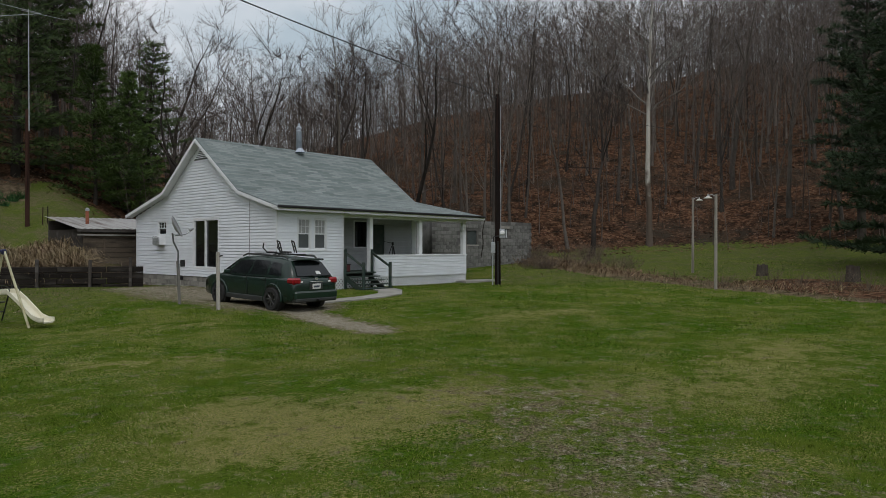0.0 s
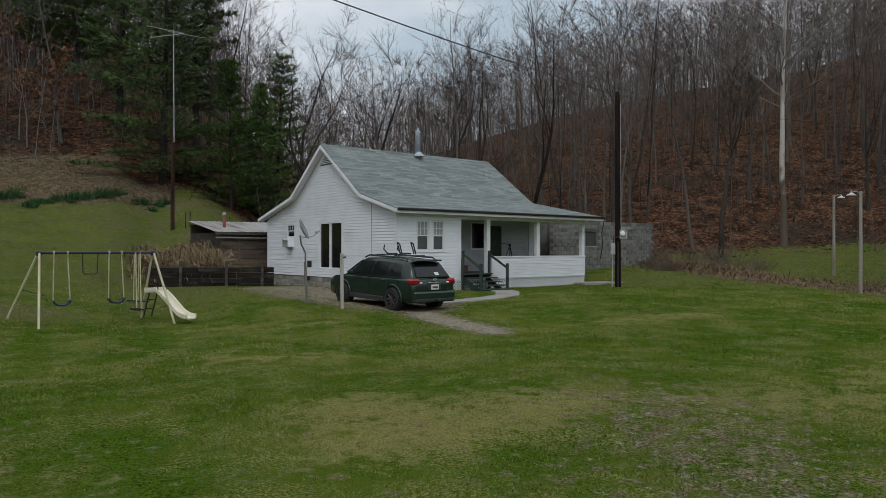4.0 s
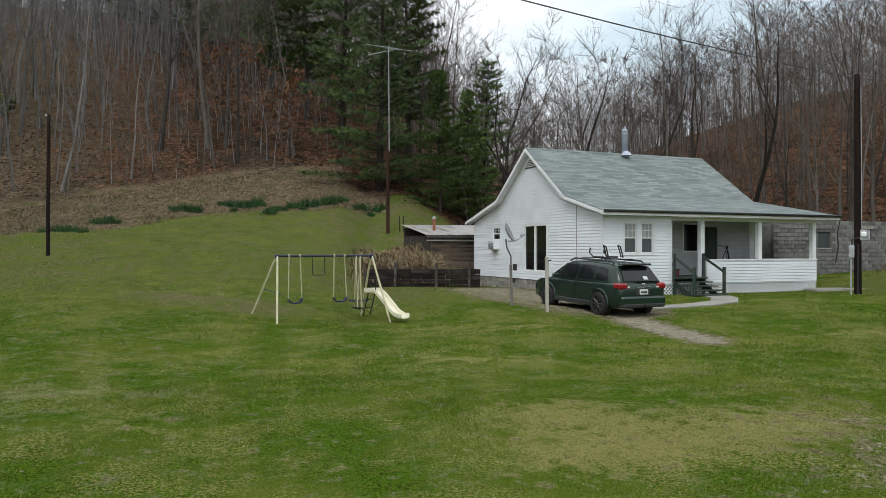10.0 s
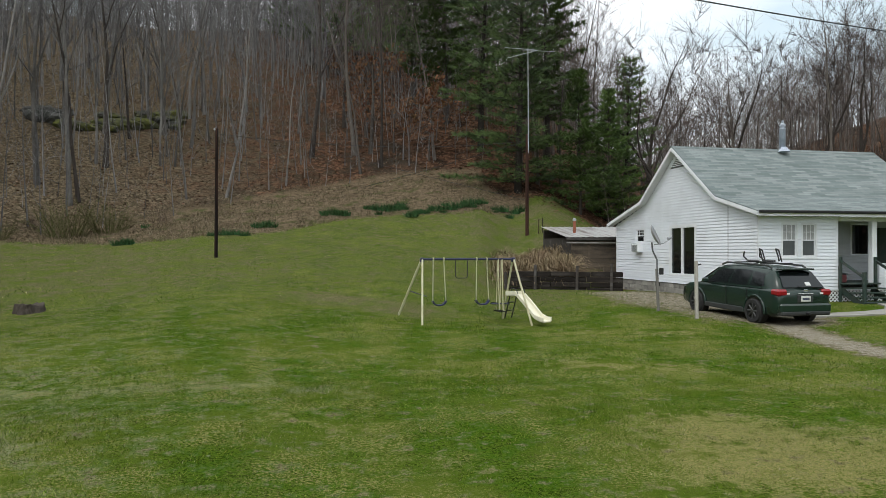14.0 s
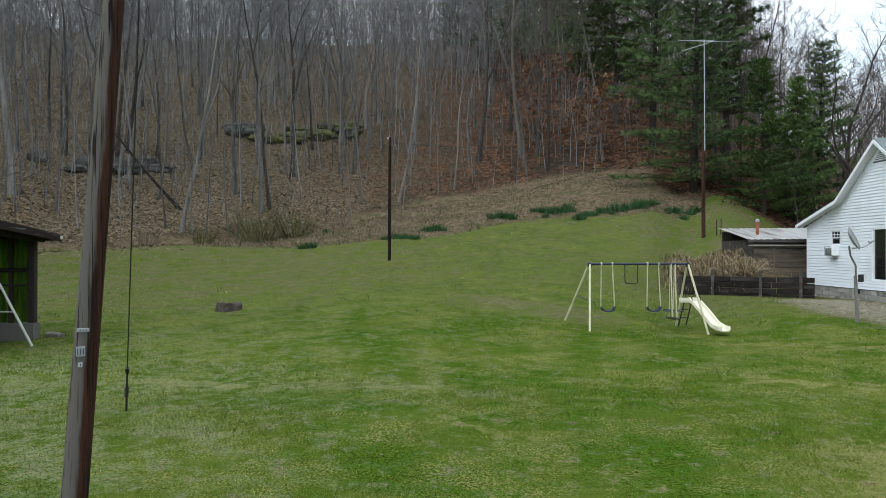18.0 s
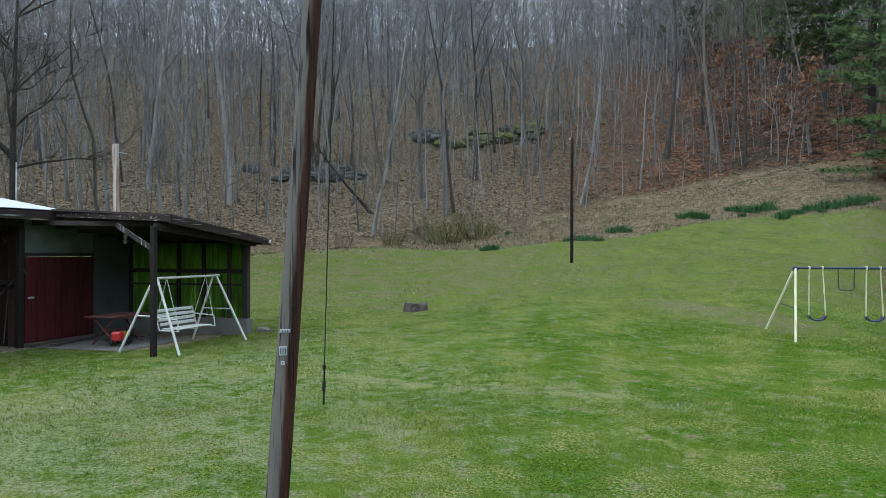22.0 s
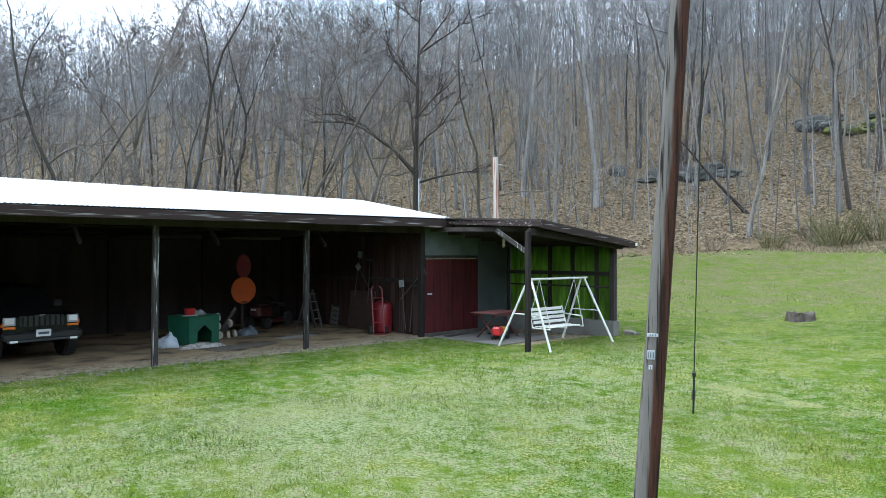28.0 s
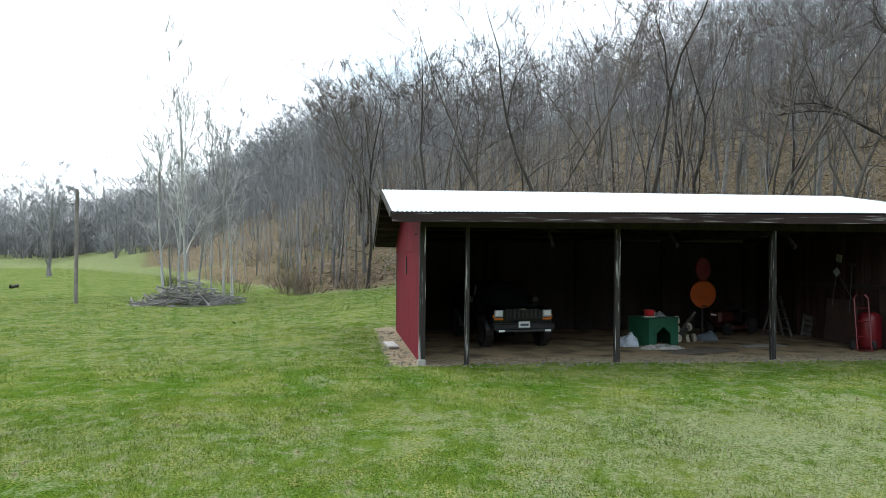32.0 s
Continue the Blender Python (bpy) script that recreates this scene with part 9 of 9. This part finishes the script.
def daffodils():
    rng = np.random.default_rng(8)
    kinds = []
    for k in range(3):
        n = 150
        r, a = 0.42 * np.sqrt(rng.random(n)), rng.uniform(0, 6.28, n)
        v, f = blades(r * np.cos(a), r * np.sin(a) * 0.8, rng.uniform(0.16, 0.5, n), np.full(n, 0.04), 1.0, rng, np.zeros(n))
        kinds.append(raw_mesh("daffodil_leaves", v, f, DAFFODIL))
    py = random.Random(4)
    line = [(1.4, 47.8), (2.9, 46.9), (4.5, 46.6), (6.2, 46.8), (8.2, 47.3), (10.2, 47.8), (12.4, 48.5)]
    spots = []
    for (ax, ay), (bx, by) in zip(line[:-1], line[1:]):
        for i in range(7):
            t = (i + py.random()) / 7
            spots.append((ax + (bx - ax) * t, ay + (by - ay) * t + py.gauss(0, 0.6), py.uniform(0.55, 1.3)))
    spots += [(-1.5 + 0.22 * i, 47.2 - 0.1 * i + py.gauss(0, 0.3), py.uniform(0.7, 1.1)) for i in range(8)] + [(-5.4 + 0.22 * i, 43.9 + py.gauss(0, 0.15), py.uniform(0.7, 1.0)) for i in range(5)]
    spots += [(-12.4, 40.9, 1.0), (-12.1, 41.1, 0.9), (-11.8, 40.8, 0.8), (-6.8, 41.4, 1.0), (-6.3, 41.5, 0.9), (-5.7, 41.2, 0.8), (-7.5, 41.2, 0.8), (-12.5, 46.2, 0.7)]
    for x, y, s in spots:
        ob = new("daffodil_clump", kinds[py.randrange(3)])
        ob.matrix_world = pose(x, y, land_at(x, y) - 0.02, 0, 0, py.uniform(0, 360)) @ Matrix.Scale(s, 4)
        tagged(ob, "dense clump of dark green daffodil leaves", "flowers", "daffodil clumps")


daffodils()


def shrubs():
    py = random.Random(14)
    olive = island_material("olive_twigs", [(0.055, 0.062, 0.022), (0.095, 0.098, 0.042), (0.115, 0.11, 0.058)])
    brown = island_material("brown_stems", [(0.10, 0.08, 0.06), (0.17, 0.14, 0.105), (0.075, 0.06, 0.048)])

    def bush(seed, w, h, n):
        r = random.Random(seed)
        wd = Wood()
        for _ in range(n):
            a, t = r.uniform(0, 6.28), r.random() ** 0.5
            p = Vector((math.cos(a) * w * 0.3 * t, math.sin(a) * w * 0.3 * t, -0.05))
            d = Vector((math.cos(a) * t * 0.8 + r.gauss(0, 0.2), math.sin(a) * t * 0.8 + r.gauss(0, 0.2), 1.1))
            pts = wander(r, p, d, h * r.uniform(0.6, 1.1), 3, 0.15, 0.02)
            wd.limb(pts, [0.016, 0.012, 0.008, 0.004], 3)
            for _ in range(7):
                u = r.uniform(0.25, 1) * 3
                j = min(int(u), 2)
                q = pts[j].lerp(pts[j + 1], u - j)
                wd.spike(q, q + Vector((r.gauss(0, 0.3), r.gauss(0, 0.3), r.uniform(0, 0.4))) * h * 0.35, 0.008)
        return wd.arrays()
    kinds = [raw_mesh("bush", *bush(i, 2.4, 1.9, (80, 34, 34)[i]), (olive, brown, brown)[i]) for i in range(3)]
    spots = [(17.6, 47.5, 0, 1.1), (20.3, 47, 0, 1.35), (24.5, 47, 0, 0.7), (22.0, 49, 1, 0.8), (28.5, 46.5, 1, 0.7), (14.0, 49, 1, 0.8)]
    spots += [(py.uniform(-58, -50), py.uniform(43, 48), 1 + i % 2, py.uniform(0.45, 0.8)) for i in range(14)]
    spots += [(py.uniform(60, 100), py.uniform(40, 46), 1 + i % 2, py.uniform(0.6, 1.1)) for i in range(26)]
    spots += [(py.uniform(95, 108), py.uniform(44, 70), i % 3, py.uniform(0.5, 0.9)) for i in range(15)]
    spots += [(-70.0, 33, 2, 0.45), (-66.8, 31.3, 2, 0.4), (-72.0, 32, 1, 0.4), (-74.5, 31, 2, 0.5), (-76.5, 30, 1, 0.5)]
    spots += [(py.uniform(-60.5, -52), py.uniform(37.6, 40.5), 1 + i % 2, py.uniform(0.35, 0.6)) for i in range(16)]
    for az, d, k, s in spots:
        x, y = -math.sin(radians(az)) * d, math.cos(radians(az)) * d
        ob = new("bush", kinds[k])
        ob.matrix_world = pose(x, y, land_at(x, y), 0, 0, py.uniform(0, 360)) @ Matrix.Scale(s, 4)
        tagged(ob, "bare olive-brown thicket bush at the wood's edge", "bush", "edge bushes")


shrubs()


def rock_mesh(seed, w, d, h, mat):
    r = random.Random(seed)
    bm = bmesh.new()
    bmesh.ops.create_icosphere(bm, subdivisions=3, radius=1.0)
    off = Vector((r.random() * 50, r.random() * 50, r.random() * 50))
    for v in bm.verts:
        k = 1 + 0.35 * noise.noise(v.co * 1.3 + off) + 0.15 * noise.noise(v.co * 3.4 + off)
        c = v.co * k
        v.co = Vector((c.x * w / 2, c.y * d / 2, max(min(c.z, 0.9 + 0.25 * noise.noise(v.co * 2.5 + off)), -0.6) * h / 1.4))
    me = bpy.data.meshes.new("rock")
    bm.to_mesh(me)
    bm.free()
    me.materials.append(mat)
    return me


def rocks():
    GREY = material("lichen_grey_rock", (0.062, 0.062, 0.056), 0.95, 0.35, 1.2, 20, 0.8, tint=(0.03, 0.033, 0.026))
    MOSS = material("mossy_rock", (0.10, 0.11, 0.012), 0.95, 0.35, 1.1, 20, 0.8, tint=(0.036, 0.036, 0.028), blotch=0.9)
    rng = random.Random(77)
    for i in range(34):
        az, el, mat = ((rng.gauss(31.5, 2.6), rng.gauss(6.3, 0.28), GREY), (rng.gauss(17.5, 1.6), rng.gauss(9.0, 0.3), MOSS), (rng.gauss(20.6, 1.0), rng.gauss(9.2, 0.3), GREY), (rng.gauss(13.6, 0.6), rng.gauss(9.6, 0.25), MOSS))[(0, 0, 1, 2, 0, 1, 3)[i % 7]]
        a, d = radians(az), 40.0
        while d < 140 and 2.4 + d * math.tan(radians(el)) > land_at(-math.sin(a) * d, math.cos(a) * d):
            d += 0.25
        x, y = -math.sin(a) * d, math.cos(a) * d
        ob = new("rock", rock_mesh(i, rng.uniform(1.4, 3.8), rng.uniform(1.0, 2.0), rng.uniform(0.45, 1.1), mat))
        ob.matrix_world = pose(x, y, land_at(x, y) + rng.uniform(-0.1, 0.25), rng.uniform(0, 22), rng.uniform(-9, 9), az + rng.uniform(-35, 35))
        tagged(ob, "mossy grey boulder on the leaf-covered slope" if mat is MOSS else "lichen-grey boulder half buried in leaf litter", "rock", "outcrop rocks")


rocks()


def sycamore_bark():
    """White bark above, flaking brown bark on the lower trunk."""
    m = material("white_bark", (0.50, 0.48, 0.44), 0.8, 0.2, 1.5, 20, 0.2, tint=(0.25, 0.22, 0.19), stretch=(1, 1, 0.4))
    n, l = m.node_tree.nodes, m.node_tree.links
    tint = n["Principled BSDF"].inputs["Base Color"]
    src = tint.links[0].from_socket
    co = n.new("ShaderNodeTexCoord")
    z = n.new("ShaderNodeSeparateXYZ")
    l.new(co.outputs["Object"], z.inputs[0])
    flake = n.new("ShaderNodeTexNoise")
    flake.inputs["Scale"].default_value, flake.inputs["Detail"].default_value = 1.6, 6
    l.new(co.outputs["Object"], flake.inputs["Vector"])
    s = n.new("ShaderNodeMath")
    s.operation = "MULTIPLY_ADD"
    s.inputs[1].default_value = 5.0
    l.new(flake.outputs["Fac"], s.inputs[0])
    l.new(z.outputs["Z"], s.inputs[2])
    k = n.new("ShaderNodeMapRange")
    k.inputs["From Min"].default_value, k.inputs["From Max"].default_value = 6.6, 8.2
    l.new(s.outputs["Value"], k.inputs["Value"])
    l.new(mix_nodes(n, l, k.outputs["Result"], (0.105, 0.080, 0.062), src), tint)
    return m


def special_trees():
    def spot(az, d):
        return -math.sin(radians(az)) * d, math.cos(radians(az)) * d
    # white-barked sycamore on the slope
    x, y = spot(-61.6, 53.5)
    plant_tree("sycamore_tree", meshes_of("sycamore", bare_tree(901, 24, 0.23, 0.36, 36, 8, 6, lean=0.01, limb_len=0.30, thin=0.012, segs=16, lsegs=7, bend=0.14, spread=0.7), sycamore_bark(), BARK_PALE), pose(x, y, land_at(x, y)), "white-barked bare sycamore on the slope")
    # crooked dark trees behind the barn
    for az, d, h, r, sd, cl in ((84.0, 38, 15.5, 0.18, 912, 0.2), (80.0, 41, 17.5, 0.19, 913, 0.18), (74.5, 36, 7.0, 0.15, 914, 0.15), (66.0, 40, 17.0, 0.19, 915, 0.25), (88.5, 40, 14.0, 0.16, 916, 0.15), (56.5, 39, 17.0, 0.20, 961, 0.2), (62.0, 37, 16.0, 0.17, 962, 0.25), (70.0, 40, 18.5, 0.21, 963, 0.2), (77.0, 38, 17.0, 0.19, 964, 0.22), (86.0, 37, 15.0, 0.17, 965, 0.15), (92.0, 41, 12.5, 0.15, 966, 0.15), (46.0, 43, 16.0, 0.19, 967, 0.25), (73.0, 45, 19.0, 0.2, 968, 0.3), (67.5, 47, 19.0, 0.19, 969, 0.3)):
        x, y = spot(az, d)
        plant_tree("crooked_tree", meshes_of("crooked", bare_tree(sd, h, r * 0.72, cl, 24, 9, 7, spread=0.7, lean=0.1, limb_len=0.42, bend=0.26, thin=0.0095, lsegs=8, wobble=0.15, forks=2), BARK_BROWN if sd % 3 else BARK_DARK, TWIG_BROWN), pose(x, y, land_at(x, y)), "crooked dark bare tree behind the barn", "crooked trees")
    # dark tree with a long arching limb, behind the lean-to
    x, y = spot(51.9, 37)
    r = random.Random(917)
    trunk, crown = Wood(), Wood()
    side = Vector((-math.cos(radians(51.9)), -math.sin(radians(51.9)), 0))

    def bough(start, aim, length, thick, bend, lift, twigs):
        """A crooked bough that carries side shoots, which carry twigs."""
        p = wander(r, start, aim, length, 9, bend, lift)
        (trunk if thick > 0.07 else crown).limb(p, [thick * max(0.08, 1 - q / 9.3) for q in range(10)], 6)
        for q in range(twigs):
            u = r.uniform(0.2, 1.0) * 9
            k = min(int(u), 8)
            e, d = p[k].lerp(p[k + 1], u - k), (p[k + 1] - p[k]).normalized()
            sp = wander(r, e, d + Vector((r.gauss(0, 0.6), r.gauss(0, 0.6), r.gauss(0.35, 0.4))), length * r.uniform(0.18, 0.4), 4, 0.2, 0.06)
            crown.limb(sp, [0.026, 0.022, 0.018, 0.014, 0.008], 3)
            for _ in range(7):
                g = sp[r.randrange(1, 5)]
                crown.spike(g, g + Vector((r.gauss(0, 0.6), r.gauss(0, 0.6), r.gauss(0.35, 0.5))) * length * 0.14, 0.011)
        return p

    z0 = land_at(x, y)
    stem = wander(r, Vector((0, 0, -0.3)), Vector((0.02, 0, 1)), 15.5, 9, 0.03, 0.05)
    trunk.limb(stem, [0.21 * max(0.1, 1 - q / 10) for q in range(10)], 9)
    arch = bough(Vector((0, 0, 5.4)), side + Vector((0, 0, 1.25)), 6.6, 0.13, 0.07, -0.13, 16)
    bough(arch[4], side + Vector((0, 0, 0.9)), 3.8, 0.075, 0.12, -0.09, 12)
    bough(Vector((0, 0, 4.9)), Vector((0, 0, 0.42)) - side, 4.2, 0.075, 0.05, -0.05, 9)
    for k in range(13):
        e, a = stem[4 + k % 5], k * 2.4
        bough(e, Vector((math.cos(a) * 0.75, math.sin(a) * 0.75, r.uniform(0.5, 1.1))), r.uniform(2.4, 5.0), 0.062, 0.16, 0.04, 9)
    plant_tree("arching_tree", (raw_mesh("arching_trunk", *trunk.arrays(), BARK_DARK, True), raw_mesh("arching_crown", *crown.arrays(), TWIG_DARK)), pose(x, y, z0), "dark bare tree with a long arching limb")
    # dark limbed trees behind the house
    for az, d, h, sd in ((-30.5, 52, 15, 921), (-34.5, 50, 14, 922), (-26.0, 55, 17, 923), (-38.5, 53, 15, 924), (-23.5, 57, 17, 925), (-42.5, 50, 15, 926), (-57.2, 49, 13, 927)):
        x, y = spot(az, d)
        plant_tree("spreading_tree", meshes_of("spreading", bare_tree(sd, h, 0.19, 0.22, 20, 9, 7, spread=0.6, lean=0.06, limb_len=0.42, bend=0.24, thin=0.0105, lsegs=8, wobble=0.13, forks=2), BARK_DARK, TWIG_DARK), pose(x, y, land_at(x, y)), "dark spreading bare tree behind the house", "trees behind the house")
    # clump of slender pale trees in the field
    CHALK = bark_material("chalky_bark", (0.36, 0.35, 0.33), (0.22, 0.21, 0.195))
    pale = [meshes_of("slender", bare_tree(931 + i, 8.6 + i * 0.8, 0.07, 0.2, 20, 5, 5, spread=0.3, lean=0.03, limb_len=0.26, thin=0.012, rise=(0.6, 1.4)), CHALK, CHALK) for i in range(3)]
    for i, (az, d, s) in enumerate(((107.6, 38, 1.0), (106.6, 39, 0.95), (105.9, 38, 1.02), (105.3, 39.5, 0.9), (103.2, 38.5, 0.85), (102.6, 40, 0.9), (107.0, 40, 0.8), (104.2, 41, 0.7))):
        x, y = spot(az, d)
        plant_tree("slender_tree", pale[i % 3], pose(x, y, land_at(x, y), 0, 0, 77 * i) @ Matrix.Scale(1.25 * s, 4), "slender pale bare tree in the field clump", "slender trees")
    x, y = spot(115.2, 95)
    plant_tree("field_tree", meshes_of("field_tree", bare_tree(941, 11.5, 0.26, 0.1, 26, 8, 6, spread=0.55, limb_len=0.42, thin=0.022, lsegs=6, forks=3, rise=(0.5, 1.2)), BARK, TWIG_HAZED), pose(x, y, land_at(x, y)), "round bare tree far across the field")
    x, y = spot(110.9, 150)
    plant_tree("field_tree", meshes_of("field_tree", bare_tree(942, 11, 0.24, 0.25, 18, 6, 5, spread=0.45, limb_len=0.36, thin=0.026, forks=1, rise=(0.6, 1.2)), BARK_PALE, TWIG_HAZED), pose(x, y, land_at(x, y)), "pale bare tree far across the field")
    # young oaks that keep their brown leaves
    OAK_LEAF = island_material("kept_oak_leaves", [(0.10, 0.052, 0.027), (0.155, 0.085, 0.044), (0.21, 0.13, 0.072), (0.12, 0.062, 0.033)])
    g = np.random.default_rng(33)
    for i, (az, d, h) in enumerate(((-3.9, 61, 8.5), (-6.8, 59, 6.5), (-1.6, 66, 7.0))):
        x, y = spot(az, d)
        pair = bare_tree(971 + i, h, 0.10, 0.18, 14, 5, 4, spread=0.8, limb_len=0.42, thin=0.010)
        ob = plant_tree("young_oak_tree", meshes_of("young_oak", pair, BARK_BROWN, TWIG_BROWN), pose(x, y, land_at(x, y)), "young oak still holding sparse rust-brown leaves", "young oaks")
        c = pair[1][0][g.integers(0, len(pair[1][0]), 1100)] + g.normal(0, 0.12, (1100, 3))
        u, w = g.normal(0, 0.075, (1100, 3)), g.normal(0, 0.06, (1100, 3))
        part("leaves", raw_mesh("oak_leaves", np.stack([c - u, c - w, c + u, c + w], 1).reshape(-1, 3), np.arange(4400).reshape(-1, 4), OAK_LEAF), None, ob, "rust-brown dry leaves")
    # leaning dead trunk on the slope
    x, y = spot(26.3, 52)
    plant_tree("leaning_tree", meshes_of("leaning", bare_tree(951, 9, 0.14, 0.35, 8, 4, 3, lean=0.02, bend=0.25, thin=0.01), BARK_DARK, TWIG_DARK), pose(x, y, land_at(x, y), 0, -42, 35), "dark leaning half-fallen tree on the slope")
    # brush pile in the field
    r = random.Random(61)
    b = Shape()
    cx, cy = spot(105.6, 37.0)
    for _ in range(420):
        a, t = r.uniform(0, 6.28), r.random() ** 0.6
        p = Vector((math.cos(a) * 2.8 * t, math.sin(a) * 1.7 * t, r.uniform(0, 1.5) * (1 - t) + 0.03))
        d = Vector((r.gauss(0, 1), r.gauss(0, 1), r.gauss(0, 0.25))).normalized() * r.uniform(0.5, 1.6)
        b.rod(p - d / 2, p + d / 2, r.uniform(0.012, 0.05), 0.01, 5)
    solo("brush_pile", b, BARK, "low pile of cut grey branches in the field", "brush", pose(cx, cy, land_at(cx, cy), 0, 0, 100), kind="stuff")
    # far log in the field
    x, y = spot(117.4, 60)
    solo("fallen_log", Shape().tube([(-2.2, 0, 0.1), (-0.8, 0.1, 0.14), (1.0, -0.05, 0.12), (2.0, 0.1, 0.3)], [0.13, 0.12, 0.09, 0.05], 8), BARK_DARK, "dark log lying in the field", "log", pose(x, y, land_at(x, y), 0, 0, 20))


special_trees()


def weed_stems(name, x, y, rng, tall, mat, label):
    """Arching tangled dry stems at x, y."""
    n, z = len(x), land(x, y)
    a, ln, h = rng.uniform(0, 2 * np.pi, n), rng.uniform(0.4, 1.2, n) * tall, rng.uniform(0.2, 0.95, n) * tall * (0.55 + 0.6 * noise2(x * 1.5, y * 1.5))
    dx, dy, w = np.cos(a) * ln, np.sin(a) * ln - 0.25 * tall, rng.uniform(0.008, 0.02, n)
    px, py = -np.sin(a) * w, np.cos(a) * w
    rows = []
    for t in (0.0, 0.35, 0.7, 1.0):
        k = h * (1 - (2 * t / 1.5 - 1) ** 2 if t < 1 else 0.55)
        for sg in (-1, 1):
            f = 1 - 0.7 * t
            rows.append(np.stack([x + dx * t + sg * px * f, y + dy * t + sg * py * f, z - 0.03 + k + sg * w * f * 0.5], -1))
    v = np.stack(rows, 1).reshape(-1, 3)
    o = np.arange(n)[:, None, None] * 8
    f = (o + np.array([[0, 1, 3, 2], [2, 3, 5, 4], [4, 5, 7, 6]])[None]).reshape(-1, 4)
    tagged(new(name, raw_mesh(name, v, f, mat)), label, "weeds", kind="stuff")


def weed_bank():
    """Dry weeds on the bank above the timber wall and along the creek."""
    rng = np.random.default_rng(21)
    n = 4200
    s, b = rng.uniform(-1.4, 2.7, n), rng.uniform(0.5, 5.2, n)
    keep = b < 4.6 - 0.5 * np.abs(s - 0.6)
    s, b = s[keep], b[keep]
    x, y = 8.3 + (s * 4.5 + b * 1.8) / 4.847, 33.7 + (s * -1.8 + b * 4.5) / 4.847
    weed_stems("dry_weeds", x, y, rng, 0.9, island_material("dry_weed_stems", [(0.07, 0.055, 0.03), (0.19, 0.15, 0.085), (0.33, 0.275, 0.18), (0.13, 0.10, 0.05)]), "tangled tan dry weeds on the bank above the timbers")
    line = [(27.5, 36.5), (35.0, 26.9), (33.4, 23.6), (31.5, 20.4), (30.0, 17.0), (29.2, 14.6), (28.8, 12.2), (28.6, 9.4), (27.0, 6.0), (26.2, 0.0)]
    n = 5200
    k = rng.choice(len(line) - 1, n, p=[0.12, 0.34, 0.16, 0.06, 0.05, 0.09, 0.06, 0.06, 0.06])
    t, p = rng.random(n), np.array(line)
    x, y = (p[k] + (p[k + 1] - p[k]) * t[:, None]).T + rng.normal(0, 0.75, (2, n)) + np.where(k > 3, np.abs(rng.normal(0, 1.4, n)), 0) * np.array([[1.0], [0.1]])
    clear = value_noise(x * 0.45, y * 0.45, 8) > 0.36
    x, y = x[clear], y[clear]
    weed_stems("creek_weeds", x, y, rng, np.where(y > 17, 0.48, 0.27), island_material("brown_weed_stems", [(0.055, 0.038, 0.024), (0.13, 0.092, 0.055), (0.25, 0.20, 0.12), (0.085, 0.055, 0.036)]), "brown dry weeds and brambles along the creek")


weed_bank()
